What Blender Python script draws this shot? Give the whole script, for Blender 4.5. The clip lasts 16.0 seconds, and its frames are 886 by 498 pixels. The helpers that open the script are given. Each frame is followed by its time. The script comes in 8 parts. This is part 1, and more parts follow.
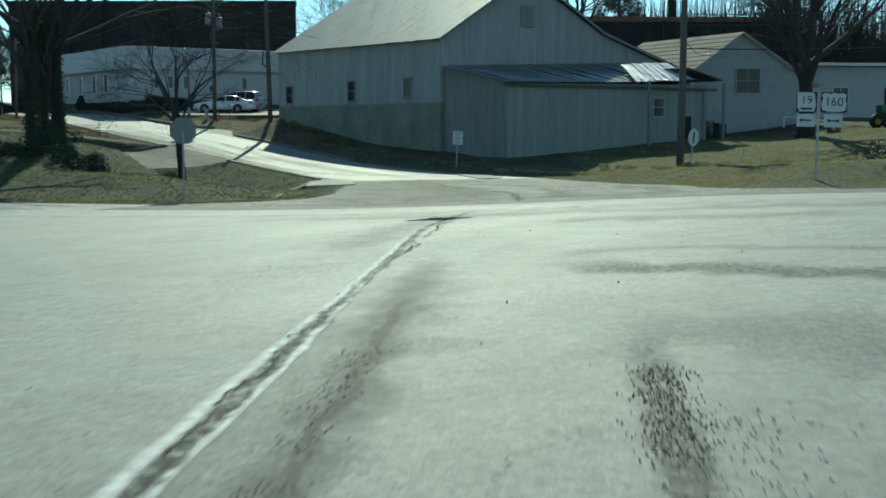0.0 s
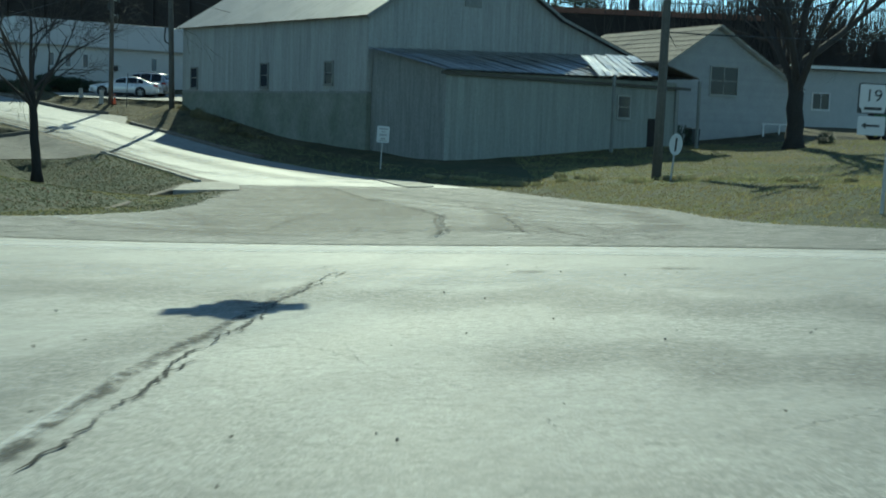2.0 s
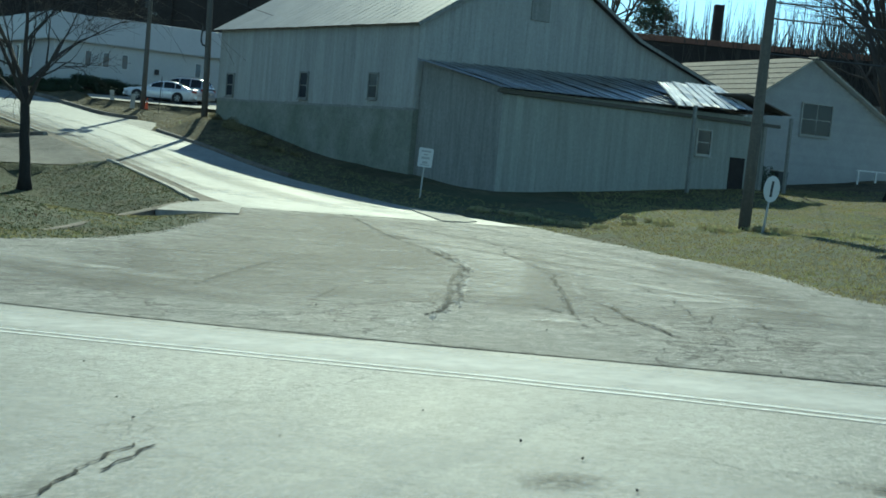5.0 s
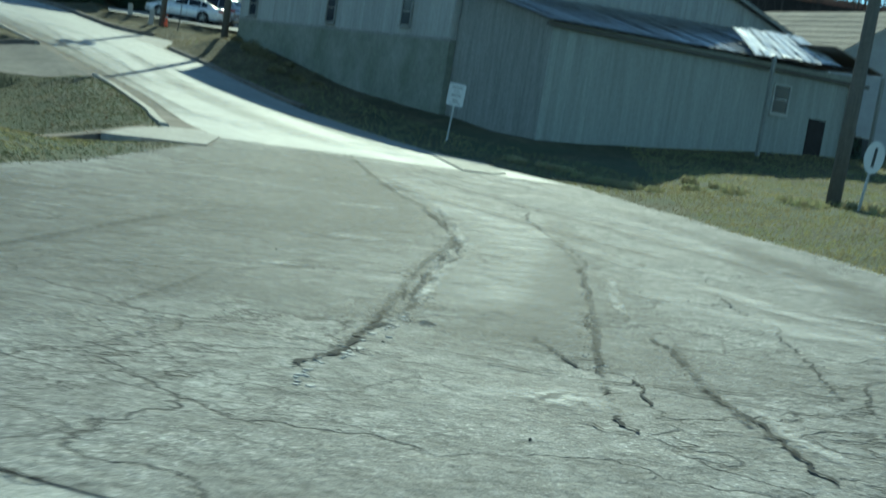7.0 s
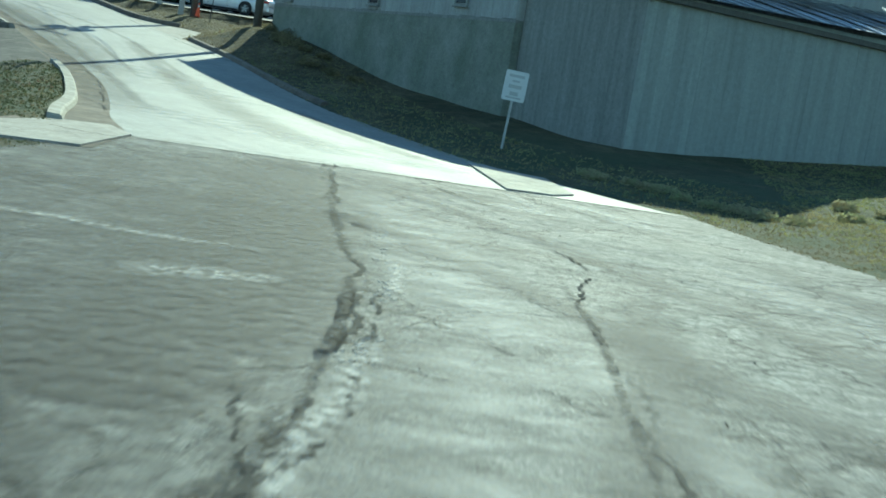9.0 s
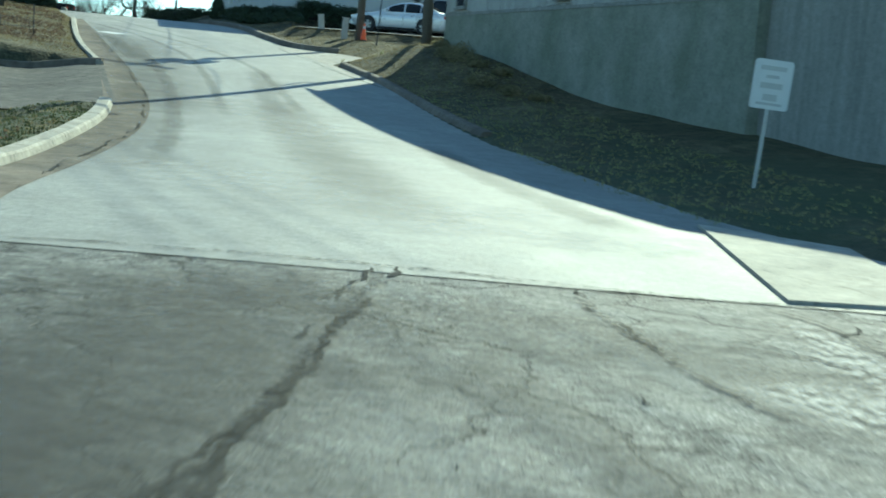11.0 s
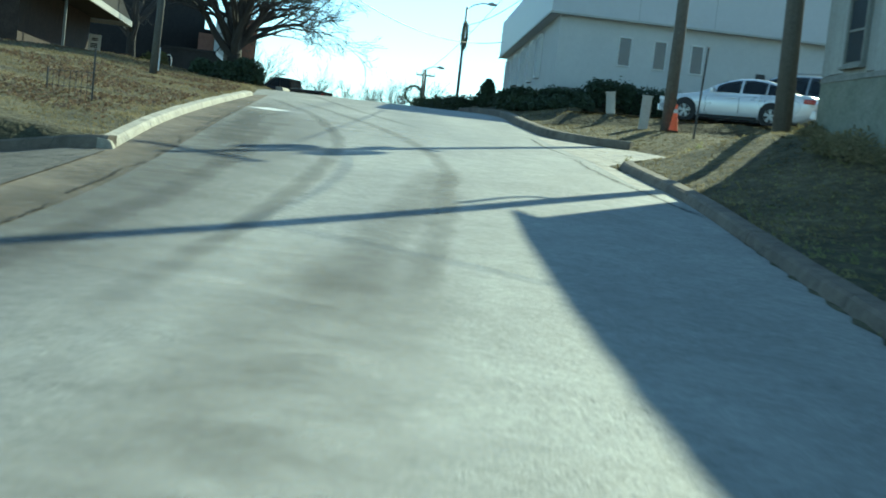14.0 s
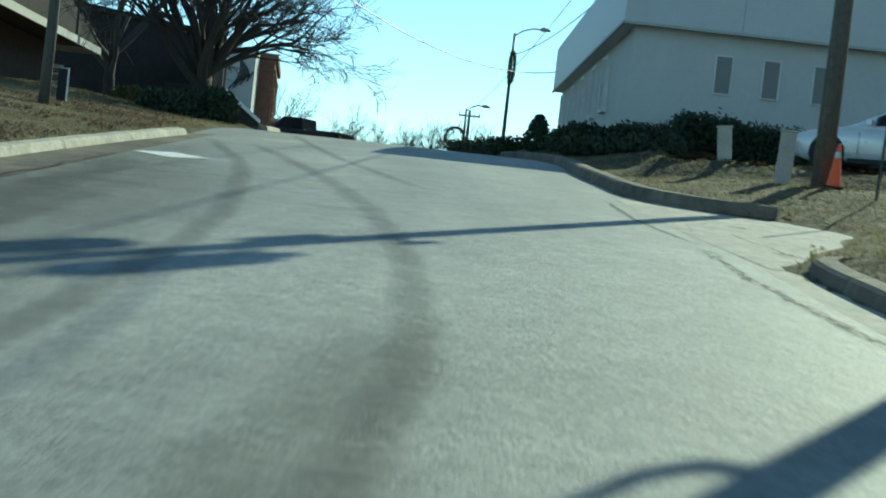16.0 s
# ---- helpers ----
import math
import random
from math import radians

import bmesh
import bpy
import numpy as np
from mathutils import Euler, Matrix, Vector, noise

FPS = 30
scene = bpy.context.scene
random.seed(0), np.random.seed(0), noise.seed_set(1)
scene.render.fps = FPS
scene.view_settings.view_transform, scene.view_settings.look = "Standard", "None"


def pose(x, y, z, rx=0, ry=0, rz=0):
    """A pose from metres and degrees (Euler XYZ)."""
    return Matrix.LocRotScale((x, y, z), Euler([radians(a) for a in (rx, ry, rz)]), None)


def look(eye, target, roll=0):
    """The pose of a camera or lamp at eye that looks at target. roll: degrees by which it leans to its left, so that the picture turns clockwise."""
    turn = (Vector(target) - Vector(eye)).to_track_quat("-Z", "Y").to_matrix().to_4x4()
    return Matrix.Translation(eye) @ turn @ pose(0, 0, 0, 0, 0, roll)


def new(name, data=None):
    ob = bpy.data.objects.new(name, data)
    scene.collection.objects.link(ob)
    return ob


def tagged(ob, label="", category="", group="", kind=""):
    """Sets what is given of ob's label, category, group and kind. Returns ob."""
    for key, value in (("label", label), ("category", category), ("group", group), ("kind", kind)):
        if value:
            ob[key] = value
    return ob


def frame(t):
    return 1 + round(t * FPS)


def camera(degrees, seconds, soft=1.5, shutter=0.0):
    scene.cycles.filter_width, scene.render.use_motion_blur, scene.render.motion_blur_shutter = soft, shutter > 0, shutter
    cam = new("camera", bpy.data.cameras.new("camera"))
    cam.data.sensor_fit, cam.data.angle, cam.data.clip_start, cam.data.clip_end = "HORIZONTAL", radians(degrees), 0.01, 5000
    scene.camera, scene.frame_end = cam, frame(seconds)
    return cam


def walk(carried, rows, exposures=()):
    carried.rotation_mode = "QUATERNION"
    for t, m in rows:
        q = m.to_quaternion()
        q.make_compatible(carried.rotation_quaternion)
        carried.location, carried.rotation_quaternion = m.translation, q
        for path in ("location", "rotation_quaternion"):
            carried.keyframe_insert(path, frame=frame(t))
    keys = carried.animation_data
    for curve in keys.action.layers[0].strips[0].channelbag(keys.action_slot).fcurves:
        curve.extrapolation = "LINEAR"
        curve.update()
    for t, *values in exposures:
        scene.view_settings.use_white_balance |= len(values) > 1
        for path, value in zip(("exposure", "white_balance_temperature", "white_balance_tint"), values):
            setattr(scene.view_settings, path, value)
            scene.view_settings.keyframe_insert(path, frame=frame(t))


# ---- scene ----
cam = camera(38.00, 16.0, soft=1.7, shutter=0.4)
PATH = [
    (0, pose(0.277, 0.578, 1.744, 84.628, 0.040, 0.090)),
    (0.5, pose(0.622, 3.939, 1.741, 85.387, 0.984, -0.180)),
    (1, pose(0.885, 7.078, 1.753, 86.567, -0.769, -0.932)),
    (1.5, pose(1.158, 10.298, 1.728, 86.430, -3.093, -2.170)),
    (2, pose(1.442, 13.495, 1.655, 84.561, -1.999, -2.205)),
    (2.5, pose(1.686, 16.223, 1.590, 83.636, -0.545, -1.582)),
    (3, pose(1.892, 17.966, 1.610, 84.026, 1.164, -1.315)),
    (3.5, pose(2.029, 19.149, 1.612, 84.638, -0.421, -1.582)),
    (4, pose(2.104, 20.077, 1.607, 85.270, -1.888, -0.461)),
    (4.2, pose(2.149, 20.242, 1.606, 85.407, -2.448, -0.087)),
    (6.3, pose(2.766, 25.362, 1.527, 85.512, -8.959, 1.906)),
    (6.5, pose(2.848, 26.150, 1.474, 84.828, -8.707, 2.681)),
    (7, pose(3.080, 28.684, 1.352, 82.873, -8.819, 3.326)),
    (7.5, pose(3.306, 31.219, 1.199, 77.840, -7.772, 4.269)),
    (8, pose(3.482, 33.808, 1.073, 79.058, -8.767, 4.120)),
    (8.5, pose(3.613, 36.870, 0.947, 82.477, -8.515, 7.109)),
    (8.7, pose(3.629, 38.231, 0.907, 82.798, -9.054, 7.151)),
    (10.8, pose(2.463, 51.221, 0.731, 82.876, -5.320, 16.536)),
    (11, pose(2.305, 52.387, 0.707, 82.868, -5.011, 17.815)),
    (11.5, pose(1.556, 55.681, 0.723, 83.437, -4.866, 21.307)),
    (12, pose(0.554, 59.007, 0.659, 83.056, -4.629, 23.759)),
    (12.5, pose(-0.502, 62.119, 0.664, 82.130, -4.920, 26.318)),
    (13, pose(-1.730, 65.093, 0.709, 84.447, -5.952, 26.655)),
    (13.5, pose(-2.996, 68.155, 0.760, 85.225, -6.842, 29.545)),
    (14, pose(-4.542, 71.312, 0.826, 86.249, -6.536, 32.293)),
    (14.5, pose(-6.144, 74.172, 0.909, 86.463, -6.200, 33.187)),
    (15, pose(-7.618, 76.736, 1.047, 86.362, -5.995, 33.403)),
    (15.5, pose(-9.305, 79.623, 1.205, 86.755, -6.169, 33.670)),
    (16, pose(-10.902, 82.231, 1.413, 87.961, -6.365, 34.684)),
]
walk(cam, PATH, [(0, 0.42, 6500, -21.5), (1.8, 0.53, 6480, -21.5), (2.6, 0.68, 6450, -21.5), (4, 0.74, 6400, -21.5), (6.5, 0.74, 6180, -22.5), (7, 0.86, 6080, -24.5), (7.5, 0.9, 6050, -25), (8, 1.05, 6000, -25), (8.5, 1.12, 6050, -25), (11, 1.25, 6280, -23), (12.3, 1.06, 6370, -24), (14, 1.38, 6500, -25), (14.5, 1.12, 6550, -25), (15.4, 1.08, 6450, -26), (16, 0.9, 6480, -25)])

# ---- daylight: a low winter sun ahead of the car ----
SUN_ELEV, SUN_AZ = radians(30.5), radians(-2.0)      # azimuth from +y towards +x
world = bpy.data.worlds.new("sky")
scene.world = world
world.use_nodes = True
wn = world.node_tree.nodes
sky = wn.new("ShaderNodeTexSky")
sky.sky_type, sky.sun_disc = "NISHITA", False
sky.sun_elevation, sky.sun_rotation = SUN_ELEV, SUN_AZ
sky.air_density, sky.dust_density, sky.ozone_density = 0.8, 0.0, 6.0
wn["Background"].inputs["Strength"].default_value = 0.11
hsv = wn.new("ShaderNodeHueSaturation")                # winter haze pales the blue
hsv.inputs["Saturation"].default_value, hsv.inputs["Value"].default_value = 0.9, 1.0
world.node_tree.links.new(sky.outputs[0], hsv.inputs["Color"])
world.node_tree.links.new(hsv.outputs[0], wn["Background"].inputs["Color"])
sun = new("sun", bpy.data.lights.new("sun", "SUN"))
sun.data.energy, sun.data.angle, sun.data.color = 3.1, radians(0.53), (1.0, 0.94, 0.84)
to_sun = Vector((math.sin(SUN_AZ) * math.cos(SUN_ELEV), math.cos(SUN_AZ) * math.cos(SUN_ELEV), math.sin(SUN_ELEV)))
sun.matrix_world = look((0, 60, 60), Vector((0, 60, 60)) - to_sun)
scene.view_settings.exposure = 0.0


# ---- materials ----
def mat(name, color, rough=0.8, metal=0.0, vary=0.25, scale=3.0, fine=40.0, bump=0.3, bump_dist=0.01,
        tint=None, spec=0.5, piece=0.0, streak=None, turn=0.0, band=(0.3, 0.7)):
    """Plain surface with broad stains, fine grain and relief, in metres."""
    m = bpy.data.materials.new(name)
    m.use_nodes = True
    nt = m.node_tree
    N, L = nt.nodes, nt.links
    b = N["Principled BSDF"]
    b.inputs["Metallic"].default_value = metal
    b.inputs["Specular IOR Level"].default_value = spec
    tc = N.new("ShaderNodeTexCoord")
    geo = N.new("ShaderNodeNewGeometry")
    pos = geo.outputs["Position"]
    if streak:
        mp = N.new("ShaderNodeMapping")
        mp.vector_type = "TEXTURE"
        mp.inputs["Rotation"].default_value = (0, 0, radians(turn))
        mp.inputs["Scale"].default_value = [1 / s for s in streak]
        L.new(pos, mp.inputs["Vector"])
        pos = mp.outputs["Vector"]
    n1 = N.new("ShaderNodeTexNoise")
    n1.inputs["Scale"].default_value, n1.inputs["Detail"].default_value = scale, 5.0
    n2 = N.new("ShaderNodeTexNoise")
    n2.inputs["Scale"].default_value, n2.inputs["Detail"].default_value = fine, 3.0
    L.new(pos, n1.inputs["Vector"])
    L.new(geo.outputs["Position"], n2.inputs["Vector"])
    n3 = N.new("ShaderNodeTexNoise")
    n3.inputs["Scale"].default_value, n3.inputs["Detail"].default_value = (scale * fine) ** 0.5, 7.0
    n3.inputs["Roughness"].default_value = 0.65
    L.new(geo.outputs["Position"], n3.inputs["Vector"])
    ramp = N.new("ShaderNodeValToRGB")
    ramp.color_ramp.elements[0].position, ramp.color_ramp.elements[1].position = band
    other = tint or tuple(c * (1 - vary) for c in color)
    ramp.color_ramp.elements[0].color = (*other, 1)
    ramp.color_ramp.elements[1].color = (*color, 1)
    L.new(n1.outputs["Fac"], ramp.inputs["Fac"])
    grain = N.new("ShaderNodeMapRange")
    grain.inputs["To Min"].default_value, grain.inputs["To Max"].default_value = 1 - vary * 0.9, 1 + vary * 0.9
    grain.inputs["From Min"].default_value, grain.inputs["From Max"].default_value = 0.32, 0.68
    both = N.new("ShaderNodeMix")
    both.inputs["Factor"].default_value = 0.5
    L.new(n2.outputs["Fac"], both.inputs["A"])
    L.new(n3.outputs["Fac"], both.inputs["B"])
    L.new(both.outputs["Result"], grain.inputs["Value"])
    mul = N.new("ShaderNodeMix")
    mul.data_type, mul.blend_type = "RGBA", "MULTIPLY"
    mul.inputs["Factor"].default_value = 1.0
    L.new(ramp.outputs["Color"], mul.inputs["A"])
    L.new(grain.outputs["Result"], mul.inputs["B"])
    col = mul.outputs["Result"]
    if piece:
        oi = N.new("ShaderNodeObjectInfo")
        mr = N.new("ShaderNodeMapRange")
        mr.inputs["To Min"].default_value, mr.inputs["To Max"].default_value = 1 - piece, 1 + piece
        L.new(oi.outputs["Random"], mr.inputs["Value"])
        m2 = N.new("ShaderNodeMix")
        m2.data_type, m2.blend_type = "RGBA", "MULTIPLY"
        m2.inputs["Factor"].default_value = 1.0
        L.new(col, m2.inputs["A"])
        L.new(mr.outputs["Result"], m2.inputs["B"])
        col = m2.outputs["Result"]
    L.new(col, b.inputs["Base Color"])
    rr = N.new("ShaderNodeMapRange")
    rr.inputs["To Min"].default_value, rr.inputs["To Max"].default_value = max(rough - 0.1, 0.02), min(rough + 0.1, 1)
    L.new(n1.outputs["Fac"], rr.inputs["Value"])
    L.new(rr.outputs["Result"], b.inputs["Roughness"])
    if bump:
        bp = N.new("ShaderNodeBump")
        bp.inputs["Strength"].default_value, bp.inputs["Distance"].default_value = bump, bump_dist
        L.new(n2.outputs["Fac"], bp.inputs["Height"])
        L.new(bp.outputs["Normal"], b.inputs["Normal"])
    return m


def crazed(m, scale, amount, where=0.5):
    """Adds a fine network of hairline cracks in patches."""
    N, L = m.node_tree.nodes, m.node_tree.links
    b = N["Principled BSDF"]
    src = b.inputs["Base Color"].links[0].from_socket
    geo = N.new("ShaderNodeNewGeometry")
    wob = N.new("ShaderNodeTexNoise")
    wob.inputs["Scale"].default_value, wob.inputs["Detail"].default_value = scale * 1.7, 5.0
    L.new(geo.outputs["Position"], wob.inputs["Vector"])
    mixv = N.new("ShaderNodeMix")
    mixv.data_type, mixv.blend_type = "RGBA", "LINEAR_LIGHT"
    mixv.inputs["Factor"].default_value = 0.35 / scale
    L.new(geo.outputs["Position"], mixv.inputs["A"])
    L.new(wob.outputs["Color"], mixv.inputs["B"])
    vor = N.new("ShaderNodeTexVoronoi")
    vor.feature = "DISTANCE_TO_EDGE"
    vor.inputs["Scale"].default_value = scale
    L.new(mixv.outputs["Result"], vor.inputs["Vector"])
    line = N.new("ShaderNodeMapRange")
    line.inputs["From Min"].default_value, line.inputs["From Max"].default_value = 0.012, 0.05
    line.inputs["To Min"].default_value, line.inputs["To Max"].default_value = 1.0, 0.0
    L.new(vor.outputs["Distance"], line.inputs["Value"])
    patch = N.new("ShaderNodeTexNoise")
    patch.inputs["Scale"].default_value, patch.inputs["Detail"].default_value = 0.35, 3.0
    L.new(geo.outputs["Position"], patch.inputs["Vector"])
    mask = N.new("ShaderNodeMapRange")
    mask.inputs["From Min"].default_value, mask.inputs["From Max"].default_value = where - 0.06, where + 0.08
    mask.inputs["To Max"].default_value = amount
    L.new(patch.outputs["Fac"], mask.inputs["Value"])
    mu = N.new("ShaderNodeMath")
    mu.operation = "MULTIPLY"
    L.new(line.outputs["Result"], mu.inputs[0])
    L.new(mask.outputs["Result"], mu.inputs[1])
    dark = N.new("ShaderNodeMix")
    dark.data_type = "RGBA"
    dark.inputs["B"].default_value = (0.05, 0.048, 0.044, 1)
    L.new(mu.outputs["Value"], dark.inputs["Factor"])
    L.new(src, dark.inputs["A"])
    L.new(dark.outputs["Result"], b.inputs["Base Color"])
    return m


def speckled(m, scale, amount, dark=(0.06, 0.06, 0.055), light=(0.5, 0.49, 0.45), patch_scale=0.5):
    """Scatters exposed dark and pale aggregate, denser in worn patches."""
    N, L = m.node_tree.nodes, m.node_tree.links
    b = N["Principled BSDF"]
    geo = N.new("ShaderNodeNewGeometry")
    patch = N.new("ShaderNodeTexNoise")
    patch.inputs["Scale"].default_value, patch.inputs["Detail"].default_value = patch_scale, 4.0
    L.new(geo.outputs["Position"], patch.inputs["Vector"])
    near = N.new("ShaderNodeMapRange")
    near.inputs["From Min"].default_value, near.inputs["From Max"].default_value = 0.36, 0.62
    near.inputs["To Min"].default_value, near.inputs["To Max"].default_value = amount * 0.25, amount
    L.new(patch.outputs["Fac"], near.inputs["Value"])
    for k, (c, lo) in enumerate(((dark, 0.52), (light, 0.56))):
        src = b.inputs["Base Color"].links[0].from_socket
        dots = N.new("ShaderNodeTexNoise")
        dots.inputs["Scale"].default_value, dots.inputs["Detail"].default_value = scale * (1 + .6 * k), 3.0
        dots.inputs["Roughness"].default_value = 0.7
        L.new(geo.outputs["Position"], dots.inputs["Vector"])
        cut = N.new("ShaderNodeMapRange")
        cut.inputs["From Min"].default_value, cut.inputs["From Max"].default_value = lo, lo + 0.06
        L.new(dots.outputs["Fac"], cut.inputs["Value"])
        mu = N.new("ShaderNodeMath")
        mu.operation = "MULTIPLY"
        L.new(cut.outputs["Result"], mu.inputs[0])
        L.new(near.outputs["Result"], mu.inputs[1])
        mix = N.new("ShaderNodeMix")
        mix.data_type = "RGBA"
        mix.inputs["B"].default_value = (*c, 1)
        L.new(mu.outputs["Value"], mix.inputs["Factor"])
        L.new(src, mix.inputs["A"])
        L.new(mix.outputs["Result"], b.inputs["Base Color"])
    return m


def ravelled(m, mottle, relief, cracks=()):
    """Weathers paving: mottles (scale, low, high), relief (scale, depth) and crack nets (scale, width, amount, where)."""
    N, L = m.node_tree.nodes, m.node_tree.links
    b = N["Principled BSDF"]
    pos = N.new("ShaderNodeNewGeometry").outputs["Position"]
    col = b.inputs["Base Color"].links[0].from_socket
    nrm = b.inputs["Normal"].links[0].from_socket

    def grain(scale, detail=8.0, rough=0.68):
        n = N.new("ShaderNodeTexNoise")
        n.inputs["Scale"].default_value, n.inputs["Detail"].default_value, n.inputs["Roughness"].default_value = scale, detail, rough
        L.new(pos, n.inputs["Vector"])
        return n

    def bumped(height, depth, normal):
        bp = N.new("ShaderNodeBump")
        bp.inputs["Strength"].default_value, bp.inputs["Distance"].default_value = 1.0, depth
        L.new(height, bp.inputs["Height"])
        L.new(normal, bp.inputs["Normal"])
        return bp.outputs["Normal"]

    for scale, lo, hi in mottle:
        r = N.new("ShaderNodeMapRange")
        r.inputs["From Min"].default_value, r.inputs["From Max"].default_value = 0.36, 0.64
        r.inputs["To Min"].default_value, r.inputs["To Max"].default_value = lo, hi
        L.new(grain(scale).outputs["Fac"], r.inputs["Value"])
        mu = N.new("ShaderNodeMix")
        mu.data_type, mu.blend_type = "RGBA", "MULTIPLY"
        mu.inputs["Factor"].default_value = 1.0
        L.new(col, mu.inputs["A"])
        L.new(r.outputs["Result"], mu.inputs["B"])
        col = mu.outputs["Result"]
    for scale, depth in relief:
        nrm = bumped(grain(scale, 4.0, 0.6).outputs["Fac"], depth, nrm)
    for scale, width, amount, where in cracks:
        warp = N.new("ShaderNodeVectorMath")
        warp.operation = "MULTIPLY_ADD"
        warp.inputs[1].default_value = (0.9 / scale,) * 3
        L.new(grain(scale * 1.6, 6.0, 0.6).outputs["Color"], warp.inputs[0])
        L.new(pos, warp.inputs[2])
        v = N.new("ShaderNodeTexVoronoi")
        v.feature = "DISTANCE_TO_EDGE"
        v.inputs["Scale"].default_value = scale
        L.new(warp.outputs[0], v.inputs["Vector"])
        line = N.new("ShaderNodeMapRange")
        line.inputs["From Min"].default_value, line.inputs["From Max"].default_value = width * 0.25 * scale, width * scale
        line.inputs["To Min"].default_value, line.inputs["To Max"].default_value = 1.0, 0.0
        L.new(v.outputs["Distance"], line.inputs["Value"])
        mask = N.new("ShaderNodeMapRange")
        mask.inputs["From Min"].default_value, mask.inputs["From Max"].default_value = where - 0.05, where + 0.07
        mask.inputs["To Max"].default_value = amount
        L.new(grain(0.45, 4.0, 0.55).outputs["Fac"], mask.inputs["Value"])
        f = N.new("ShaderNodeMath")
        f.operation = "MULTIPLY"
        L.new(line.outputs["Result"], f.inputs[0])
        L.new(mask.outputs["Result"], f.inputs[1])
        dk = N.new("ShaderNodeMix")
        dk.data_type = "RGBA"
        dk.inputs["B"].default_value = (0.03, 0.029, 0.027, 1)
        L.new(f.outputs["Value"], dk.inputs["Factor"])
        L.new(col, dk.inputs["A"])
        col = dk.outputs["Result"]
        inv = N.new("ShaderNodeMath")
        inv.operation = "SUBTRACT"
        inv.inputs[0].default_value = 1.0
        L.new(f.outputs["Value"], inv.inputs[1])
        nrm = bumped(inv.outputs["Value"], width * 0.6, nrm)
    L.new(col, b.inputs["Base Color"])
    L.new(nrm, b.inputs["Normal"])
    return m


M_ASPH = mat("aged_asphalt", (0.275, 0.275, 0.25), 0.72, vary=0.3, scale=0.9, fine=130, bump=0.6, bump_dist=0.008, tint=(0.185, 0.185, 0.168), spec=0.45, streak=(.25, .8, 1), turn=70)
M_ASPH_HILL = mat("smooth_pale_asphalt", (0.268, 0.268, 0.244), 0.7, vary=0.27, scale=1.0, fine=130, bump=0.5, bump_dist=0.008, tint=(0.185, 0.185, 0.17), spec=0.45, streak=(.1, .75, 1), turn=122)
M_DRIVE = mat("dark_driveway_asphalt", (0.125, 0.115, 0.098), 0.85, vary=0.3, scale=0.9, fine=45, bump=0.6, bump_dist=0.012, tint=(0.075, 0.07, 0.06), spec=0.25)
M_GUTTER = mat("brown_stained_and_shaded_concrete", (0.185, 0.15, 0.115), 0.88, vary=0.25, scale=1.1, fine=50, bump=0.4, tint=(0.135, 0.115, 0.09), spec=0.25)
M_MOSS = mat("stained_mossy_foundation_wall", (0.25, 0.255, 0.215), 0.95, vary=0.3, scale=0.7, fine=14, bump=0.6, bump_dist=0.02, tint=(0.16, 0.175, 0.13))
M_SIGNBACK = mat("dull_aluminium_sign_back", (0.22, 0.22, 0.21), 0.6, metal=0.2, vary=0.15, scale=4, fine=30, bump=0.05)
M_ASPH_OLD = mat("old_cracked_asphalt", (0.225, 0.222, 0.2), 0.78, vary=0.45, scale=0.8, fine=80, bump=0.8, bump_dist=0.012, tint=(0.125, 0.122, 0.114), spec=0.3, streak=(.6, 1.5, 1), turn=68)
speckled(M_ASPH, 34, 0.6)
speckled(M_ASPH_HILL, 38, 0.35)
speckled(M_ASPH_OLD, 26, 0.8)
speckled(M_ASPH_OLD, 8, 0.4, light=(0.4, 0.39, 0.36), patch_scale=0.3)
speckled(M_ASPH, 14, 0.4, patch_scale=0.25)
ravelled(M_ASPH_OLD, ((0.45, 0.8, 1.2), (2.2, 0.66, 1.3), (8.0, 0.66, 1.34), (26.0, 0.75, 1.25)), ((5.0, 0.032), (16.0, 0.018)),
         ((0.4, 0.034, 0.85, 0.40), (1.3, 0.02, 0.6, 0.48), (5.5, 0.012, 0.55, 0.51)))
ravelled(M_ASPH, ((0.30, 0.88, 1.1), (1.6, 0.86, 1.13), (9.0, 0.84, 1.15)), ((6.0, 0.010), (22.0, 0.008)), ((0.30, 0.016, 0.55, 0.50),))
ravelled(M_ASPH_HILL, ((0.45, 0.87, 1.1), (2.6, 0.88, 1.1), (12.0, 0.86, 1.13)), ((7.0, 0.008), (24.0, 0.007)), ((0.25, 0.012, 0.4, 0.54),))
ravelled(M_DRIVE, ((0.5, 0.75, 1.2), (3.0, 0.75, 1.25)), ((5.0, 0.02),), ((0.5, 0.025, 0.7, 0.46), (2.0, 0.014, 0.5, 0.5)))
ravelled(M_GUTTER, ((0.7, 0.75, 1.15), (4.0, 0.78, 1.2)), ((9.0, 0.01),), ((0.4, 0.02, 0.6, 0.45),))
M_CONC = mat("concrete", (0.36, 0.33, 0.28), 0.85, vary=0.2, scale=1.2, fine=60, bump=0.3)
M_KERB = mat("kerb_concrete", (0.38, 0.35, 0.285), 0.85, vary=0.18, scale=2.0, fine=50, bump=0.3)
for rough_stone in (M_CONC, M_KERB):
    ravelled(rough_stone, ((1.5, 0.78, 1.12), (7.0, 0.8, 1.15)), ((10.0, 0.012),), ((0.8, 0.012, 0.5, 0.5),))
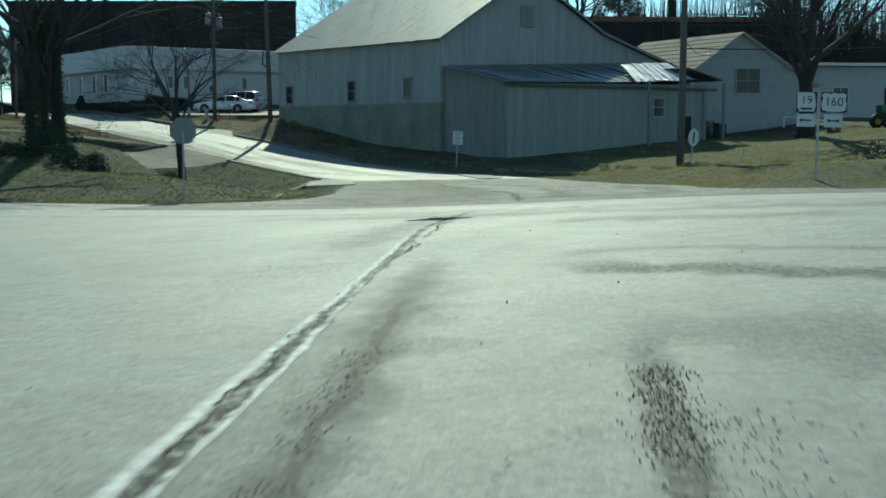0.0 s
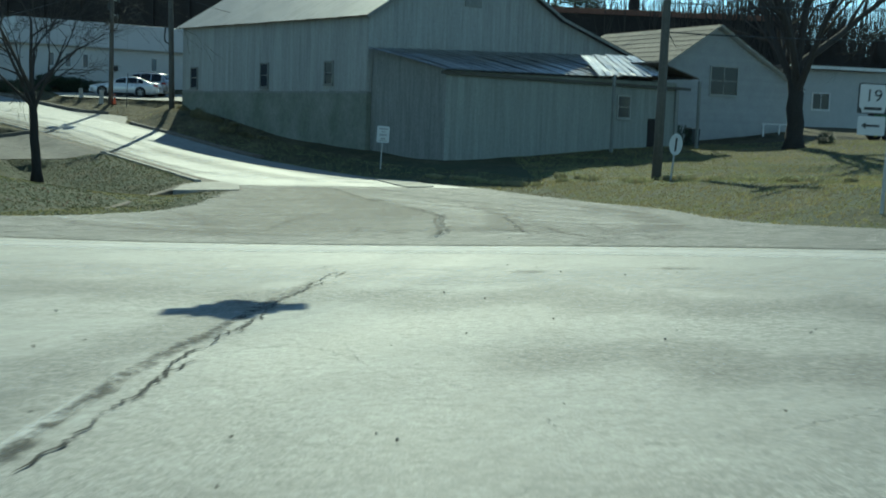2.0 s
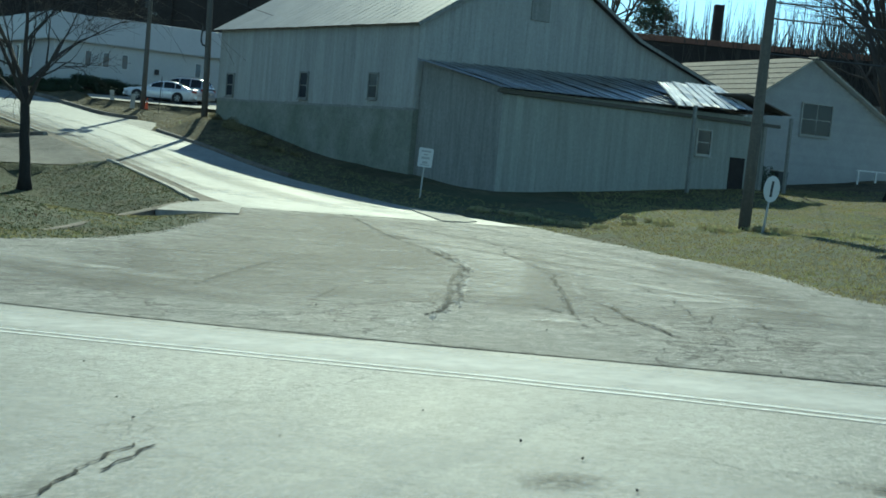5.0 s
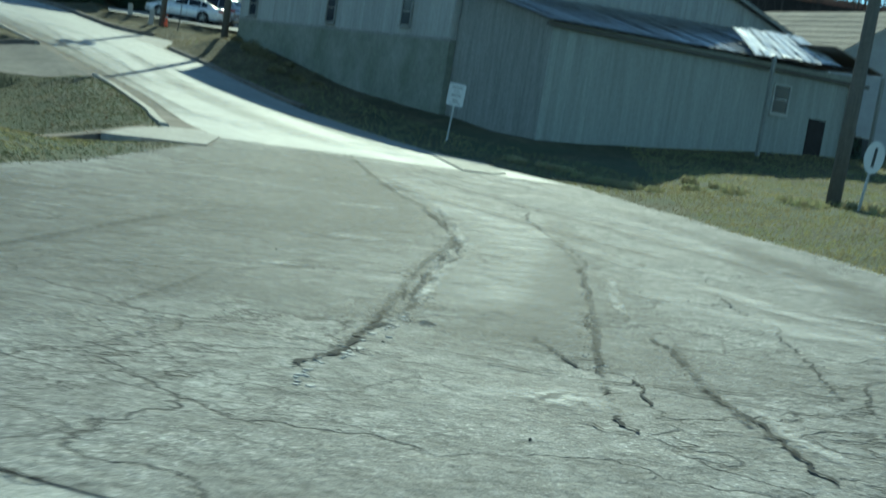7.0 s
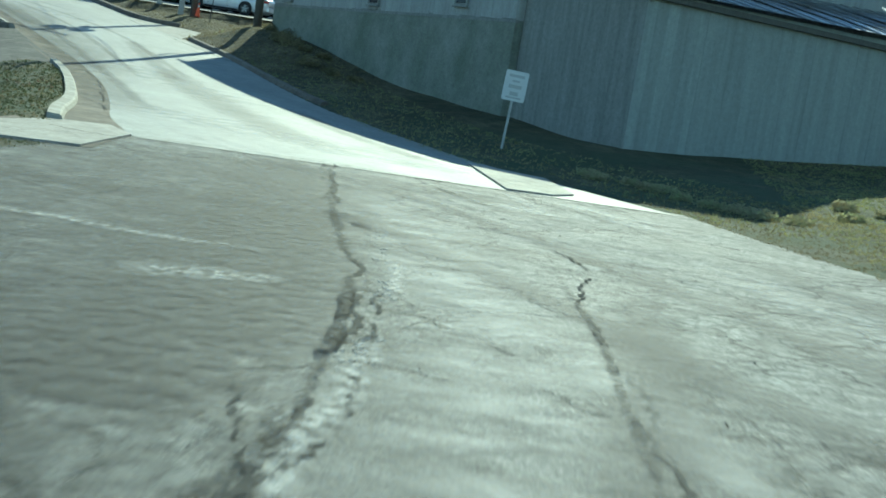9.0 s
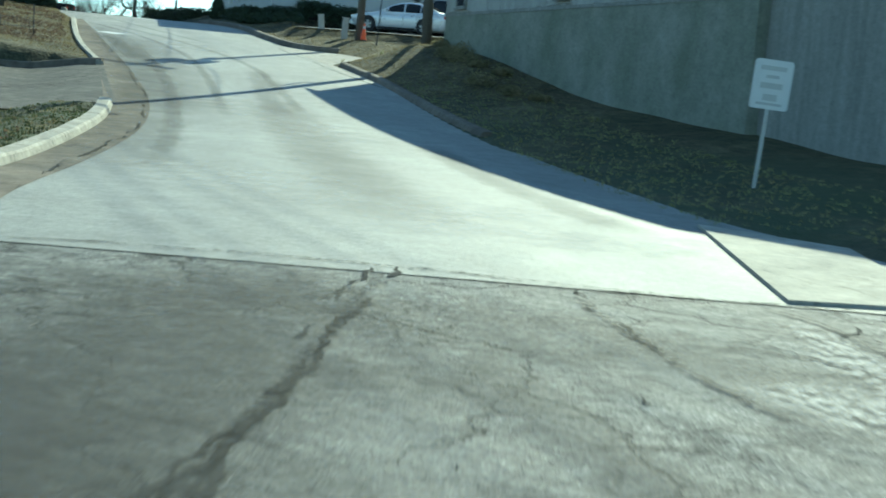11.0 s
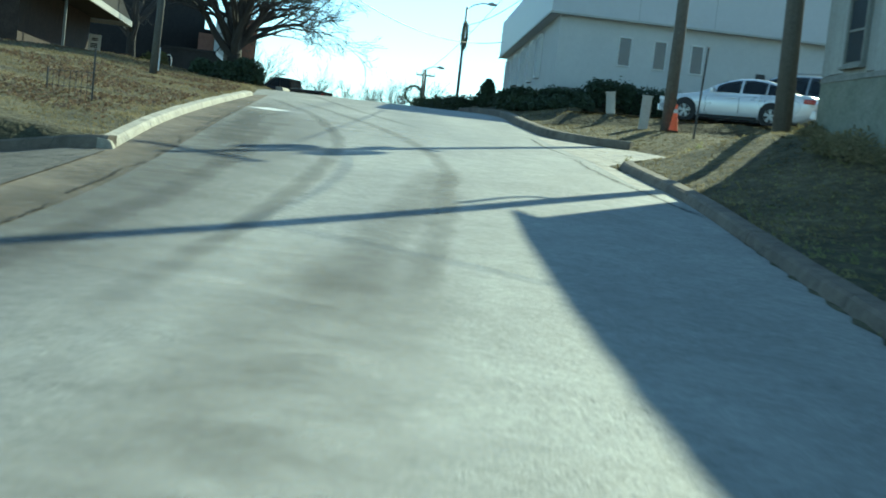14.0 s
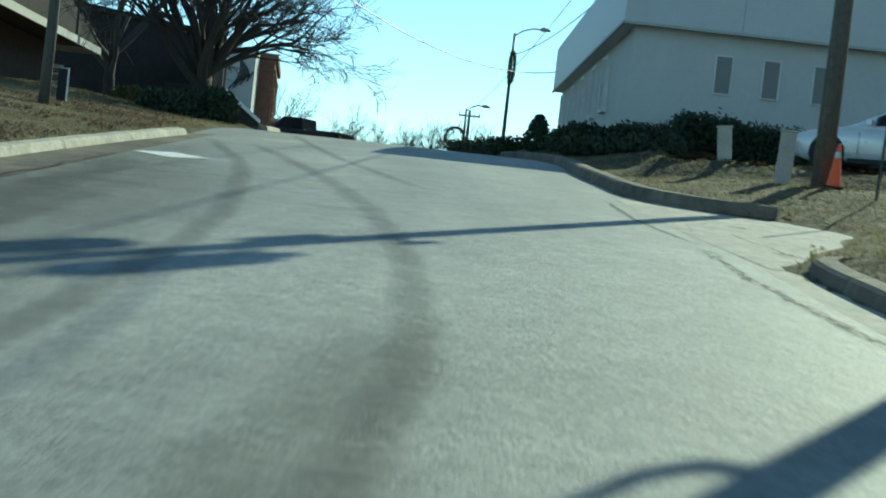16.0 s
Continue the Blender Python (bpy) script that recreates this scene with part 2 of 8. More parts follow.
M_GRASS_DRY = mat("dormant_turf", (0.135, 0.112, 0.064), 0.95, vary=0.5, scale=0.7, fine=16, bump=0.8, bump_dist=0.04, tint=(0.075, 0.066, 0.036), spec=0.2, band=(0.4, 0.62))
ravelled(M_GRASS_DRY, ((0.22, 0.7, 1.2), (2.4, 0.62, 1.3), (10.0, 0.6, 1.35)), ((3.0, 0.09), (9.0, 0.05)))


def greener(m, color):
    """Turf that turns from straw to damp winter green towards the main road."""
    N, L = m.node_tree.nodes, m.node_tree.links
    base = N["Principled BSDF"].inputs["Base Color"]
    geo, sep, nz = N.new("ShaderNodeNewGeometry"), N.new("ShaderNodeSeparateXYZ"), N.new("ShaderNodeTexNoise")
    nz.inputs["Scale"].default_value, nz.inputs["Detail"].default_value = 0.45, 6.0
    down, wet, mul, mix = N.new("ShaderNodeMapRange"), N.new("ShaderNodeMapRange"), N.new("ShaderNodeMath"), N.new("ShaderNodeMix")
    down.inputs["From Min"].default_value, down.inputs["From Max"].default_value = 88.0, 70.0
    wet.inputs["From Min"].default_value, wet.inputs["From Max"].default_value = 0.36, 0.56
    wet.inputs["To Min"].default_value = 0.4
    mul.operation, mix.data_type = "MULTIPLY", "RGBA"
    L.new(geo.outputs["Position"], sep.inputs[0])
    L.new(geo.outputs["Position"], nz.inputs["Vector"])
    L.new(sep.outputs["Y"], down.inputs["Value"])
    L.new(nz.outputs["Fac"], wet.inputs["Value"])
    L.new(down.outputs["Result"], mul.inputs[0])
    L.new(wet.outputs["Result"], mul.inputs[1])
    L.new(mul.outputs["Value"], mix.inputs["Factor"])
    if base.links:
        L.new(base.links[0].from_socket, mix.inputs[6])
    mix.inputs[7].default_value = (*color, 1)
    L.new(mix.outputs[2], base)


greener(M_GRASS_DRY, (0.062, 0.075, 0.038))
M_GRASS_GREEN = mat("green_turf", (0.10, 0.12, 0.045), 0.95, vary=0.35, scale=0.6, fine=16, bump=1.0, bump_dist=0.05, tint=(0.15, 0.13, 0.07), spec=0.2)
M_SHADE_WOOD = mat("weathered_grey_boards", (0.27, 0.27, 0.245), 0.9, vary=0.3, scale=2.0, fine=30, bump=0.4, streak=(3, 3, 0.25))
M_WHITE = mat("white_painted_wall", (0.44, 0.44, 0.425), 0.75, vary=0.1, scale=1.5, fine=30, bump=0.15)
M_BANK = mat("white_stucco", (0.54, 0.535, 0.51), 0.8, vary=0.08, scale=0.8, fine=40, bump=0.2)
M_BANK_TOP = mat("pale_metal_fascia", (0.50, 0.50, 0.50), 0.5, vary=0.06, scale=0.6, fine=30, bump=0.1)
M_SHINGLE = mat("brown_shingle_roof", (0.16, 0.135, 0.11), 0.9, vary=0.3, scale=2.0, fine=14, bump=0.5)
M_BRICK = mat("red_brick", (0.20, 0.10, 0.07), 0.9, vary=0.25, scale=2.0, fine=12, bump=0.3)
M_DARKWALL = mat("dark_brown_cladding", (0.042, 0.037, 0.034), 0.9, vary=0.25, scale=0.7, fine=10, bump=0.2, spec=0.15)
M_GLASS = mat("window_glass", (0.035, 0.042, 0.05), 0.12, vary=0.05, scale=1, fine=3, bump=0.0, spec=0.25)
M_TRIM = mat("white_trim", (0.72, 0.71, 0.68), 0.6, vary=0.08, scale=3, fine=30, bump=0.1)
M_POLE = mat("weathered_pole_wood", (0.125, 0.115, 0.097), 0.9, vary=0.3, scale=3, fine=30, bump=0.5, streak=(6, 6, 0.4))
M_BARK = mat("grey_bark", (0.042, 0.036, 0.03), 0.95, vary=0.35, scale=4, fine=25, bump=0.9, bump_dist=0.03, streak=(4, 4, 1))
M_TWIG = mat("bare_twigs", (0.06, 0.05, 0.043), 0.95, vary=0.2, scale=4, fine=20, bump=0.2)
M_STEEL = mat("galvanised_steel", (0.35, 0.35, 0.34), 0.45, metal=0.7, vary=0.1, scale=5, fine=40, bump=0.1)
M_BLACK = mat("black_rubber", (0.02, 0.02, 0.02), 0.8, vary=0.2, scale=6, fine=50, bump=0.2)
M_DARK = mat("dark_metal", (0.05, 0.05, 0.05), 0.5, metal=0.3, vary=0.15, scale=4, fine=40, bump=0.1)
M_SIGN_WHITE = mat("white_sheeting", (0.55, 0.55, 0.53), 0.45, vary=0.05, scale=4, fine=40, bump=0.03)
M_SIGN_BLACK = mat("black_sheeting", (0.02, 0.02, 0.02), 0.45, vary=0.05, scale=4, fine=40, bump=0.0)
M_TAR = mat("crack_sealer", (0.07, 0.068, 0.062), 0.95, vary=0.3, scale=6, fine=40, bump=0.3, spec=0.05)
M_HEDGE = mat("evergreen_hedge_leaves", (0.035, 0.055, 0.022), 0.7, vary=0.4, scale=3, fine=20, bump=0.2)
M_SILVER = mat("pale_silver_car_paint", (0.60, 0.62, 0.64), 0.28, metal=0.25, vary=0.03, scale=1, fine=20, bump=0.0)
M_GREYCAR = mat("silver_grey_car_paint", (0.32, 0.34, 0.36), 0.28, metal=0.4, vary=0.03, scale=1, fine=20, bump=0.0)
M_BLACKCAR = mat("black_car_paint", (0.012, 0.013, 0.016), 0.2, vary=0.03, scale=1, fine=20, bump=0.0)
M_ORANGE = mat("orange_cone_plastic", (0.85, 0.12, 0.03), 0.5, vary=0.12, scale=5, fine=40, bump=0.05)
M_STONE = mat("pale_utility_post", (0.42, 0.41, 0.37), 0.8, vary=0.15, scale=5, fine=40, bump=0.2)


def thin(m, amount=0.5):
    """Lets light through dry blades and leaves."""
    N, L = m.node_tree.nodes, m.node_tree.links
    b, out = N["Principled BSDF"], N["Material Output"]
    tr = N.new("ShaderNodeBsdfTranslucent")
    L.new(b.inputs["Base Color"].links[0].from_socket, tr.inputs["Color"])
    mx = N.new("ShaderNodeMixShader")
    mx.inputs[0].default_value = amount
    L.new(b.outputs[0], mx.inputs[1])
    L.new(tr.outputs[0], mx.inputs[2])
    L.new(mx.outputs[0], out.inputs["Surface"])
    return m


# ---- mesh helpers ----
def add(bm, name, material, parent=None, label="", m=None, smooth=False):
    me = bpy.data.meshes.new(name)
    bm.normal_update()
    bm.to_mesh(me)
    bm.free()
    for mm in (material if isinstance(material, (list, tuple)) else [material]):
        me.materials.append(mm)
    if smooth:
        for p in me.polygons:
            p.use_smooth = True
    ob = new(name, me)
    if parent:
        ob.parent = parent
    if m is not None:
        ob.matrix_basis = m
    if label:
        ob["label"] = label
    return ob


def part(name, bm, material, parent, label="", smooth=False):
    return add(bm, name, material, parent, label, smooth=smooth)


def empty(name, m, label, category, group="", kind=""):
    ob = new(name)
    ob.empty_display_size = 0.2
    ob.matrix_basis = m
    return tagged(ob, label, category, group, kind)


def box(bm, x0, x1, y0, y1, z0, z1, bevel=0.0, m=None):
    v = [bm.verts.new(c) for c in ((x0, y0, z0), (x1, y0, z0), (x1, y1, z0), (x0, y1, z0), (x0, y0, z1), (x1, y0, z1), (x1, y1, z1), (x0, y1, z1))]
    fs = [bm.faces.new([v[i] for i in q]) for q in ((3, 2, 1, 0), (4, 5, 6, 7), (0, 1, 5, 4), (1, 2, 6, 5), (2, 3, 7, 6), (3, 0, 4, 7))]
    if m is not None:
        for q in v:
            q.co = m @ q.co
    if bevel:
        es = list({e for f in fs for e in f.edges})
        bmesh.ops.bevel(bm, geom=es, offset=bevel, segments=2, affect="EDGES", profile=0.7)
    return bm


def boxm(*a, **k):
    return box(bmesh.new(), *a, **k)


def tube(bm, pts, radii, sides=8, cap=True):
    """A tapered tube along pts."""
    rings = []
    up = Vector((0.13, 0.21, 1)).normalized()
    pts = [Vector(p) for p in pts]
    for i, p in enumerate(pts):
        d = (pts[min(i + 1, len(pts) - 1)] - pts[max(i - 1, 0)])
        if d.length < 1e-9:
            d = Vector((0, 0, 1))
        d.normalize()
        a = d.cross(up)
        if a.length < 1e-3:
            a = d.cross(Vector((1, 0, 0)))
        a.normalize()
        b = d.cross(a)
        r = radii[i] if isinstance(radii, (list, tuple)) else radii
        rings.append([bm.verts.new(p + (a * math.cos(2 * math.pi * k / sides) + b * math.sin(2 * math.pi * k / sides)) * r) for k in range(sides)])
    for r0, r1 in zip(rings, rings[1:]):
        for k in range(sides):
            bm.faces.new((r0[k], r0[(k + 1) % sides], r1[(k + 1) % sides], r1[k]))
    if cap:
        bm.faces.new(rings[0][::-1])
        bm.faces.new(rings[-1])
    return bm


def prism(outline, depth, axis="y"):
    """A flat outline (u, v) given thickness; u along x, v along z, depth along y."""
    bm = bmesh.new()
    a = [bm.verts.new((u, -depth / 2, v)) for u, v in outline]
    b = [bm.verts.new((u, depth / 2, v)) for u, v in outline]
    bm.faces.new(a)
    bm.faces.new(b[::-1])
    n = len(outline)
    for i in range(n):
        bm.faces.new((a[(i + 1) % n], a[i], b[i], b[(i + 1) % n]))
    return bm


def frame2(origin, ux, z=0.0):
    """A pose at origin whose x axis runs along the plan direction ux."""
    ux = Vector((ux[0], ux[1], 0)).normalized()
    return Matrix(((ux.x, -ux.y, 0, origin[0]), (ux.y, ux.x, 0, origin[1]), (0, 0, 1, z), (0, 0, 0, 1)))


# ---- the lie of the land ----
HILL_U = [-60, -8, 0, 6, 12, 18, 24.5, 28, 36, 43, 50, 57, 64, 72, 82, 95, 120, 200]
HILL_Z = [-.72, -.72, -.72, -.70, -.58, -.34, 0.08, .39, 1.07, 1.65, 2.2, 2.7, 3.02, 3.12, 3.1, 3.0, 2.6, 1.0]
CROSS_Y = [-80, 0, 10, 20, 27, 36, 40, 48, 56, 62]
CROSS_Z = [.2, .47, .44, .33, .13, -.2, -.36, -.57, -.68, -.72]


def smooth(a, b, v):
    v = np.clip((v - a) / (b - a), 0, 1)
    return v * v * (3 - 2 * v)


def road_z(x, y):
    x, y = np.asarray(x, float), np.asarray(y, float)
    za = sum(np.interp(y + k, CROSS_Y, CROSS_Z) for k in (-2, -1.2, -.4, .4, 1.2, 2)) / 6 + 0.35 * np.tanh((x - 3) / 7)
    u = -.53 * x + .85 * (y - 60)
    zb = sum(np.interp(u + k, HILL_U, HILL_Z) for k in (-3, -2, -1, 0, 1, 2, 3)) / 7
    w = smooth(44, 64, y)
    return za * (1 - w) + zb * w


LEFT_EDGE = [(-8.7, 42.4), (-6.0, 44.6), (-4.5, 47.2), (-3.95, 50.5), (-3.8, 54), (-3.75, 57.6)]
KERB_LOW = [(-5.5, 61.0), (-6.3, 62.9), (-7.0, 65), (-8.2, 67.8), (-10.5, 72.7), (-12.2, 75.6)]
KERB_HIGH = [(-17.55, 83.6), (-21, 87.9), (-24.6, 92.9), (-29.5, 100.1)]
CREST_LEFT = [(-33.9, 105.5), (-37.2, 110.2), (-48, 121.5), (-60, 132), (-80, 152)]
CREST_RIGHT = [(-70, 157), (-53, 140), (-38, 123), (-27, 110.2), (-23.6, 105), (-21.6, 102.4), (-20.2, 100.5), (-19.2, 99.85), (-18.2, 99.7), (-17.2, 99.8), (-16.2, 99.3), (-15.6, 96.8)]
KERB_RIGHT = [(-15.2, 94.0), (-13.6, 92.0), (-11.3, 88.9), (-5.2, 78.3), (.7, 68)]
RIGHT_EDGE = [(2.1, 69.4), (4.75, 64.4), (7, 57.4), (8.2, 51.4), (8.6, 46.9), (8.4, 42), (9.0, 38.6), (11.8, 36.2), (16, 33.6)]
PAVED = [(-90, 81)] + LEFT_EDGE + KERB_LOW + KERB_HIGH + CREST_LEFT + CREST_RIGHT + KERB_RIGHT + RIGHT_EDGE + [(90, -3), (90, -70), (-90, -70)]


LOT = [(-21.8, 105.2), (-18.5, 104.4), (-15, 103.8), (-8, 103.8), (-5, 108), (-5, 122), (-14, 122), (-21.5, 118), (-25, 113.8)]


def away(x, y, poly):
    """Distance from the outline of poly, negative inside."""
    best = np.full(np.shape(x), 1e9)
    inside = np.zeros(np.shape(x), bool)
    for (x0, y0), (x1, y1) in zip(poly, poly[1:] + poly[:1]):
        dx, dy = x1 - x0, y1 - y0
        t = np.clip(((x - x0) * dx + (y - y0) * dy) / (dx * dx + dy * dy), 0, 1)
        best = np.minimum(best, np.hypot(x - x0 - t * dx, y - y0 - t * dy))
        if y0 != y1:
            cut = ((y0 > y) != (y1 > y)) & (x < (x1 - x0) * (y - y0) / (y1 - y0) + x0)
            inside ^= cut
    return np.where(inside, -best, best)


def fall(d):
    """How far the driveway drops below the road at a distance from it."""
    return 0.30 * smooth(0, 2.2, d) + 0.2 * smooth(2, 10, d)


def land_z(x, y):
    """Height of the turf, with the banks beside the roads."""
    x, y = np.asarray(x, float), np.asarray(y, float)
    d = away(x, y, PAVED)
    u = -.53 * x + .85 * (y - 60)
    side = .85 * x + .53 * (y - 60)                    # right of the hill road's axis when large
    left = side < -1 + 0 * x
    hl = (1.35 + 0.45 * smooth(-12, -16.5, x)) * smooth(1.5, 14, d) + 0.9 * smooth(12, 40, d)
    upper = smooth(26, 31, u)
    hl = hl * (1 - upper) + upper * (0.55 * smooth(0.3, 7, d) + 0.35 * smooth(6, 25, d))
    dip = smooth(53, 60, y) * smooth(23.5, 19, u) * smooth(-17.8, -14.8, x)                # the lawn falls to a hollow beside the side road
    hl = hl * (1 - dip) + dip * (-1.0 * smooth(0.4, 4.5, d) + 1.6 * smooth(7, 22, d))
    drive = smooth(5.6, 5.1, np.abs(u - 24.6)) * smooth(40, 20, d) * (side < 0)
    hl = hl * (1 - drive) - drive * fall(d)
    tall = 0.45 + 0.6 * smooth(66, 52, y)
    hr_low = tall * smooth(0.2, 6.5, d) + (1.35 - 0.7 * tall) * smooth(4, 26, d)
    steep = smooth(10.5, 14, x) * smooth(66, 58, y)              # a cut bank beside the main road
    hr_low = hr_low * (1 - steep) + steep * (0.7 * smooth(0.0, 4.6, d) + 0.75 * smooth(3, 26, d))
    hr_up = (0.9 - 0.55 * smooth(40.5, 44, u) * smooth(62, 53, u)) * smooth(0.2, 3.2, d)
    hr_low = hr_low + 0.9 * smooth(20, 29, x) * smooth(62, 84, y)
    k = smooth(24, 34, u)
    hr = hr_low * (1 - k) + hr_up * k
    h = np.where((side < 0.0) & ~((x > 4) & (y < 52)), hl, hr)
    lumps = np.array([noise.noise((a * .35, b * .35, 0)) for a, b in zip(np.ravel(x), np.ravel(y))]).reshape(x.shape)
    base = road_z(x, y)
    kerbed = np.where(side < 0, smooth(59.5, 61.5, y), smooth(15, 18, u))
    rise = (0.03 * smooth(0, 1.2, d) * (1 - kerbed) + 0.12 * smooth(0, 0.5, d) * kerbed) * (1 - drive)
    z = base + np.where(d > 0, rise + h + 0.07 * lumps * smooth(0.3, 2, d), 0)
    w = smooth(0.7, 0.0, away(x, y, LOT))
    z = z * (1 - w) + (2.72 + 0.045 * np.maximum(y - 103.5, 0)) * w
    return np.where(d < 0, base - 0.12 * smooth(0, 0.5, -d), z)


DRIVE_LEFT = [(-12.3, 75.9), (-14, 74.6), (-20, 71), (-34, 62.5), (-39, 70.9), (-26, 78.65), (-20.2, 82.25), (-18.4, 83.15), (-17.5, 83.4)]


def ground_z(x, y):
    """The turf, sunk beneath the paved lot and driveways."""
    z = land_z(x, y)
    for poly in (LOT, DRIVE_LEFT):
        z = z - 0.12 * smooth(0.0, 0.5, -away(x, y, poly))
    return z


def land(x, y):
    return float(land_z(np.array([x]), np.array([y]))[0])


def sheet(name, xs, ys, zf, material, label, category, cells=None):
    gx, gy = np.meshgrid(xs, ys)
    z = zf(gx.ravel(), gy.ravel())
    nx, ny = len(xs), len(ys)
    faces = [(j * nx + i, j * nx + i + 1, (j + 1) * nx + i + 1, (j + 1) * nx + i) for j in range(ny - 1) for i in range(nx - 1)]
    me = bpy.data.meshes.new(name)
    me.from_pydata(list(zip(gx.ravel().tolist(), gy.ravel().tolist(), z.tolist())), [], faces)
    for p in me.polygons:
        p.use_smooth = True
    me.materials.append(material)
    return tagged(new(name, me), label, category, kind="structure")


def spread(a, b, near0, near1, fine, coarse):
    out = list(np.arange(near0, near1 + 1e-6, fine))
    step, v = fine, near0
    while v > a:
        step *= 1.25
        v -= min(step, coarse)
        out.insert(0, v)
    step, v = fine, near1
    while v < b:
        step *= 1.25
        v += min(step, coarse)
        out.append(v)
    return np.array(out)


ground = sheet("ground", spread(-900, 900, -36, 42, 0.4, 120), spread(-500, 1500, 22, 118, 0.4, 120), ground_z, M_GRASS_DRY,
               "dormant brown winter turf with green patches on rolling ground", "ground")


def loft(name, left, right, material, label, category, lift=0.0, across=12, step=0.8, parent=None):
    """A paved strip between two edges, draped on the road's shape."""
    def even(pts, n):
        pts = np.array(pts, float)
        s = np.concatenate([[0], np.cumsum(np.hypot(*np.diff(pts, axis=0).T))])
        q = np.linspace(0, s[-1], n)
        return np.stack([np.interp(q, s, pts[:, 0]), np.interp(q, s, pts[:, 1])], 1), s[-1]
    n = max(int(max(even(left, 2)[1], even(right, 2)[1]) / step) + 2, 2)
    a, b = even(left, n)[0], even(right, n)[0]
    w = np.linspace(0, 1, across + 1)[None, :, None]
    g = a[:, None] * (1 - w) + b[:, None] * w
    x, y = g[..., 0].ravel(), g[..., 1].ravel()
    z = road_z(x, y) + lift
    k = across + 1
    faces = [(j * k + i, j * k + i + 1, (j + 1) * k + i + 1, (j + 1) * k + i) for j in range(n - 1) for i in range(across)]
    me = bpy.data.meshes.new(name)
    me.from_pydata(list(zip(x.tolist(), y.tolist(), z.tolist())), [], faces)
    for p in me.polygons:
        p.use_smooth = True
    me.materials.append(material)
    ob = new(name, me)
    if parent:
        ob.parent = parent
        if label:
            ob["label"] = label
        return ob
    return tagged(ob, label, category, kind="structure")


def push(pts, w):
    """Shift a plan line sideways, to its left for w > 0."""
    out = []
    for i, p in enumerate(pts):
        a, b = Vector(pts[max(i - 1, 0)]), Vector(pts[min(i + 1, len(pts) - 1)])
        d = (b - a).normalized()
        out.append((p[0] - d.y * w, p[1] + d.x * w))
    return out


FAR_EDGE = [(-90, 81), (-50, 62), (-8.7, 42.6), (-3, 39.6), (4, 36.2), (9.0, 33.8), (16, 33.8), (50, 17.2), (90, -1)]
main_road = loft("road_main", FAR_EDGE, [(x, -70) for x, _ in FAR_EDGE], M_ASPH, "wide sun-bleached asphalt main road with worn markings", "road",
                 across=150, step=0.65)
mouth = loft("road_mouth", push([(-9.6, 37.4), (-8.9, 42.2)] + LEFT_EDGE[1:] + [(-3.75, 61.2)], .35), push([(13.5, 27.9), (13.0, 34.0), (9.0, 38.6), (8.4, 42), (8.6, 46.9), (8.2, 51.4), (7, 57.4), (4.75, 63.8)], -.35),
             M_ASPH_OLD, "cracked and patched old asphalt at the side road's mouth", "road", lift=0.008, across=44, step=0.4)
hill_road = loft("road_hill", push([(-3.75, 60.6), (-5.6, 63.2), (-6.9, 66.5), (-9.4, 72.2), (-12.6, 77.8), (-17, 84), (-21.1, 89.4), (-26, 96), (-31.2, 102), (-33.9, 105.5), (-37.2, 110.2), (-48, 121.5), (-60, 132), (-80, 152)], .3),
                 push([(4.75, 63.2), (2.3, 66.6), (.75, 68.4), (-5.2, 78.3), (-11.3, 88.6), (-13.4, 90.6), (-15.4, 93.4), (-18.5, 97.7), (-23.6, 104.7), (-38, 123), (-53, 140), (-70, 157)], -.3),
                 M_ASPH_HILL, "pale smooth asphalt side road climbing the hill", "road", lift=0.016, across=28, step=0.45)


# ---- gutters, kerbs, drives and lots ----
def along(pts, step):
    pts = np.array(pts, float)
    s = np.concatenate([[0], np.cumsum(np.hypot(*np.diff(pts, axis=0).T))])
    q = np.linspace(0, s[-1], max(int(round(s[-1] / step)), 1) + 1)
    return [Vector((float(np.interp(v, s, pts[:, 0])), float(np.interp(v, s, pts[:, 1])))) for v in q]


def rounded(pts, n=3):
    """Corner-cut a plan polyline to a smooth curve."""
    for _ in range(n):
        out = [pts[0]]
        for a, b in zip(pts, pts[1:]):
            out += [(a[0] * .75 + b[0] * .25, a[1] * .75 + b[1] * .25), (a[0] * .25 + b[0] * .75, a[1] * .25 + b[1] * .75)]
        pts = out + [pts[-1]]
    return pts


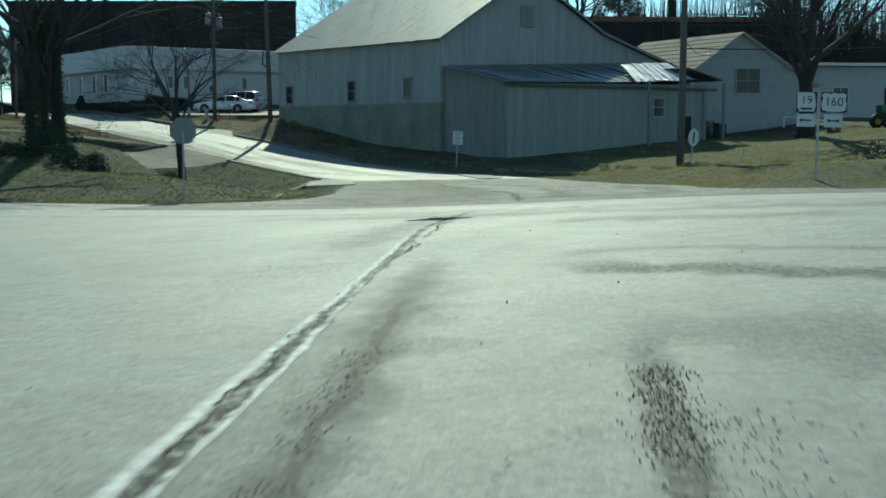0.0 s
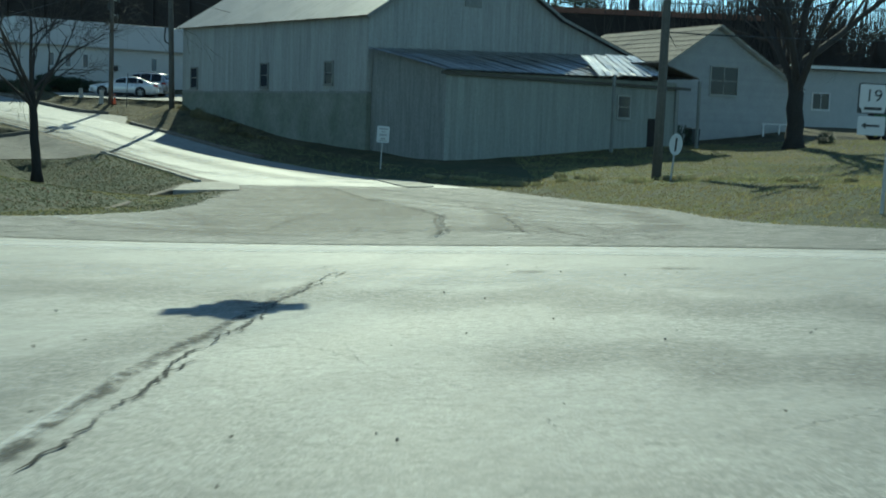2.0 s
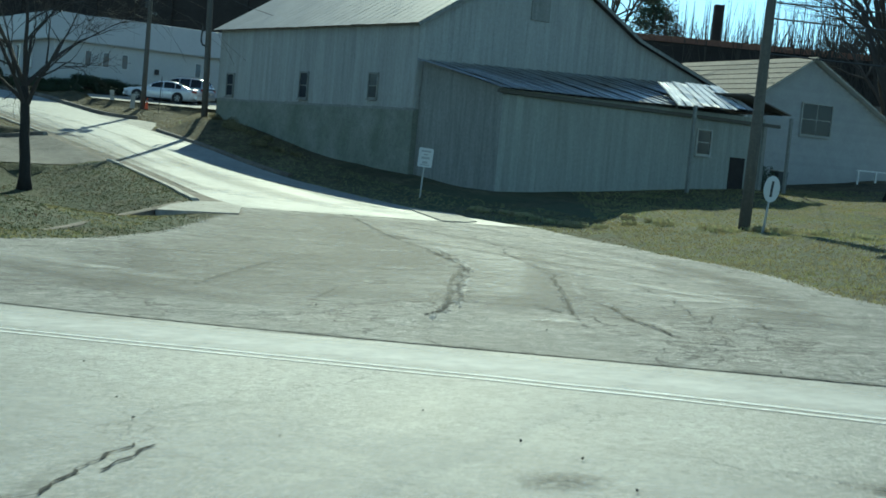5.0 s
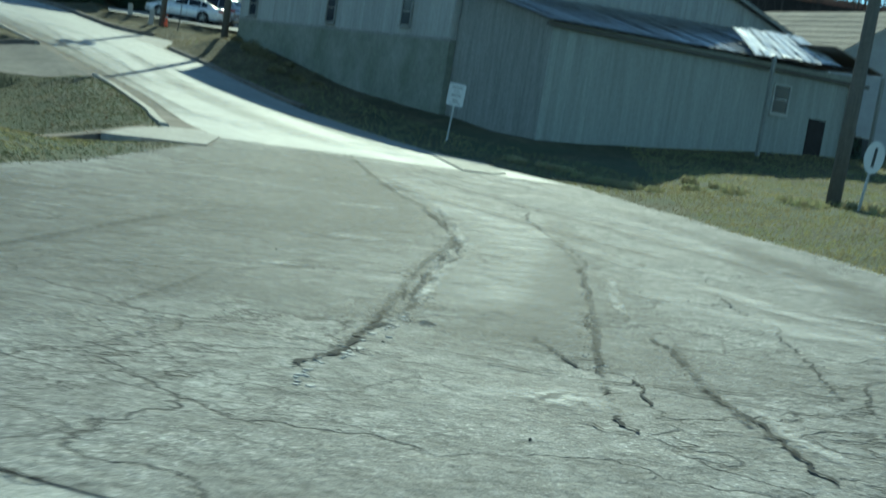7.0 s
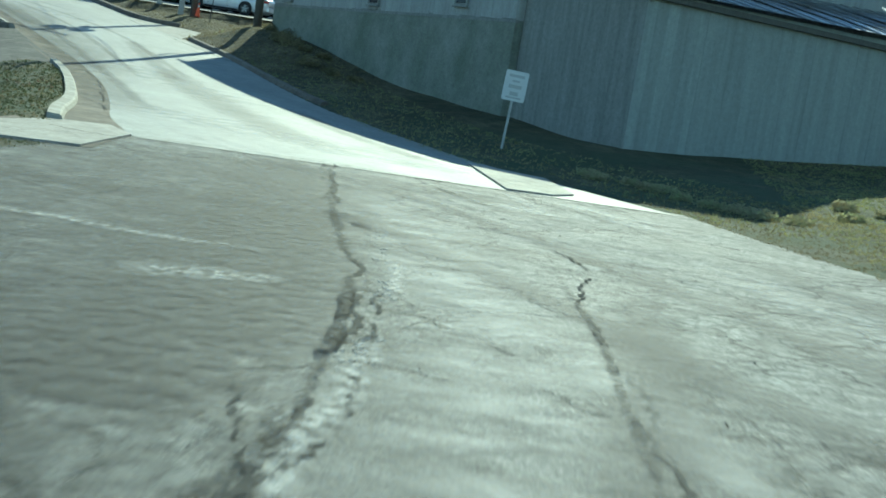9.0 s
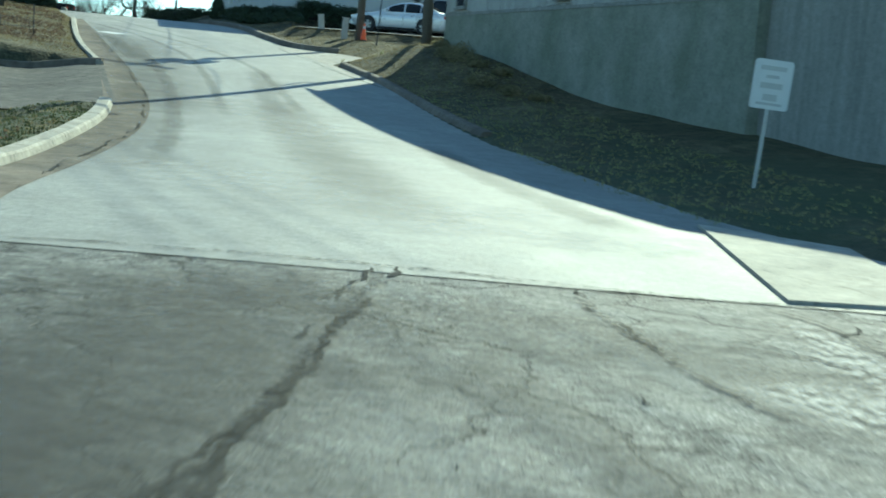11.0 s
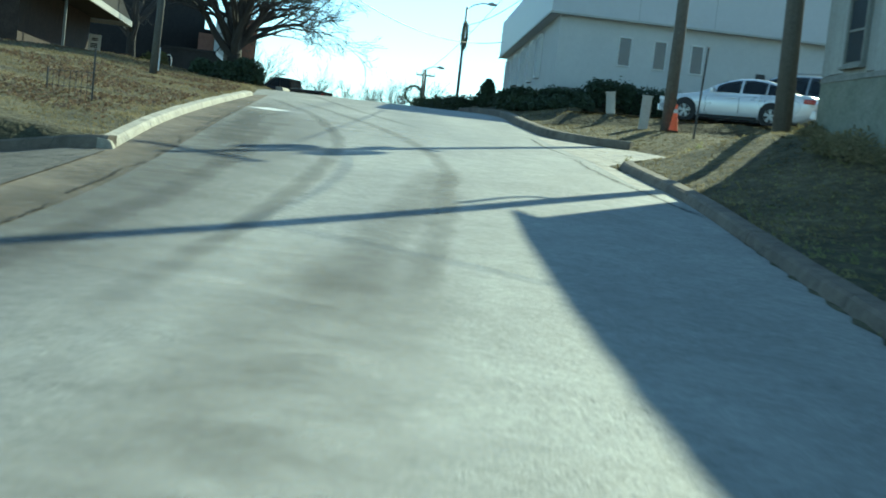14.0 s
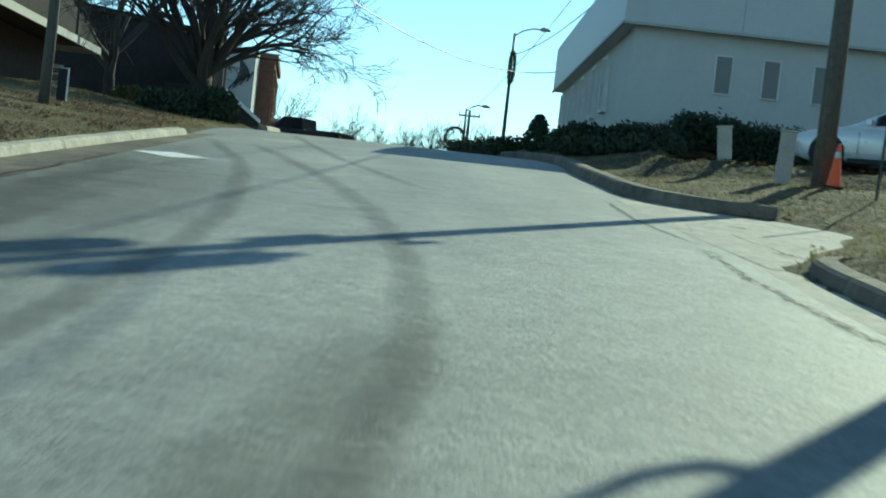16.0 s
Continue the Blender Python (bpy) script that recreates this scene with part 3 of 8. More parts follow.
def kerb(name, pts, width, height, side, label, piece=4.2, material=M_KERB, drop=False):
    """Cast kerb sections laid end to end; side +1: the kerb's back lies to the left of its way."""
    t = empty(name, pose(0, 0, 0), label, "kerb", kind="structure")
    ps = along(rounded(pts), 0.3)
    k = max(int(piece / 0.3), 2)
    for i in range(0, len(ps) - 1, k):
        seg = ps[i:i + k + 1]
        if len(seg) < 2:
            continue
        bm = bmesh.new()
        rings = []
        for j, p in enumerate(seg):
            q0, q1 = seg[max(j - 1, 0)], seg[min(j + 1, len(seg) - 1)]
            d = (q1 - q0).normalized()
            n = Vector((-d.y, d.x)) * side
            inset = 0.012 * (d if j == 0 else (-d if j == len(seg) - 1 else d * 0))
            c = p + Vector((inset.x, inset.y))
            z = float(road_z(c.x, c.y))
            if drop:
                z -= float(fall(max(0.0, float(away(np.array([c.x]), np.array([c.y]), PAVED)[0]))))
            wob = 0.012 * noise.noise((c.x, c.y, 3.0))
            prof = [(0.0, -0.15), (0.0, 0.03), (0.035, height - 0.03 + wob), (0.07, height + wob), (width, height + 0.01 + wob), (width, -0.15)]
            rings.append([bm.verts.new((c.x + n.x * a, c.y + n.y * a, z + b)) for a, b in prof])
        for r0, r1 in zip(rings, rings[1:]):
            for a in range(5):
                bm.faces.new((r0[a], r0[a + 1], r1[a + 1], r1[a]))
        bm.faces.new(rings[0])
        bm.faces.new(rings[-1][::-1])
        bmesh.ops.recalc_face_normals(bm, faces=bm.faces[:])
        part("kerb_section", bm, material, t)
    return t


def offset(pts, w):
    out = []
    for i, p in enumerate(pts):
        a, b = Vector(pts[max(i - 1, 0)]), Vector(pts[min(i + 1, len(pts) - 1)])
        d = (b - a).normalized()
        out.append((p[0] - d.y * w, p[1] + d.x * w))
    return out


GUT_LEFT = [(-3.75, 60.6), (-5.6, 63.2), (-6.9, 66.5), (-9.4, 72.2), (-12.6, 77.8), (-17, 84), (-21.1, 89.4), (-26, 96), (-30.2, 101.6)]
loft("gutter", rounded([(-3.75, 57.6), (-5.7, 61.0), (-6.5, 62.9), (-7.2, 65), (-8.4, 67.8), (-10.7, 72.7), (-12.4, 75.6), (-17.7, 83.6), (-21.2, 87.9), (-24.8, 92.9), (-29.9, 100.3)]),
     rounded([(-3.6, 57.7), (-4.2, 60.8)] + GUT_LEFT[1:]), M_GUTTER, "brown-stained concrete gutter along the side road", "gutter", lift=0.02, across=4, step=0.4)
kerb("kerb_low", KERB_LOW, 0.28, 0.14, 1, "pale cast concrete kerb round the lower lawn")
kerb("kerb_high", KERB_HIGH, 0.22, 0.14, 1, "pale cast concrete kerb below the leaf-strewn lawn")
# Darker gutter concrete puts the backlit faces' shade into these three kerbs.
kerb("kerb_drive", [(-17.62, 83.55), (-18.4, 83.3), (-20.2, 82.4), (-26, 78.8)], 0.28, 0.2, -1, "concrete kerb beside the driveway, coloured dark for its shaded face", material=M_GUTTER, drop=True)
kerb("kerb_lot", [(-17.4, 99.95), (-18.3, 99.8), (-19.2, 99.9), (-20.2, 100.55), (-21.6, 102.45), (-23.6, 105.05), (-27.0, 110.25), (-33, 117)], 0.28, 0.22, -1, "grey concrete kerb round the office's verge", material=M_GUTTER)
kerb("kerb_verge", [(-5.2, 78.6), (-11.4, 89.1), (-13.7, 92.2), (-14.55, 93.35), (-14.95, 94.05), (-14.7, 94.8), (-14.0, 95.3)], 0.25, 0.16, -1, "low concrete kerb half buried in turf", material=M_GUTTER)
kerb("kerb_buried", [(-5.94, 47.6), (-5.94, 48.9), (-6.0, 50.7), (-6.0, 53.8), (-5.84, 56.7), (-5.8, 60.2)], 0.16, 0.05, 1, "old concrete edging half buried in the lawn", material=M_GUTTER)
loft("gutter_right", [(-8.6, 83.6), (-11.3, 88.6), (-13.4, 90.6), (-15.4, 93.4), (-18.5, 97.7), (-23.6, 104.7), (-30, 112.5)],
     [(-8.0, 84.0), (-10.8, 88.8), (-13.1, 91.4), (-14.8, 93.8), (-17.9, 98.2), (-22.9, 105.0), (-29.3, 113)], M_CONC, "narrow concrete gutter with a worn edge", "gutter", lift=0.014, across=3, step=0.4)


def draped(name, left, right, material, label, category, lift=0.03, across=10, step=0.7, parent=None):
    ob = loft(name, left, right, material, label, category, across=across, step=step, parent=parent)
    co = np.empty(len(ob.data.vertices) * 3)
    ob.data.vertices.foreach_get("co", co)
    co = co.reshape(-1, 3)
    co[:, 2] = land_z(co[:, 0], co[:, 1]) + lift
    ob.data.vertices.foreach_set("co", co.ravel())
    return ob


draped("driveway", [(-12.3, 75.9), (-14, 74.6), (-20, 71), (-34, 62.5)], [(-17.45, 83.4), (-18.4, 83.2), (-20.2, 82.3), (-26, 78.7), (-39, 70.9)], M_DRIVE,
       "dark patched asphalt driveway with a cracked edge", "driveway", lift=0.035)
loft("lot_driveway", [(-15.1, 93.7), (-16.9, 95.8), (-18.9, 98.4), (-20.4, 100.5), (-21.7, 102.3)], [(-15.0, 94.0), (-13.9, 97.6), (-14.6, 98.9), (-16.9, 99.9), (-18.2, 99.8), (-19.2, 99.95), (-20.3, 100.65), (-21.7, 102.5)], M_CONC,
     "pale broken concrete driveway apron between kerb and verge", "driveway", lift=0.018, across=12, step=0.4)
draped("parking_lot", [(-21.8, 105.2), (-18.5, 104.4), (-15, 103.8), (-8, 103.9), (-5, 108)], [(-24.6, 113.6), (-21.5, 117.2), (-14, 121), (-6, 121)], M_CONC,
       "bright bare concrete parking lot beside the office", "parking lot", lift=0.04, across=14)


def apron():
    bm = bmesh.new()
    pts = [(0.65, 67.9), (1.97, 62.5), (2.75, 62.9), (3.1, 63.9), (2.4, 67.2)]
    v = [bm.verts.new((x, y, float(road_z(x, y)) + 0.05)) for x, y in pts]
    f = bm.faces.new(v)
    r = bmesh.ops.extrude_face_region(bm, geom=[f])
    for q in r["geom"]:
        if isinstance(q, bmesh.types.BMVert):
            q.co.z -= 0.25
    bmesh.ops.recalc_face_normals(bm, faces=bm.faces[:])
    return tagged(add(bm, "apron_slab", M_KERB), "broken pale concrete slab at the road's edge", "slab", kind="structure")


# ---- marks, seams and cracks in the paving ----
def veil(name, color, strength, scale=2.0, span=(0.3, 0.65), floor=0.0, gloss=0.3):
    """A thin worn film, such as rubber or damp, through which the paving shows."""
    m = bpy.data.materials.new(name)
    m.use_nodes = True
    N, L = m.node_tree.nodes, m.node_tree.links
    b = N["Principled BSDF"]
    b.inputs["Base Color"].default_value = (*color, 1)
    b.inputs["Roughness"].default_value = 0.76
    b.inputs["Specular IOR Level"].default_value = gloss
    geo = N.new("ShaderNodeNewGeometry")
    n1 = N.new("ShaderNodeTexNoise")
    n1.inputs["Scale"].default_value, n1.inputs["Detail"].default_value = scale, 9.0
    n1.inputs["Roughness"].default_value = 0.62
    n2 = N.new("ShaderNodeAttribute")
    n2.attribute_name = "fade"
    r = N.new("ShaderNodeMapRange")
    r.inputs["From Min"].default_value, r.inputs["From Max"].default_value = span
    r.inputs["To Min"].default_value = strength * floor
    r.inputs["To Max"].default_value = strength
    mu = N.new("ShaderNodeMath")
    mu.operation = "MULTIPLY"
    L.new(geo.outputs["Position"], n1.inputs["Vector"])
    n3 = N.new("ShaderNodeTexNoise")
    n3.inputs["Scale"].default_value, n3.inputs["Detail"].default_value = 38.0, 5.0
    bp = N.new("ShaderNodeBump")
    bp.inputs["Strength"].default_value, bp.inputs["Distance"].default_value = 0.55, 0.012
    L.new(geo.outputs["Position"], n3.inputs["Vector"])
    L.new(n3.outputs["Fac"], bp.inputs["Height"])
    L.new(bp.outputs["Normal"], b.inputs["Normal"])
    L.new(n1.outputs["Fac"], r.inputs["Value"])
    L.new(r.outputs["Result"], mu.inputs[0])
    L.new(n2.outputs["Fac"], mu.inputs[1])
    L.new(mu.outputs["Value"], b.inputs["Alpha"])
    return m


M_RUBBER = veil("tyre_rubber_film", (0.06, 0.06, 0.056), 0.3, 2.2, floor=0.55)
M_DAMP = veil("oil_and_damp_stain", (0.045, 0.045, 0.04), 0.85, 17.0, (0.44, 0.57), 0.12)
M_DUST = veil("pale_worn_aggregate", (0.50, 0.49, 0.45), 0.55, 1.7, (0.36, 0.7), gloss=0.5)
M_BAND = veil("pale_polished_band", (0.6, 0.59, 0.55), 0.75, 4.0, (0.3, 0.65), 0.55, 0.55)
M_CRUMB = veil("crumbled_pale_aggregate", (0.5, 0.49, 0.46), 0.3, 60.0, (0.46, 0.64), gloss=0.5)
M_CHIP = veil("chipped_pale_aggregate", (0.55, 0.54, 0.5), 0.6, 14.0, (0.44, 0.6), gloss=0.5)
M_BINDER = veil("old_dark_binder", (0.06, 0.06, 0.056), 0.62, 2.6, (0.36, 0.64), 0.38)
M_OLDLANE = veil("dark_open_old_asphalt", (0.06, 0.06, 0.055), 0.6, 7.0, (0.4, 0.6), 0.2)
M_LANEFILM = veil("brown_traffic_film", (0.10, 0.092, 0.075), 0.34, 0.9, (0.34, 0.66), 0.45)
M_GRIME = veil("fine_dark_crazing", (0.06, 0.06, 0.055), 0.42, 32.0, (0.42, 0.62), 0.1)
M_GHOST = veil("ghost_line_paint", (0.8, 0.8, 0.76), 0.95, 9.0, (0.3, 0.6), 0.45, 0.5)
M_RAVEL = veil("open_ravelled_joint", (0.035, 0.035, 0.032), 0.85, 13.0, (0.45, 0.56), 0.0, 0.1)
M_PATCHY = veil("dark_worn_binder", (0.085, 0.084, 0.08), 0.5, 2.2, (0.34, 0.66), 0.35)


def ribbon(name, pts, width, material, parent, lift=0.010, soft=True, jitter=0.0, seed=0.0, label=""):
    """A soft-edged strip laid on the paving along a plan line."""
    ps = along(rounded(pts, 2), 0.25)
    lift += 0.014 * (parent is mouth)
    nc = max(4, int(width / 0.3))
    cols = [2 * c / nc - 1 for c in range(nc + 1)] if soft else [-1, 1]
    verts, fade = [], []
    for i, p in enumerate(ps):
        d = (ps[min(i + 1, len(ps) - 1)] - ps[max(i - 1, 0)]).normalized()
        n = Vector((-d.y, d.x))
        end = min(i, len(ps) - 1 - i) / max(len(ps) * 0.12, 1)
        w = width / 2 * (1 + jitter * noise.noise((p.x * 2.3, p.y * 2.3, seed)))
        sh = jitter * width * 0.6 * noise.noise((p.x * 1.7, p.y * 1.7, seed + 9))
        for c in cols:
            q = p + n * (c * w + sh)
            verts.append((q.x, q.y, float(road_z(q.x, q.y)) + lift))
            fade.append(min(1.0, end) * (1 - abs(c) ** 2 * (1 if soft else 0)))
    k = len(cols)
    faces = [(i * k + j, i * k + j + 1, (i + 1) * k + j + 1, (i + 1) * k + j) for i in range(len(ps) - 1) for j in range(k - 1)]
    me = bpy.data.meshes.new(name)
    me.from_pydata(verts, [], faces)
    at = me.attributes.new("fade", "FLOAT", "POINT")
    at.data.foreach_set("value", fade)
    me.materials.append(material)
    ob = new(name, me)
    ob.parent = parent
    if label:
        ob["label"] = label
    return ob


def crack(pts, width, parent, seed=0, material=None, lift=0.010):
    """A jagged sealed or open crack."""
    rnd = random.Random(seed)
    ps = along(pts, 0.07)
    bm = bmesh.new()
    prev = None
    for i, p in enumerate(ps):
        d = (ps[min(i + 1, len(ps) - 1)] - ps[max(i - 1, 0)]).normalized()
        n = Vector((-d.y, d.x))
        c = p + n * (rnd.uniform(-1, 1) * 0.028 + 0.12 * noise.noise((p.x, p.y, seed)))
        w = width * rnd.uniform(0.12, 0.7) / 2
        if i in (0, len(ps) - 1):
            w = 0.002
        z = float(road_z(c.x, c.y)) + lift
        a, b = bm.verts.new((c.x + n.x * w, c.y + n.y * w, z)), bm.verts.new((c.x - n.x * w, c.y - n.y * w, z))
        if prev and noise.noise((p.x * .9, p.y * .9, seed + 3.3)) > -.12:
            bm.faces.new((prev[0], prev[1], b, a))
        prev = (a, b)
    return part("crack", bm, material or M_TAR, parent)


apron()
bm = bmesh.new()
v = [bm.verts.new((x, y, float(road_z(x, y)) + 0.05)) for x, y in ((-5.8, 56.5), (-4.5, 57.2), (-3.72, 57.6), (-4.1, 60.5), (-4.9, 61.6), (-5.7, 60.9), (-5.9, 58.8))]
r = bmesh.ops.extrude_face_region(bm, geom=[bm.faces.new(v)])
for q in r["geom"]:
    if isinstance(q, bmesh.types.BMVert):
        q.co.z -= 0.3
bmesh.ops.recalc_face_normals(bm, faces=bm.faces[:])
inlet = tagged(add(bm, "kerb_apron", M_CONC), "worn grey concrete apron at the kerb's lower end", "slab", kind="structure")
crack([(-5.55, 60.0), (-4.8, 59.6), (-4.0, 59.5)], 0.06, inlet, 91, lift=0.055)
kerb("kerb_crest", [(-37.1, 110.6), (-38.4, 112.6)], 0.3, 0.16, 1, "short pale kerb piece at the crest")


ribbon("ravelled_joint", [(-10.6, 87.6), (-12.4, 89.7), (-14.2, 91.7), (-16.25, 94.7)], 0.16, M_RAVEL, hill_road, seed=92, jitter=0.9, lift=0.02)
ribbon("ravelled_joint", [(-16.3, 94.8), (-17.8, 96.35), (-19.6, 98.9)], 0.1, M_DAMP, hill_road, seed=93, jitter=0.9, lift=0.02)
crack([(-14.3, 97.4), (-15.2, 98.2), (-16.1, 98.3), (-17.1, 98.9)], 0.04, hill_road, 94, lift=0.026)
crack([(-15.3, 95.0), (-15.9, 95.7), (-17.0, 96.9)], 0.03, hill_road, 95, lift=0.026)
for x, y in ((-15.35, 95.1), (-16.9, 97.6), (-17.7, 98.6)):
    ribbon("stain", [(x, y), (x - .35, y + .3)], 0.3, M_DAMP, hill_road, seed=int(y), jitter=0.6, lift=0.024)
RIDGE = [(-1.13, 5.6), (-1.06, 6.62), (-0.97, 8.4), (-0.78, 11.04), (-0.43, 15.48), (-0.23, 17.38), (0.04, 21.07), (0.27, 23.48), (0.54, 26.15), (0.81, 27.82)]
ribbon("pale_seam", [(-1.75, -6), (-1.08, 5.7), (-1.04, 6.41), (-0.98, 7.51), (-0.85, 9.32), (-0.66, 11.76), (-0.36, 17.09), (-0.06, 21.26)], 0.13, M_GHOST, main_road, jitter=0.3, lift=0.006, label="broken worn white line")
ribbon("groove", [(-1.66, -6), (-0.98, 5.7), (-0.88, 7.51), (-0.75, 9.31), (-0.59, 11.77), (-0.28, 17.1), (-0.04, 21.27), (0.3, 23.7), (0.81, 27.82)], 0.17, M_RAVEL, main_road, jitter=0.6, seed=41, lift=0.008, label="dark open seam beside the line")
ribbon("pale_seam", [(-1.5, -4), (-0.89, 5.81), (-0.84, 6.71), (-0.74, 7.72), (-0.65, 9.82), (-0.56, 11.77), (-0.38, 15.81)], 0.085, M_GHOST, main_road, jitter=0.6, seed=42, lift=0.007, label="ghost of an old line")
crack([(x + 0.12, y) for x, y in [(-1.9, -6)] + RIDGE], 0.035, main_road, 1)
crack([(x + 0.16, y) for x, y in RIDGE[4:]], 0.035, main_road, 2)
ribbon("stain", [(-.75, -2), (-0.25, 7.71), (-0.06, 11.78), (0.24, 16.03)], 0.5, M_PATCHY, main_road, seed=2, jitter=0.5)
ribbon("stain", [(-0.38, 4.7), (-0.32, 6.72), (-0.17, 9.73), (-0.06, 11.78)], 0.14, M_DAMP, main_road, seed=44, jitter=0.9)
ribbon("stain", [(.7, -3), (1.19, 5.32), (1.28, 6.02), (1.37, 6.82), (1.53, 8.13), (1.63, 9.12)], 0.3, M_DAMP, main_road, seed=3, jitter=0.5)
ribbon("stain", [(1.55, 14.23), (2.02, 13.16), (2.85, 13.07), (3.42, 12.34), (4.13, 11.72), (5.57, 11.23), (7.46, 10.48)], 1.1, M_DAMP, main_road, seed=5, jitter=0.6)
ribbon("stain", [(1.58, 14.55), (1.99, 15.61), (3.33, 15.2), (4.57, 14.07), (5.61, 13.58)], 0.6, M_GRIME, main_road, seed=6, jitter=0.9)
ribbon("stain", [(2.7, 27.41), (2.93, 27.35), (3.18, 27.24)], 0.5, M_DAMP, main_road, seed=7)
ribbon("stain", [(4.3, 27.56), (4.9, 27.34)], 0.3, M_DAMP, main_road, seed=8)
WL = [(-40, 47), (-12, 34.9), (-5.2, 31.9), (-1.8, 31.1), (2.5, 29.55), (5.6, 28.06), (12, 24.6), (40, 10.5)]
ribbon("bright_band", [(x, y + 2.0) for x, y in WL], 1.5, M_BAND, main_road, seed=11, lift=0.004, label="pale band of worn aggregate along the edge line")
for side in (-.1, .1):
    ribbon("edge_line", [(x, y + 1.25 + side) for x, y in WL], 0.09, M_GHOST, main_road, jitter=0.4, seed=12 + side, lift=0.006, label="thin worn white edge line")
SEAM = [(-12, 38.4), (-2.3, 34.2), (.24, 33.2), (1.45, 32.9), (2.6, 32.5), (3.65, 32.06), (9.5, 29.6)]
crack(SEAM, 0.05, main_road, 3, lift=0.018)
ribbon("worn_band", [(x, y - 2.4) for x, y in WL], 2.6, M_DUST, main_road, seed=13, lift=0.004)
for i, (pts, w) in enumerate((
        ([(-1.06, 36.5), (-.99, 38), (-.88, 40.2), (-.77, 44.1), (-.5, 47)], 0.05),
        ([(2.1, 34.8), (2.44, 37.1), (2.5, 41.5), (2.6, 44.3), (2.3, 47.6), (1.7, 50.6), (.9, 53.5), (-.03, 57.6), (-1.0, 61.8)], 0.10),
        ([(2.25, 36), (2.62, 41), (2.75, 45), (2.2, 49)], 0.06),
        ([(2.92, 55.6), (3.54, 52.8), (3.6, 50), (4.0, 46), (4.14, 43.8), (3.78, 35.9), (3.86, 34.6)], 0.06),
        ([(4.3, 38), (4.37, 37), (4.48, 35.8), (4.64, 34)], 0.07),
        ([(-1.1, 61.6), (-.5, 59.1), (.04, 57.5), (.3, 54)], 0.07),
        ([(.43, 61.8), (1.18, 60.3), (1.5, 59.6), (1.85, 59.0), (2.6, 57.4)], 0.07),
        ([(-3.2, 59.2), (-.8, 59.8), (.86, 59.6), (2.6, 59.0), (4.4, 58.2)], 0.035),
        ([(-3.6, 56.6), (-1, 57.2), (1.5, 56.6), (4.5, 55.4)], 0.03),
        ([(-4, 51), (-1.5, 50.2), (1.2, 51.2)], 0.03), ([(2.0, 53), (4.5, 52), (6.8, 52.6)], 0.03),
        ([(1.4, 38.6), (3.2, 38.2), (6, 37)], 0.04), ([(.2, 36.8), (2, 36.6), (5, 35.6), (7.6, 34.6)], 0.04),
        ([(1.32, 36.16), (1.9, 36.24), (2.47, 35.98), (3.17, 36.14), (3.87, 36.68)], 0.04), ([(.93, 38.1), (1.57, 38.32), (2.12, 38.05)], 0.04),
        ([(2.44, 38.94), (3.02, 38.03), (3.42, 37.9)], 0.04), ([(3.42, 37.43), (3.69, 36.33), (4.15, 36.15)], 0.05), ([(2.4, 35.9), (3.08, 36.06), (3.8, 35.88), (4.81, 36.0)], 0.05),
        ([(2.29, 38.16), (3.01, 36.93), (3.63, 36.74)], 0.04), ([(1.52, 49.4), (2.37, 44.95), (3.08, 42.34)], 0.04),
        ([(-.6, 46), (.6, 45.3), (2.3, 46)], 0.03), ([(4.6, 43), (6.2, 42.5), (8, 43.2)], 0.03),
        ([(1.4, 60.9), (2.5, 60.2), (3.6, 60.6), (5, 59.8)], 0.05), ([(.9, 58.2), (1.9, 57.9), (3.1, 58.6)], 0.05))):
    crack(pts, w, mouth, 20 + i, lift=0.018)
crack([(-3.8, 60.7), (-3.07, 61.1), (-1.17, 61.8), (.43, 61.85), (1.95, 62.5), (4.7, 63.2)], 0.05, mouth, 50, lift=0.024)
crack([(-5.8, 63.5), (-7.1, 66.6), (-9.6, 72.3), (-12.75, 77.8), (-17.1, 84), (-21.2, 89.4), (-26, 96)], 0.07, hill_road, 51, lift=0.03)
for i, (pts, w, mm) in enumerate((
        ([(.9, 40.0), (1.4, 40.2)], 0.35, M_CHIP), ([(.4, 48.6), (1.6, 49.0)], 0.8, M_CHIP), ([(3.3, 35.4), (3.8, 35.0)], 0.5, M_CHIP),
        ([(1.1, 43.4), (1.9, 43.6)], 0.7, M_CHIP), ([(2.0, 59.4), (2.9, 58.6)], 0.9, M_CHIP), ([(3.0, 61.2), (4.6, 60.2)], 0.6, M_CHIP),
        ([(4.5, 41), (7, 37.8)], 1.0, M_DUST), ([(5.0, 55), (6.6, 47), (7, 42)], 0.8, M_DUST),
        
        ([(4.1, 52), (4.0, 44), (3.4, 37)], 0.6, M_PATCHY), ([(6.3, 44), (7.4, 52)], 0.8, M_PATCHY))):
    ribbon("worn_patch", pts, w, mm, mouth, seed=30 + i, jitter=0.5, lift=0.014)
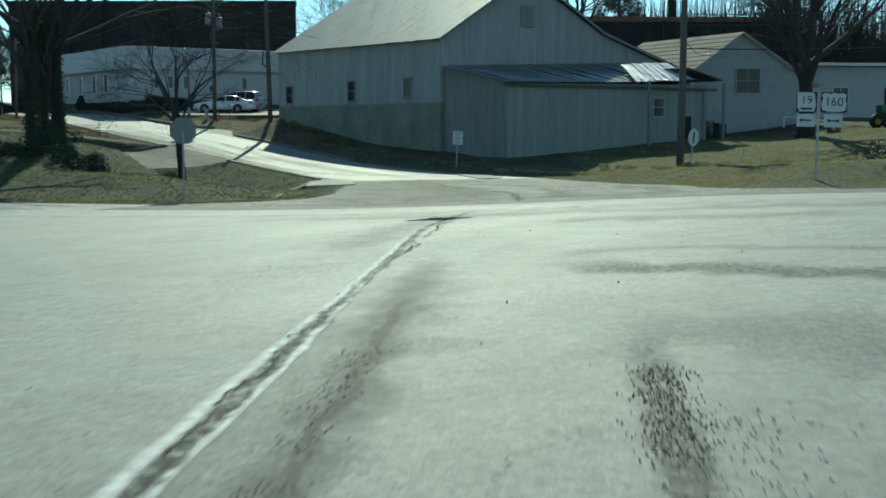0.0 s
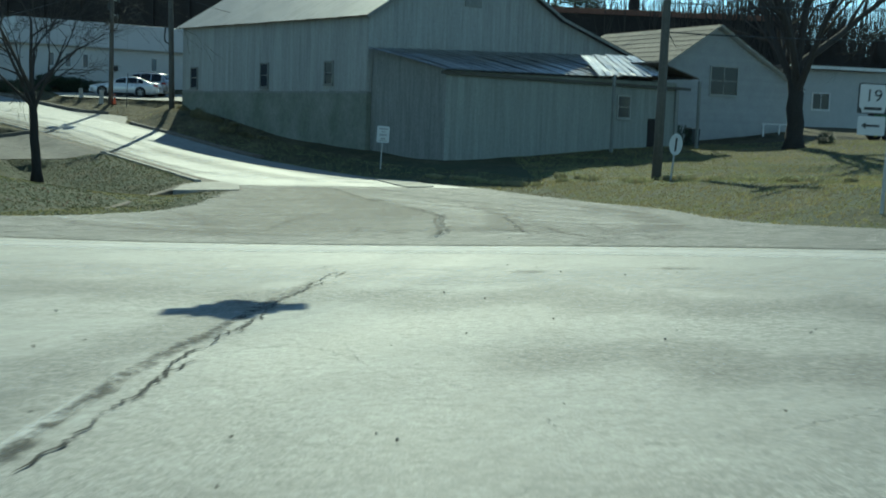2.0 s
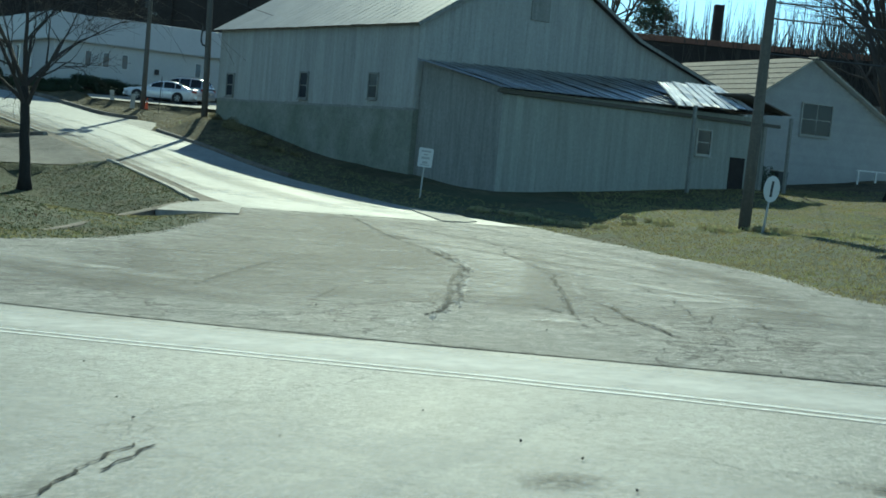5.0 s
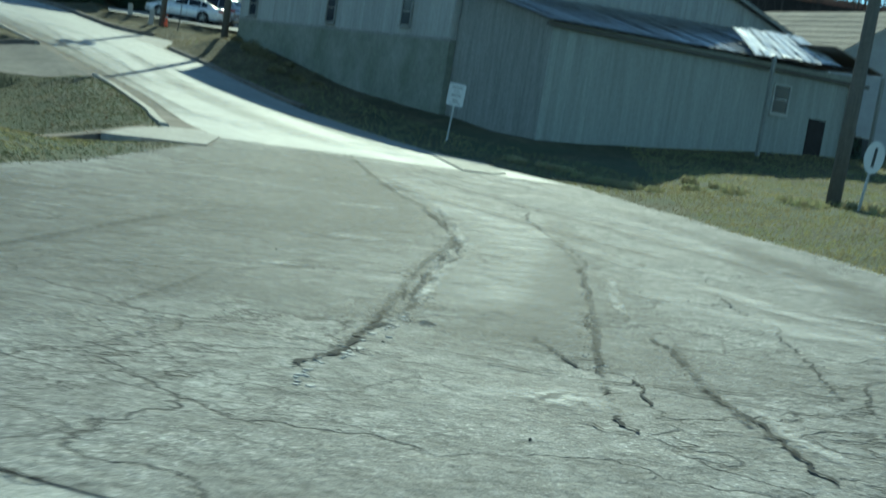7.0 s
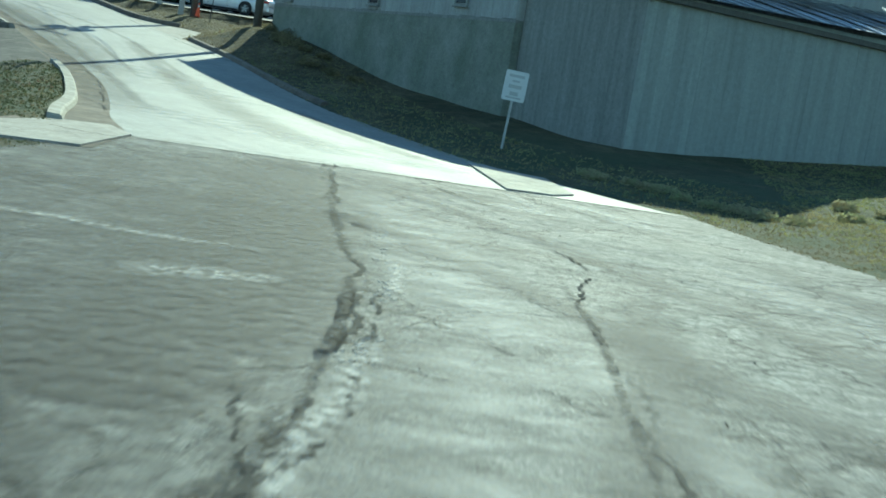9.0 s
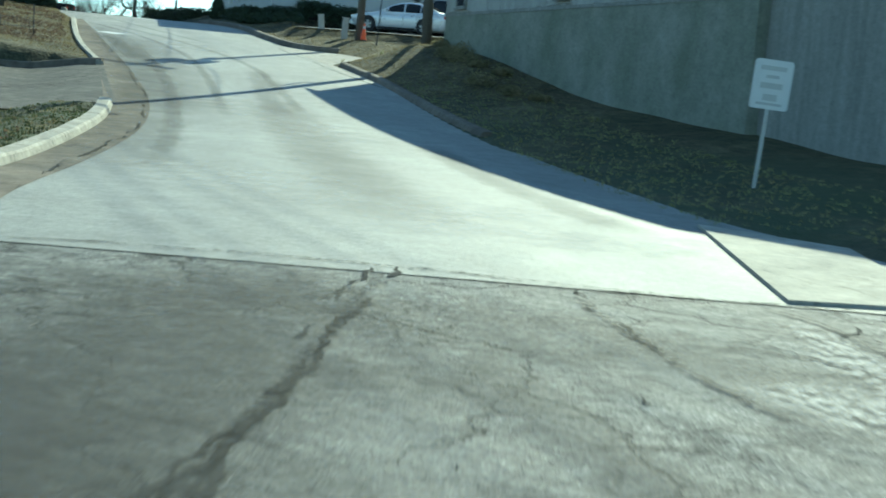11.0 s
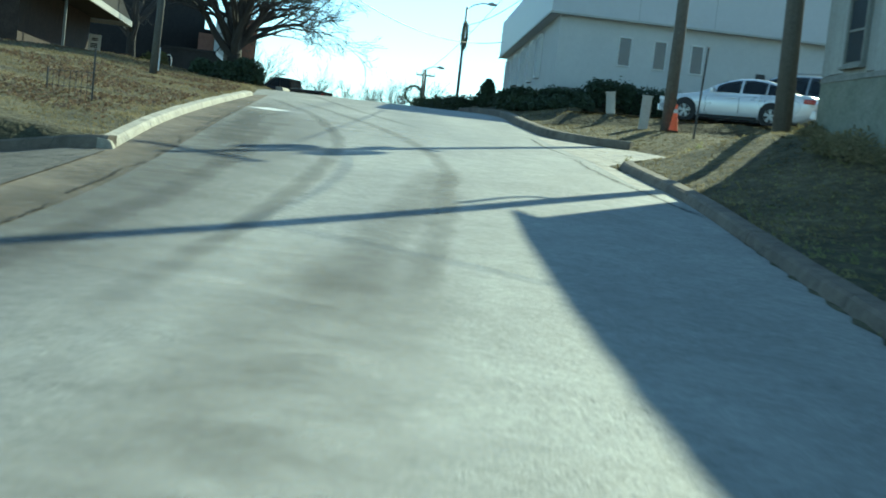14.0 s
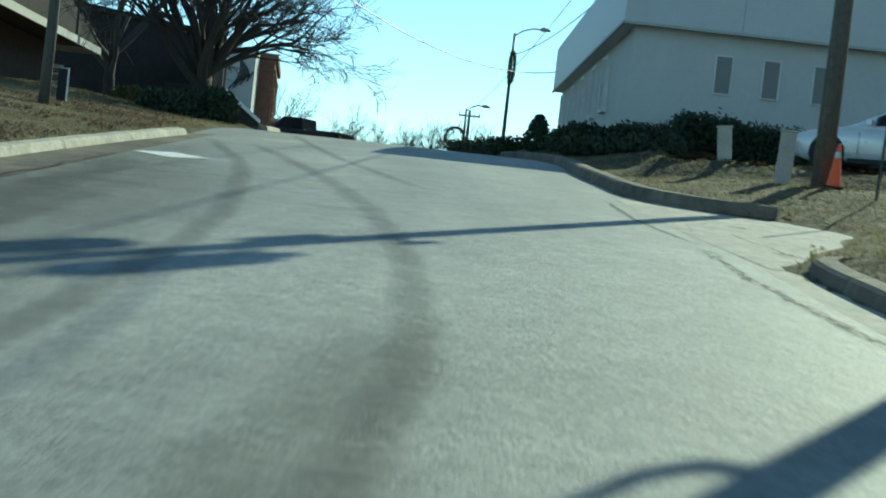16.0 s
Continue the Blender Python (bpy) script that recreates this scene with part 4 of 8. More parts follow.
for i, (pts, w) in enumerate((
        ([(-29.5, 100.6), (-26.7, 98.2), (-23.9, 95.9), (-20.3, 92), (-18.3, 89.7), (-14.2, 83.5), (-9.5, 75.5)], 0.34),
        ([(-28.6, 100.8), (-26.2, 98.9), (-22.6, 96), (-19.8, 93.5), (-17.4, 91), (-15.7, 89), (-14.5, 87.3), (-12.2, 83.4)], 0.36),
        ([(-33, 107), (-26, 100.2), (-20.6, 95.9)], 0.3), ([(-13.6, 86), (-11.4, 82.2), (-9.4, 78.9)], 0.4),
        ([(-21.5, 91.6), (-18.6, 87.6), (-14.6, 82), (-9.6, 73.6), (-6.2, 67)], 0.42), ([(-15.2, 88.2), (-11.6, 81.6), (-9.2, 77.4)], 0.8), ([(-24.4, 94.2), (-21.8, 91.2), (-18.2, 86.4)], 0.7))):
    ribbon("tyre_mark", pts, w, M_RUBBER, hill_road, seed=60 + i, jitter=0.3, lift=0.024)
for i, (pts, w) in enumerate((([(-29, 99.6), (-25.2, 95.2), (-21.6, 90.6), (-17.8, 85.4), (-12.8, 78), (-9, 71.2), (-6, 65.4)], 2.0), ([(-24, 94.6), (-19.6, 89.2), (-14.8, 82.2), (-10.4, 75)], 2.8), ([(-11, 80.6), (-7.4, 74.4), (-4.2, 69), (-1.8, 64.6)], 1.7), ([(-5.4, 75.6), (-2.4, 70.2), (.4, 66)], .8))):
    ribbon("traffic_film", pts, w, M_LANEFILM, hill_road, seed=70 + i, jitter=0.2, lift=0.0215)
ribbon("paint_bar", [(-25.3, 95.35), (-24.8, 95.25), (-24.15, 95.2)], 0.72, M_GHOST, hill_road, soft=False, jitter=0.12, lift=0.026, label="short worn pale painted bar by the gutter")
for i, (pts, w) in enumerate((([(-7, 68), (-3.5, 66.5), (-.5, 66)], 3.0), ([(-12, 80), (-9, 77), (-6.5, 74)], 2.0), ([(-22, 95), (-19, 92.6)], 2.2), ([(-2.5, 64.5), (1.5, 65.5)], 1.8))):
    ribbon("worn_patch", pts, w, M_DUST, hill_road, seed=80 + i, jitter=0.5, lift=0.022)
for i, (pts, w, mm) in enumerate((
        ([(3.4, 48.6), (5, 42.5), (7.4, 37.6)], 0.5, M_DUST), ([(-3.2, 50.4), (-1.6, 50.9), (.2, 50.4), (1.0, 50.6)], 0.3, M_CHIP),
        ([(0, 59.6), (3, 55.4), (5.4, 49.4), (7.4, 42.6)], 0.6, M_PATCHY), ([(-2.6, 58.6), (.8, 54.8), (3.4, 50), (5.8, 44)], 0.5, M_PATCHY), ([(-4.4, 48), (-3, 44.6), (-2, 40), (-1.6, 36.5)], 0.7, M_PATCHY),
        ([(-7, 44), (-4.6, 41.6), (-1, 38.6)], 0.8, M_DUST), ([(-6, 42), (-3.6, 39.2), (0, 36.4)], 0.7, M_PATCHY))):
    ribbon("wheel_streak", pts, w, mm, mouth, seed=190 + i, jitter=0.4, lift=0.0125)
for i, (pts, w) in enumerate((([(-1.0, 35.5), (-.9, 42), (-.9, 48), (-1.2, 54), (-2.0, 61)], 7.2),                               ([(3.4, 36.4), (3.6, 40), (3.7, 45)], 1.4), ([(6.4, 36), (7.4, 42), (7.0, 50)], 1.2))):
    ribbon("dark_patch", pts, w, M_BINDER, mouth, seed=230 + i, jitter=0.25, lift=0.009)
JOINT = [(2.2, 34.6), (2.38, 37.1), (2.4, 41.5), (2.6, 44.3), (2.3, 47.2), (1.7, 50.6), (.9, 53.5), (.3, 56), (-.03, 57.6), (-.26, 58.5), (-1.08, 61.7)]
ribbon("dark_patch", [(x - .75, y + .1) for x, y in JOINT[2:]], 1.7, M_OLDLANE, mouth, seed=240, jitter=0.15, lift=0.0105)
ribbon("dark_patch", [(-.4, 42.6), (.9, 45), (1.2, 48), (.5, 51.4), (-.6, 54.5)], 2.6, M_OLDLANE, mouth, seed=243, jitter=0.3, lift=0.0115)
ribbon("worn_patch", [(x + .85, y + .1) for x, y in JOINT[1:-1]], 1.3, M_DUST, mouth, seed=246, jitter=0.2, lift=0.011)
ribbon("worn_patch", [(3.1, 61.6), (3.6, 60.6), (4.6, 58.6)], 0.9, M_CHIP, mouth, seed=247, jitter=0.5, lift=0.012)
ribbon("worn_patch", [(1.9, 61.6), (2.6, 60.2), (3.0, 58.4)], 0.5, M_CHIP, mouth, seed=248, jitter=0.7, lift=0.012)
for i, (pts, w) in enumerate((
        ([(2.2, 34.8), (2.38, 37.1), (2.38, 41.5), (2.6, 44.3), (2.3, 47.2), (1.7, 50.6)], 0.17), ([(1.7, 50.6), (.9, 53.5), (.3, 56), (-.03, 57.6), (-.26, 58.5), (-.6, 60), (-1.08, 61.8)], 0.2),
        ([(.43, 61.9), (.64, 61.2), (.94, 60.6), (1.47, 59.7), (1.75, 59.1), (2.4, 58.4)], 0.2), ([(3.24, 52.5), (3.77, 48.2), (4.08, 43.3), (4.0, 39.8), (3.8, 35.8), (3.85, 34.4)], 0.12),
        ([(4.46, 37.9), (4.38, 36.6), (4.5, 35.0), (4.7, 34.2)], 0.16), ([(-.95, 38.6), (-.93, 40.8), (-.84, 42.8), (-.6, 44.2)], 0.14), ([(0, 36.8), (.72, 36.5), (1.7, 36.1), (2.3, 36)], 0.1),
        ([(.72, 36.5), (.82, 37.5), (.85, 39.2)], 0.1), ([(-3.8, 60.7), (-2.3, 61.4), (-.55, 61.85), (1.2, 62.1), (2.0, 62.4)], 0.12), ([(1.8, 62.1), (2.3, 61.7), (2.7, 60.7)], 0.15))):
    ribbon("ravelled_joint", pts, w * .62, M_RAVEL, mouth, seed=270 + i, jitter=0.7, lift=0.0135)
for i, (pts, w) in enumerate((
        ([(2.55, 38.2), (2.6, 40.4), (2.72, 42.2)], .16), ([(2.78, 43.2), (2.72, 45.4), (2.5, 47.2)], .2), ([(2.3, 49), (2.0, 51)], .16), ([(4.2, 39), (4.3, 42)], .12), ([(4.6, 35.6), (4.75, 34.4)], .16),
        ([(-3.6, 45.6), (-2.2, 45.2), (-1.2, 45.5)], .22), ([(-2.8, 43.1), (-1.6, 42.9)], .16), ([(6.2, 41), (7.6, 40.2)], .3), ([(8.3, 44), (8.6, 48), (8.4, 51)], .4))):
    ribbon("chipped_edge", pts, w, M_CHIP, mouth, seed=330 + i, jitter=0.9, lift=0.016)
for i, (pts, w) in enumerate((
        ([(-3.8, 44.6), (-2.4, 43.9), (-1.0, 44.2), (.4, 43.4), (2.2, 43.6)], .026), ([(-3.2, 41.2), (-1.4, 40.8), (.4, 41.3), (2.1, 40.6)], .026), ([(2.8, 42.6), (4.3, 42.2), (6.0, 42.8), (7.6, 42)], .024),
        ([(2.6, 39.6), (4.0, 39.2), (5.4, 39.6), (7.2, 38.8)], .026), ([(-2.6, 38.6), (-1.0, 38.2), (.6, 38.7)], .024), ([(3.0, 46.6), (4.6, 46.0), (6.8, 46.6)], .024), ([(-4.2, 48), (-2, 47.3), (.2, 48), (2.1, 47.4)], .026),
        ([(5.0, 36.6), (6.4, 36.9), (7.6, 36.1)], .03), ([(5.3, 41.8), (5.5, 39.4), (5.2, 36.2)], .035), ([(-2.4, 47), (-2.2, 43.6), (-2.5, 40)], .026))):
    crack(pts, w, mouth, 350 + i, lift=0.018)
rnd = random.Random(91)
for i in range(64):
    # short crazing cracks, dense at the old patch's corner and in the open lane
    if i < 22:
        x, y, ln = rnd.uniform(.6, 3.6), rnd.uniform(57.4, 61.4), rnd.uniform(.5, 1.3)
    elif i < 44:
        y = rnd.uniform(39, 60)
        x, ln = rnd.uniform(-3.6, 1.6 - max(0, y - 47) * .17), rnd.uniform(.6, 1.6)
    else:
        x, y, ln = rnd.uniform(2.9, 6.2), rnd.uniform(34.6, 37.8), rnd.uniform(.4, 1.1)
    a = rnd.gauss(.1, .3) if i % 4 else rnd.gauss(1.5, .3)
    pts = [(x, y)]
    for _ in range(3):
        a += rnd.gauss(0, .35)
        pts.append((pts[-1][0] + math.cos(a) * ln / 3, pts[-1][1] + math.sin(a) * ln / 3))
    crack(pts, rnd.uniform(.025, .05), mouth, 400 + i, lift=0.018)
# crumbled and crazed strips along the broken joints of the old asphalt
for i, (pts, w, mm) in enumerate((
        ([(2.0, 36.5), (2.4, 41.5), (2.55, 44.3), (2.2, 48.6), (1.6, 51.6), (.8, 56)], 0.55, M_CRUMB), ([(2.3, 36.5), (2.7, 41), (2.9, 45), (2.4, 49)], 0.9, M_GRIME),
        ([(3.6, 35), (4.1, 43.8), (3.6, 50), (3.4, 53)], 0.35, M_CRUMB), ([(4.2, 35), (4.5, 43.8), (4.0, 50)], 0.8, M_GRIME), ([(0, 38.5), (3, 37.6), (7.5, 35.6)], 1.8, M_GRIME),
        ([(.5, 36.6), (3.5, 35.6), (7, 34.2)], 1.4, M_CRUMB), ([(-.9, 39), (-.7, 44), (-.3, 47)], 0.5, M_GRIME),
        ([(-3.5, 45), (-1.2, 46.2), (1, 45.6)], 1.2, M_GRIME), ([(-3.2, 50.6), (-.4, 51.4), (2, 50.5)], 1.0, M_CRUMB), ([(-3.4, 53.4), (0, 54.4), (3.6, 53.2)], 1.4, M_GRIME),
        ([(-3, 57), (0, 58.4), (3.2, 57.2)], 1.5, M_CRUMB), ([(-2.8, 59.6), (0, 60.3), (2.8, 59.4)], 1.6, M_GRIME), ([(4.6, 56), (6, 50), (6.6, 43)], 1.2, M_CRUMB), ([(5.6, 57), (7, 49), (7.4, 43)], 0.8, M_GRIME),
        ([(-3, 41), (-1, 42), (.6, 41.4)], 1.4, M_CRUMB), ([(-2.5, 37.5), (0, 36), (1.4, 35.4)], 1.2, M_GRIME), ([(6, 36.5), (8.5, 34)], 1.4, M_CRUMB))):
    if mm is M_GRIME:
        ribbon("crumbled_strip", pts, w, mm, mouth, seed=130 + i, jitter=0.6, lift=0.011)
for i, (pts, w, mm) in enumerate((
        ([(1.2, 9.2), (3, 8.6), (5, 7.8)], 2.6, M_GRIME), ([(.8, 7), (2.2, 6.2), (4.4, 5.4)], 2.0, M_CRUMB), ([(2.6, 13.4), (5, 12.6), (8, 11.4)], 1.6, M_CRUMB), ([(-.9, 3), (-.4, 8), (.2, 14)], 1.2, M_GRIME),
        ([(-1.2, 16.5), (-.4, 21), (.4, 26)], 1.0, M_GRIME), ([(2, 22), (4, 20.6), (6.5, 19.4)], 1.6, M_GRIME), ([(-4, 27), (0, 25.6), (5, 23.6), (9, 21.6)], 2.2, M_GRIME), ([(-6, 29.6), (0, 27.4), (8, 23.8)], 1.4, M_CRUMB))):
    ribbon("crazed_strip", pts, w, mm, main_road, seed=160 + i, jitter=0.6, lift=0.004)
rnd = random.Random(5)
bm = bmesh.new()
for _ in range(260):
    x, y = rnd.uniform(-4, 7), rnd.uniform(2, 62)
    if not -3.3 < x < 6.5 - max(0, (y - 50) * .25):
        continue
    r = rnd.uniform(0.003, 0.011)
    z = float(road_z(x, y)) + r * 0.4 + 0.012
    mtx = Matrix.Translation((x, y, z)) @ Euler((rnd.random() * 3, rnd.random() * 3, rnd.random() * 3)).to_matrix().to_4x4() @ Matrix.Diagonal((r * rnd.uniform(.7, 1.4), r, r * .6, 1))
    bmesh.ops.create_icosphere(bm, subdivisions=1, radius=1, matrix=mtx)
tagged(add(bm, "gravel", M_TAR), "loose dark pebbles scattered on the asphalt", "gravel", kind="stuff")


# ---- broken chips along the worst joints of the mouth ----
def chips(name, line, n, spread_w, size, material, seed, label):
    rs = random.Random(seed)
    ps = along(line, 0.1)
    verts, faces = [], []
    for _ in range(n):
        p = ps[rs.randrange(len(ps))]
        if noise.noise((p.x * .8, p.y * .8, seed)) < -.1:
            continue
        x, y = p.x + rs.gauss(0, spread_w), p.y + rs.gauss(0, spread_w * 1.2)
        r, k0 = rs.uniform(*size), len(verts)
        z = float(road_z(x, y)) + 0.014
        m = rs.randint(5, 7)
        a0 = rs.uniform(0, 6.28)
        rim = [(x + r * rs.uniform(.5, 1.2) * math.cos(a0 + 6.283 * k / m), y + r * rs.uniform(.5, 1.2) * math.sin(a0 + 6.283 * k / m)) for k in range(m)]
        top = [(x + (a - x) * .75, y + (b - y) * .75) for a, b in rim]
        verts += [(a, b, z - .01) for a, b in rim] + [(a, b, z + rs.uniform(-.001, .003)) for a, b in top]
        faces.append(tuple(range(k0 + m, k0 + 2 * m)))
        faces += [(k0 + k, k0 + (k + 1) % m, k0 + m + (k + 1) % m, k0 + m + k) for k in range(m)]
    me = bpy.data.meshes.new(name)
    me.from_pydata(verts, [], faces)
    me.materials.append(material)
    return tagged(new(name, me), label, "rubble", kind="stuff")


M_CHIPSTONE = mat("pale_broken_aggregate", (0.42, 0.41, 0.37), 0.8, vary=0.35, scale=8, fine=60, bump=0.4, tint=(0.26, 0.25, 0.23))
MAIN_JOINT = [(2.1, 34.8), (2.44, 37.1), (2.5, 41.5), (2.6, 44.3), (2.3, 48.3), (1.74, 51.2), (1.0, 55.3)]
chips("asphalt_chips", [(x + .06, y) for x, y in MAIN_JOINT], 300, 0.05, (.012, .045), M_CHIPSTONE, 3, "pale broken asphalt chips along the cracked joint")
chips("asphalt_chips", [(1.19, 4.91), (1.29, 6.02), (1.38, 6.92), (1.58, 8.33)], 700, 0.085, (.003, .008), M_TAR, 8, "dark loose crumbs along a worn stain")
chips("asphalt_chips", [(1.4, 5.32), (1.59, 6.73), (1.99, 8.94)], 400, 0.22, (.003, .007), M_CHIPSTONE, 9, "pale loose crumbs on the main road")
chips("asphalt_chips", [(-0.46, 5.31), (-0.3, 7.71), (-0.16, 10.74)], 300, 0.08, (.003, .007), M_TAR, 10, "dark loose crumbs beside the seam")
chips("asphalt_chips", [(4.0, 46), (4.14, 43.8), (3.78, 35.9)], 70, 0.03, (.01, .03), M_CHIPSTONE, 6, "pale crumbs along a straight crack")
# ---- building helpers ----
BA, BG = Vector((-0.05, 80.81)), Vector((.787, .617))      # the barn's near eave corner and its gable's direction


def prism_along(prof, y0, y1):
    bm = bmesh.new()
    a = [bm.verts.new((u, y0, v)) for u, v in prof]
    b = [bm.verts.new((u, y1, v)) for u, v in prof]
    bm.faces.new(a)
    bm.faces.new(b[::-1])
    n = len(prof)
    for i in range(n):
        bm.faces.new((a[(i + 1) % n], a[i], b[i], b[(i + 1) % n]))
    return bm


def slab(a, b, y0, y1, th):
    """A sloping slab from a to b (x, z), between y0 and y1."""
    d = Vector((b[0] - a[0], b[1] - a[1])).normalized()
    n = Vector((-d.y, d.x)) * th
    return prism_along([a, b, (b[0] + n.x, b[1] + n.y), (a[0] + n.x, a[1] + n.y)], y0, y1)


def window(parent, m, w, h, frame_mat, bars=(1, 1), sill=True, glass=None, depth=0.07, name="window", f=0.07):
    """A window whose outer face looks along -y of m; frame, panes, glazing bars and sill."""
    t = new(name)
    t.empty_display_size = 0.1
    t.parent = parent
    t.matrix_basis = m
    bm = bmesh.new()
    for a in ((-w / 2 - f, -w / 2, -f, h + f), (w / 2, w / 2 + f, -f, h + f), (-w / 2, w / 2, -f, 0), (-w / 2, w / 2, h, h + f)):
        box(bm, a[0], a[1], -depth, 0.02, a[2], a[3])
    for i in range(1, bars[0]):
        x = -w / 2 + w * i / bars[0]
        box(bm, x - 0.018, x + 0.018, -depth * 0.6, 0.0, 0, h)
    for i in range(1, bars[1]):
        z = h * i / bars[1]
        box(bm, -w / 2, w / 2, -depth * 0.62, 0.0, z - 0.02, z + 0.02)
    part("window_frame", bm, frame_mat, t)
    for i in range(bars[0]):
        for j in range(bars[1]):
            x0, z0 = -w / 2 + w * i / bars[0], h * j / bars[1]
            part("pane", boxm(x0 + 0.02, x0 + w / bars[0] - 0.02, -depth * 0.35, -depth * 0.2, z0 + 0.02, z0 + h / bars[1] - 0.02), glass or M_GLASS, t)
    if sill:
        part("sill", boxm(-w / 2 - f - 0.03, w / 2 + f + 0.03, -depth - 0.05, 0.0, -f - 0.05, -f), frame_mat, t)
    return t


def boards(parent, x0, x1, z0, top, y, material, width=0.3, seed=1, face=-1, m=None, gap=0.005):
    """Upright boards side by side on a wall plane; top gives the height at x."""
    rnd = random.Random(seed)
    x = x0
    while x < x1 - 0.05:
        w = min(width * rnd.uniform(0.8, 1.2), x1 - x)
        t = rnd.uniform(0.020, 0.027)
        bm = bmesh.new()
        za, zb = top(x), top(x + w)
        lo = z0 + rnd.uniform(0, 0.12)
        y0, y1 = (y - t, y + 0.005) if face < 0 else (y - 0.005, y + t)
        c = [(x + gap / 2, y0, lo), (x + w - gap / 2, y0, lo), (x + w - gap / 2, y1, lo), (x + gap / 2, y1, lo),
             (x + gap / 2, y0, za), (x + w - gap / 2, y0, zb), (x + w - gap / 2, y1, zb), (x + gap / 2, y1, za)]
        if m is not None:
            c = [m @ Vector(q) for q in c]
        v = [bm.verts.new(q) for q in c]
        for q in ((3, 2, 1, 0), (4, 5, 6, 7), (0, 1, 5, 4), (1, 2, 6, 5), (2, 3, 7, 6), (3, 0, 4, 7)):
            bm.faces.new([v[i] for i in q])
        part("board", bm, material, parent)
        x += w


def tin(parent, a, b, y0, y1, material, step=0.62, seed=0, name="roof_panel", lift=0.0):
    """Lapped tin sheets with rolled seams on a slope from eave a to ridge b (x, z)."""
    rnd = random.Random(seed)
    d = Vector((b[0] - a[0], b[1] - a[1]))
    length = d.length
    d.normalize()
    n = Vector((-d.y, d.x))
    if n.y < 0:
        n = -n
    y = y0
    while y < y1 - 0.05:
        w = min(step, y1 - y)
        up = rnd.uniform(0, 0.004) + lift
        bm = bmesh.new()
        cut = rnd.uniform(-0.06, 0.03)
        prof = [(0, 0), (0.015, 0.007), (0.03, 0.0), (w * 0.5, 0.004), (w, 0.0)]
        rings = []
        for s in (cut, length):
            o = Vector(a) + d * s
            rings.append([bm.verts.new((o.x + n.x * (h + up), y + q, o.y + n.y * (h + up))) for q, h in prof])
        for i in range(len(prof) - 1):
            bm.faces.new((rings[0][i], rings[0][i + 1], rings[1][i + 1], rings[1][i]))
        part(name, bm, material, parent)
        y += w


M_BOARD = mat("weathered_barn_boards", (0.37, 0.37, 0.34), 0.9, vary=0.2, scale=1.6, fine=30, bump=0.4, streak=(3, 3, 0.25), piece=0.08)
M_BOARD_DARK = mat("weathered_shed_boards", (0.31, 0.32, 0.285), 0.9, vary=0.2, scale=1.6, fine=30, bump=0.4, streak=(3, 3, 0.25), piece=0.08)
M_UMBER = mat("dark_brown_brick", (0.07, 0.05, 0.04), 0.9, vary=0.3, scale=2.0, fine=12, bump=0.3, spec=0.2)
M_TIN_P = mat("dull_galvanised_sheets", (0.22, 0.23, 0.235), 0.6, metal=0.25, vary=0.16, scale=0.8, fine=12, bump=0.12, tint=(0.17, 0.175, 0.175), piece=0.03)
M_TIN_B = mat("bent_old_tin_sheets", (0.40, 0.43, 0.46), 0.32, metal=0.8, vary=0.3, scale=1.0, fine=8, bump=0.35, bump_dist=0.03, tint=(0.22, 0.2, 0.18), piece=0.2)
# Whiter copy of the tin: sunlit brightness is put into its colour.
M_TIN_LIT = mat("tin_paled_as_sunlit", (0.8, 0.8, 0.8), 0.45, metal=0.1, vary=0.15, scale=1.0, fine=8, bump=0.3, bump_dist=0.02, tint=(0.5, 0.5, 0.5), piece=0.15)
M_SIDING = mat("white_lap_siding", (0.37, 0.37, 0.36), 0.75, vary=0.12, scale=1.4, fine=26, bump=0.15, piece=0.04)
M_SHINGLE_P = mat("weathered_shingle_courses", (0.185, 0.16, 0.13), 0.9, vary=0.3, scale=1.6, fine=10, bump=0.5, piece=0.12)


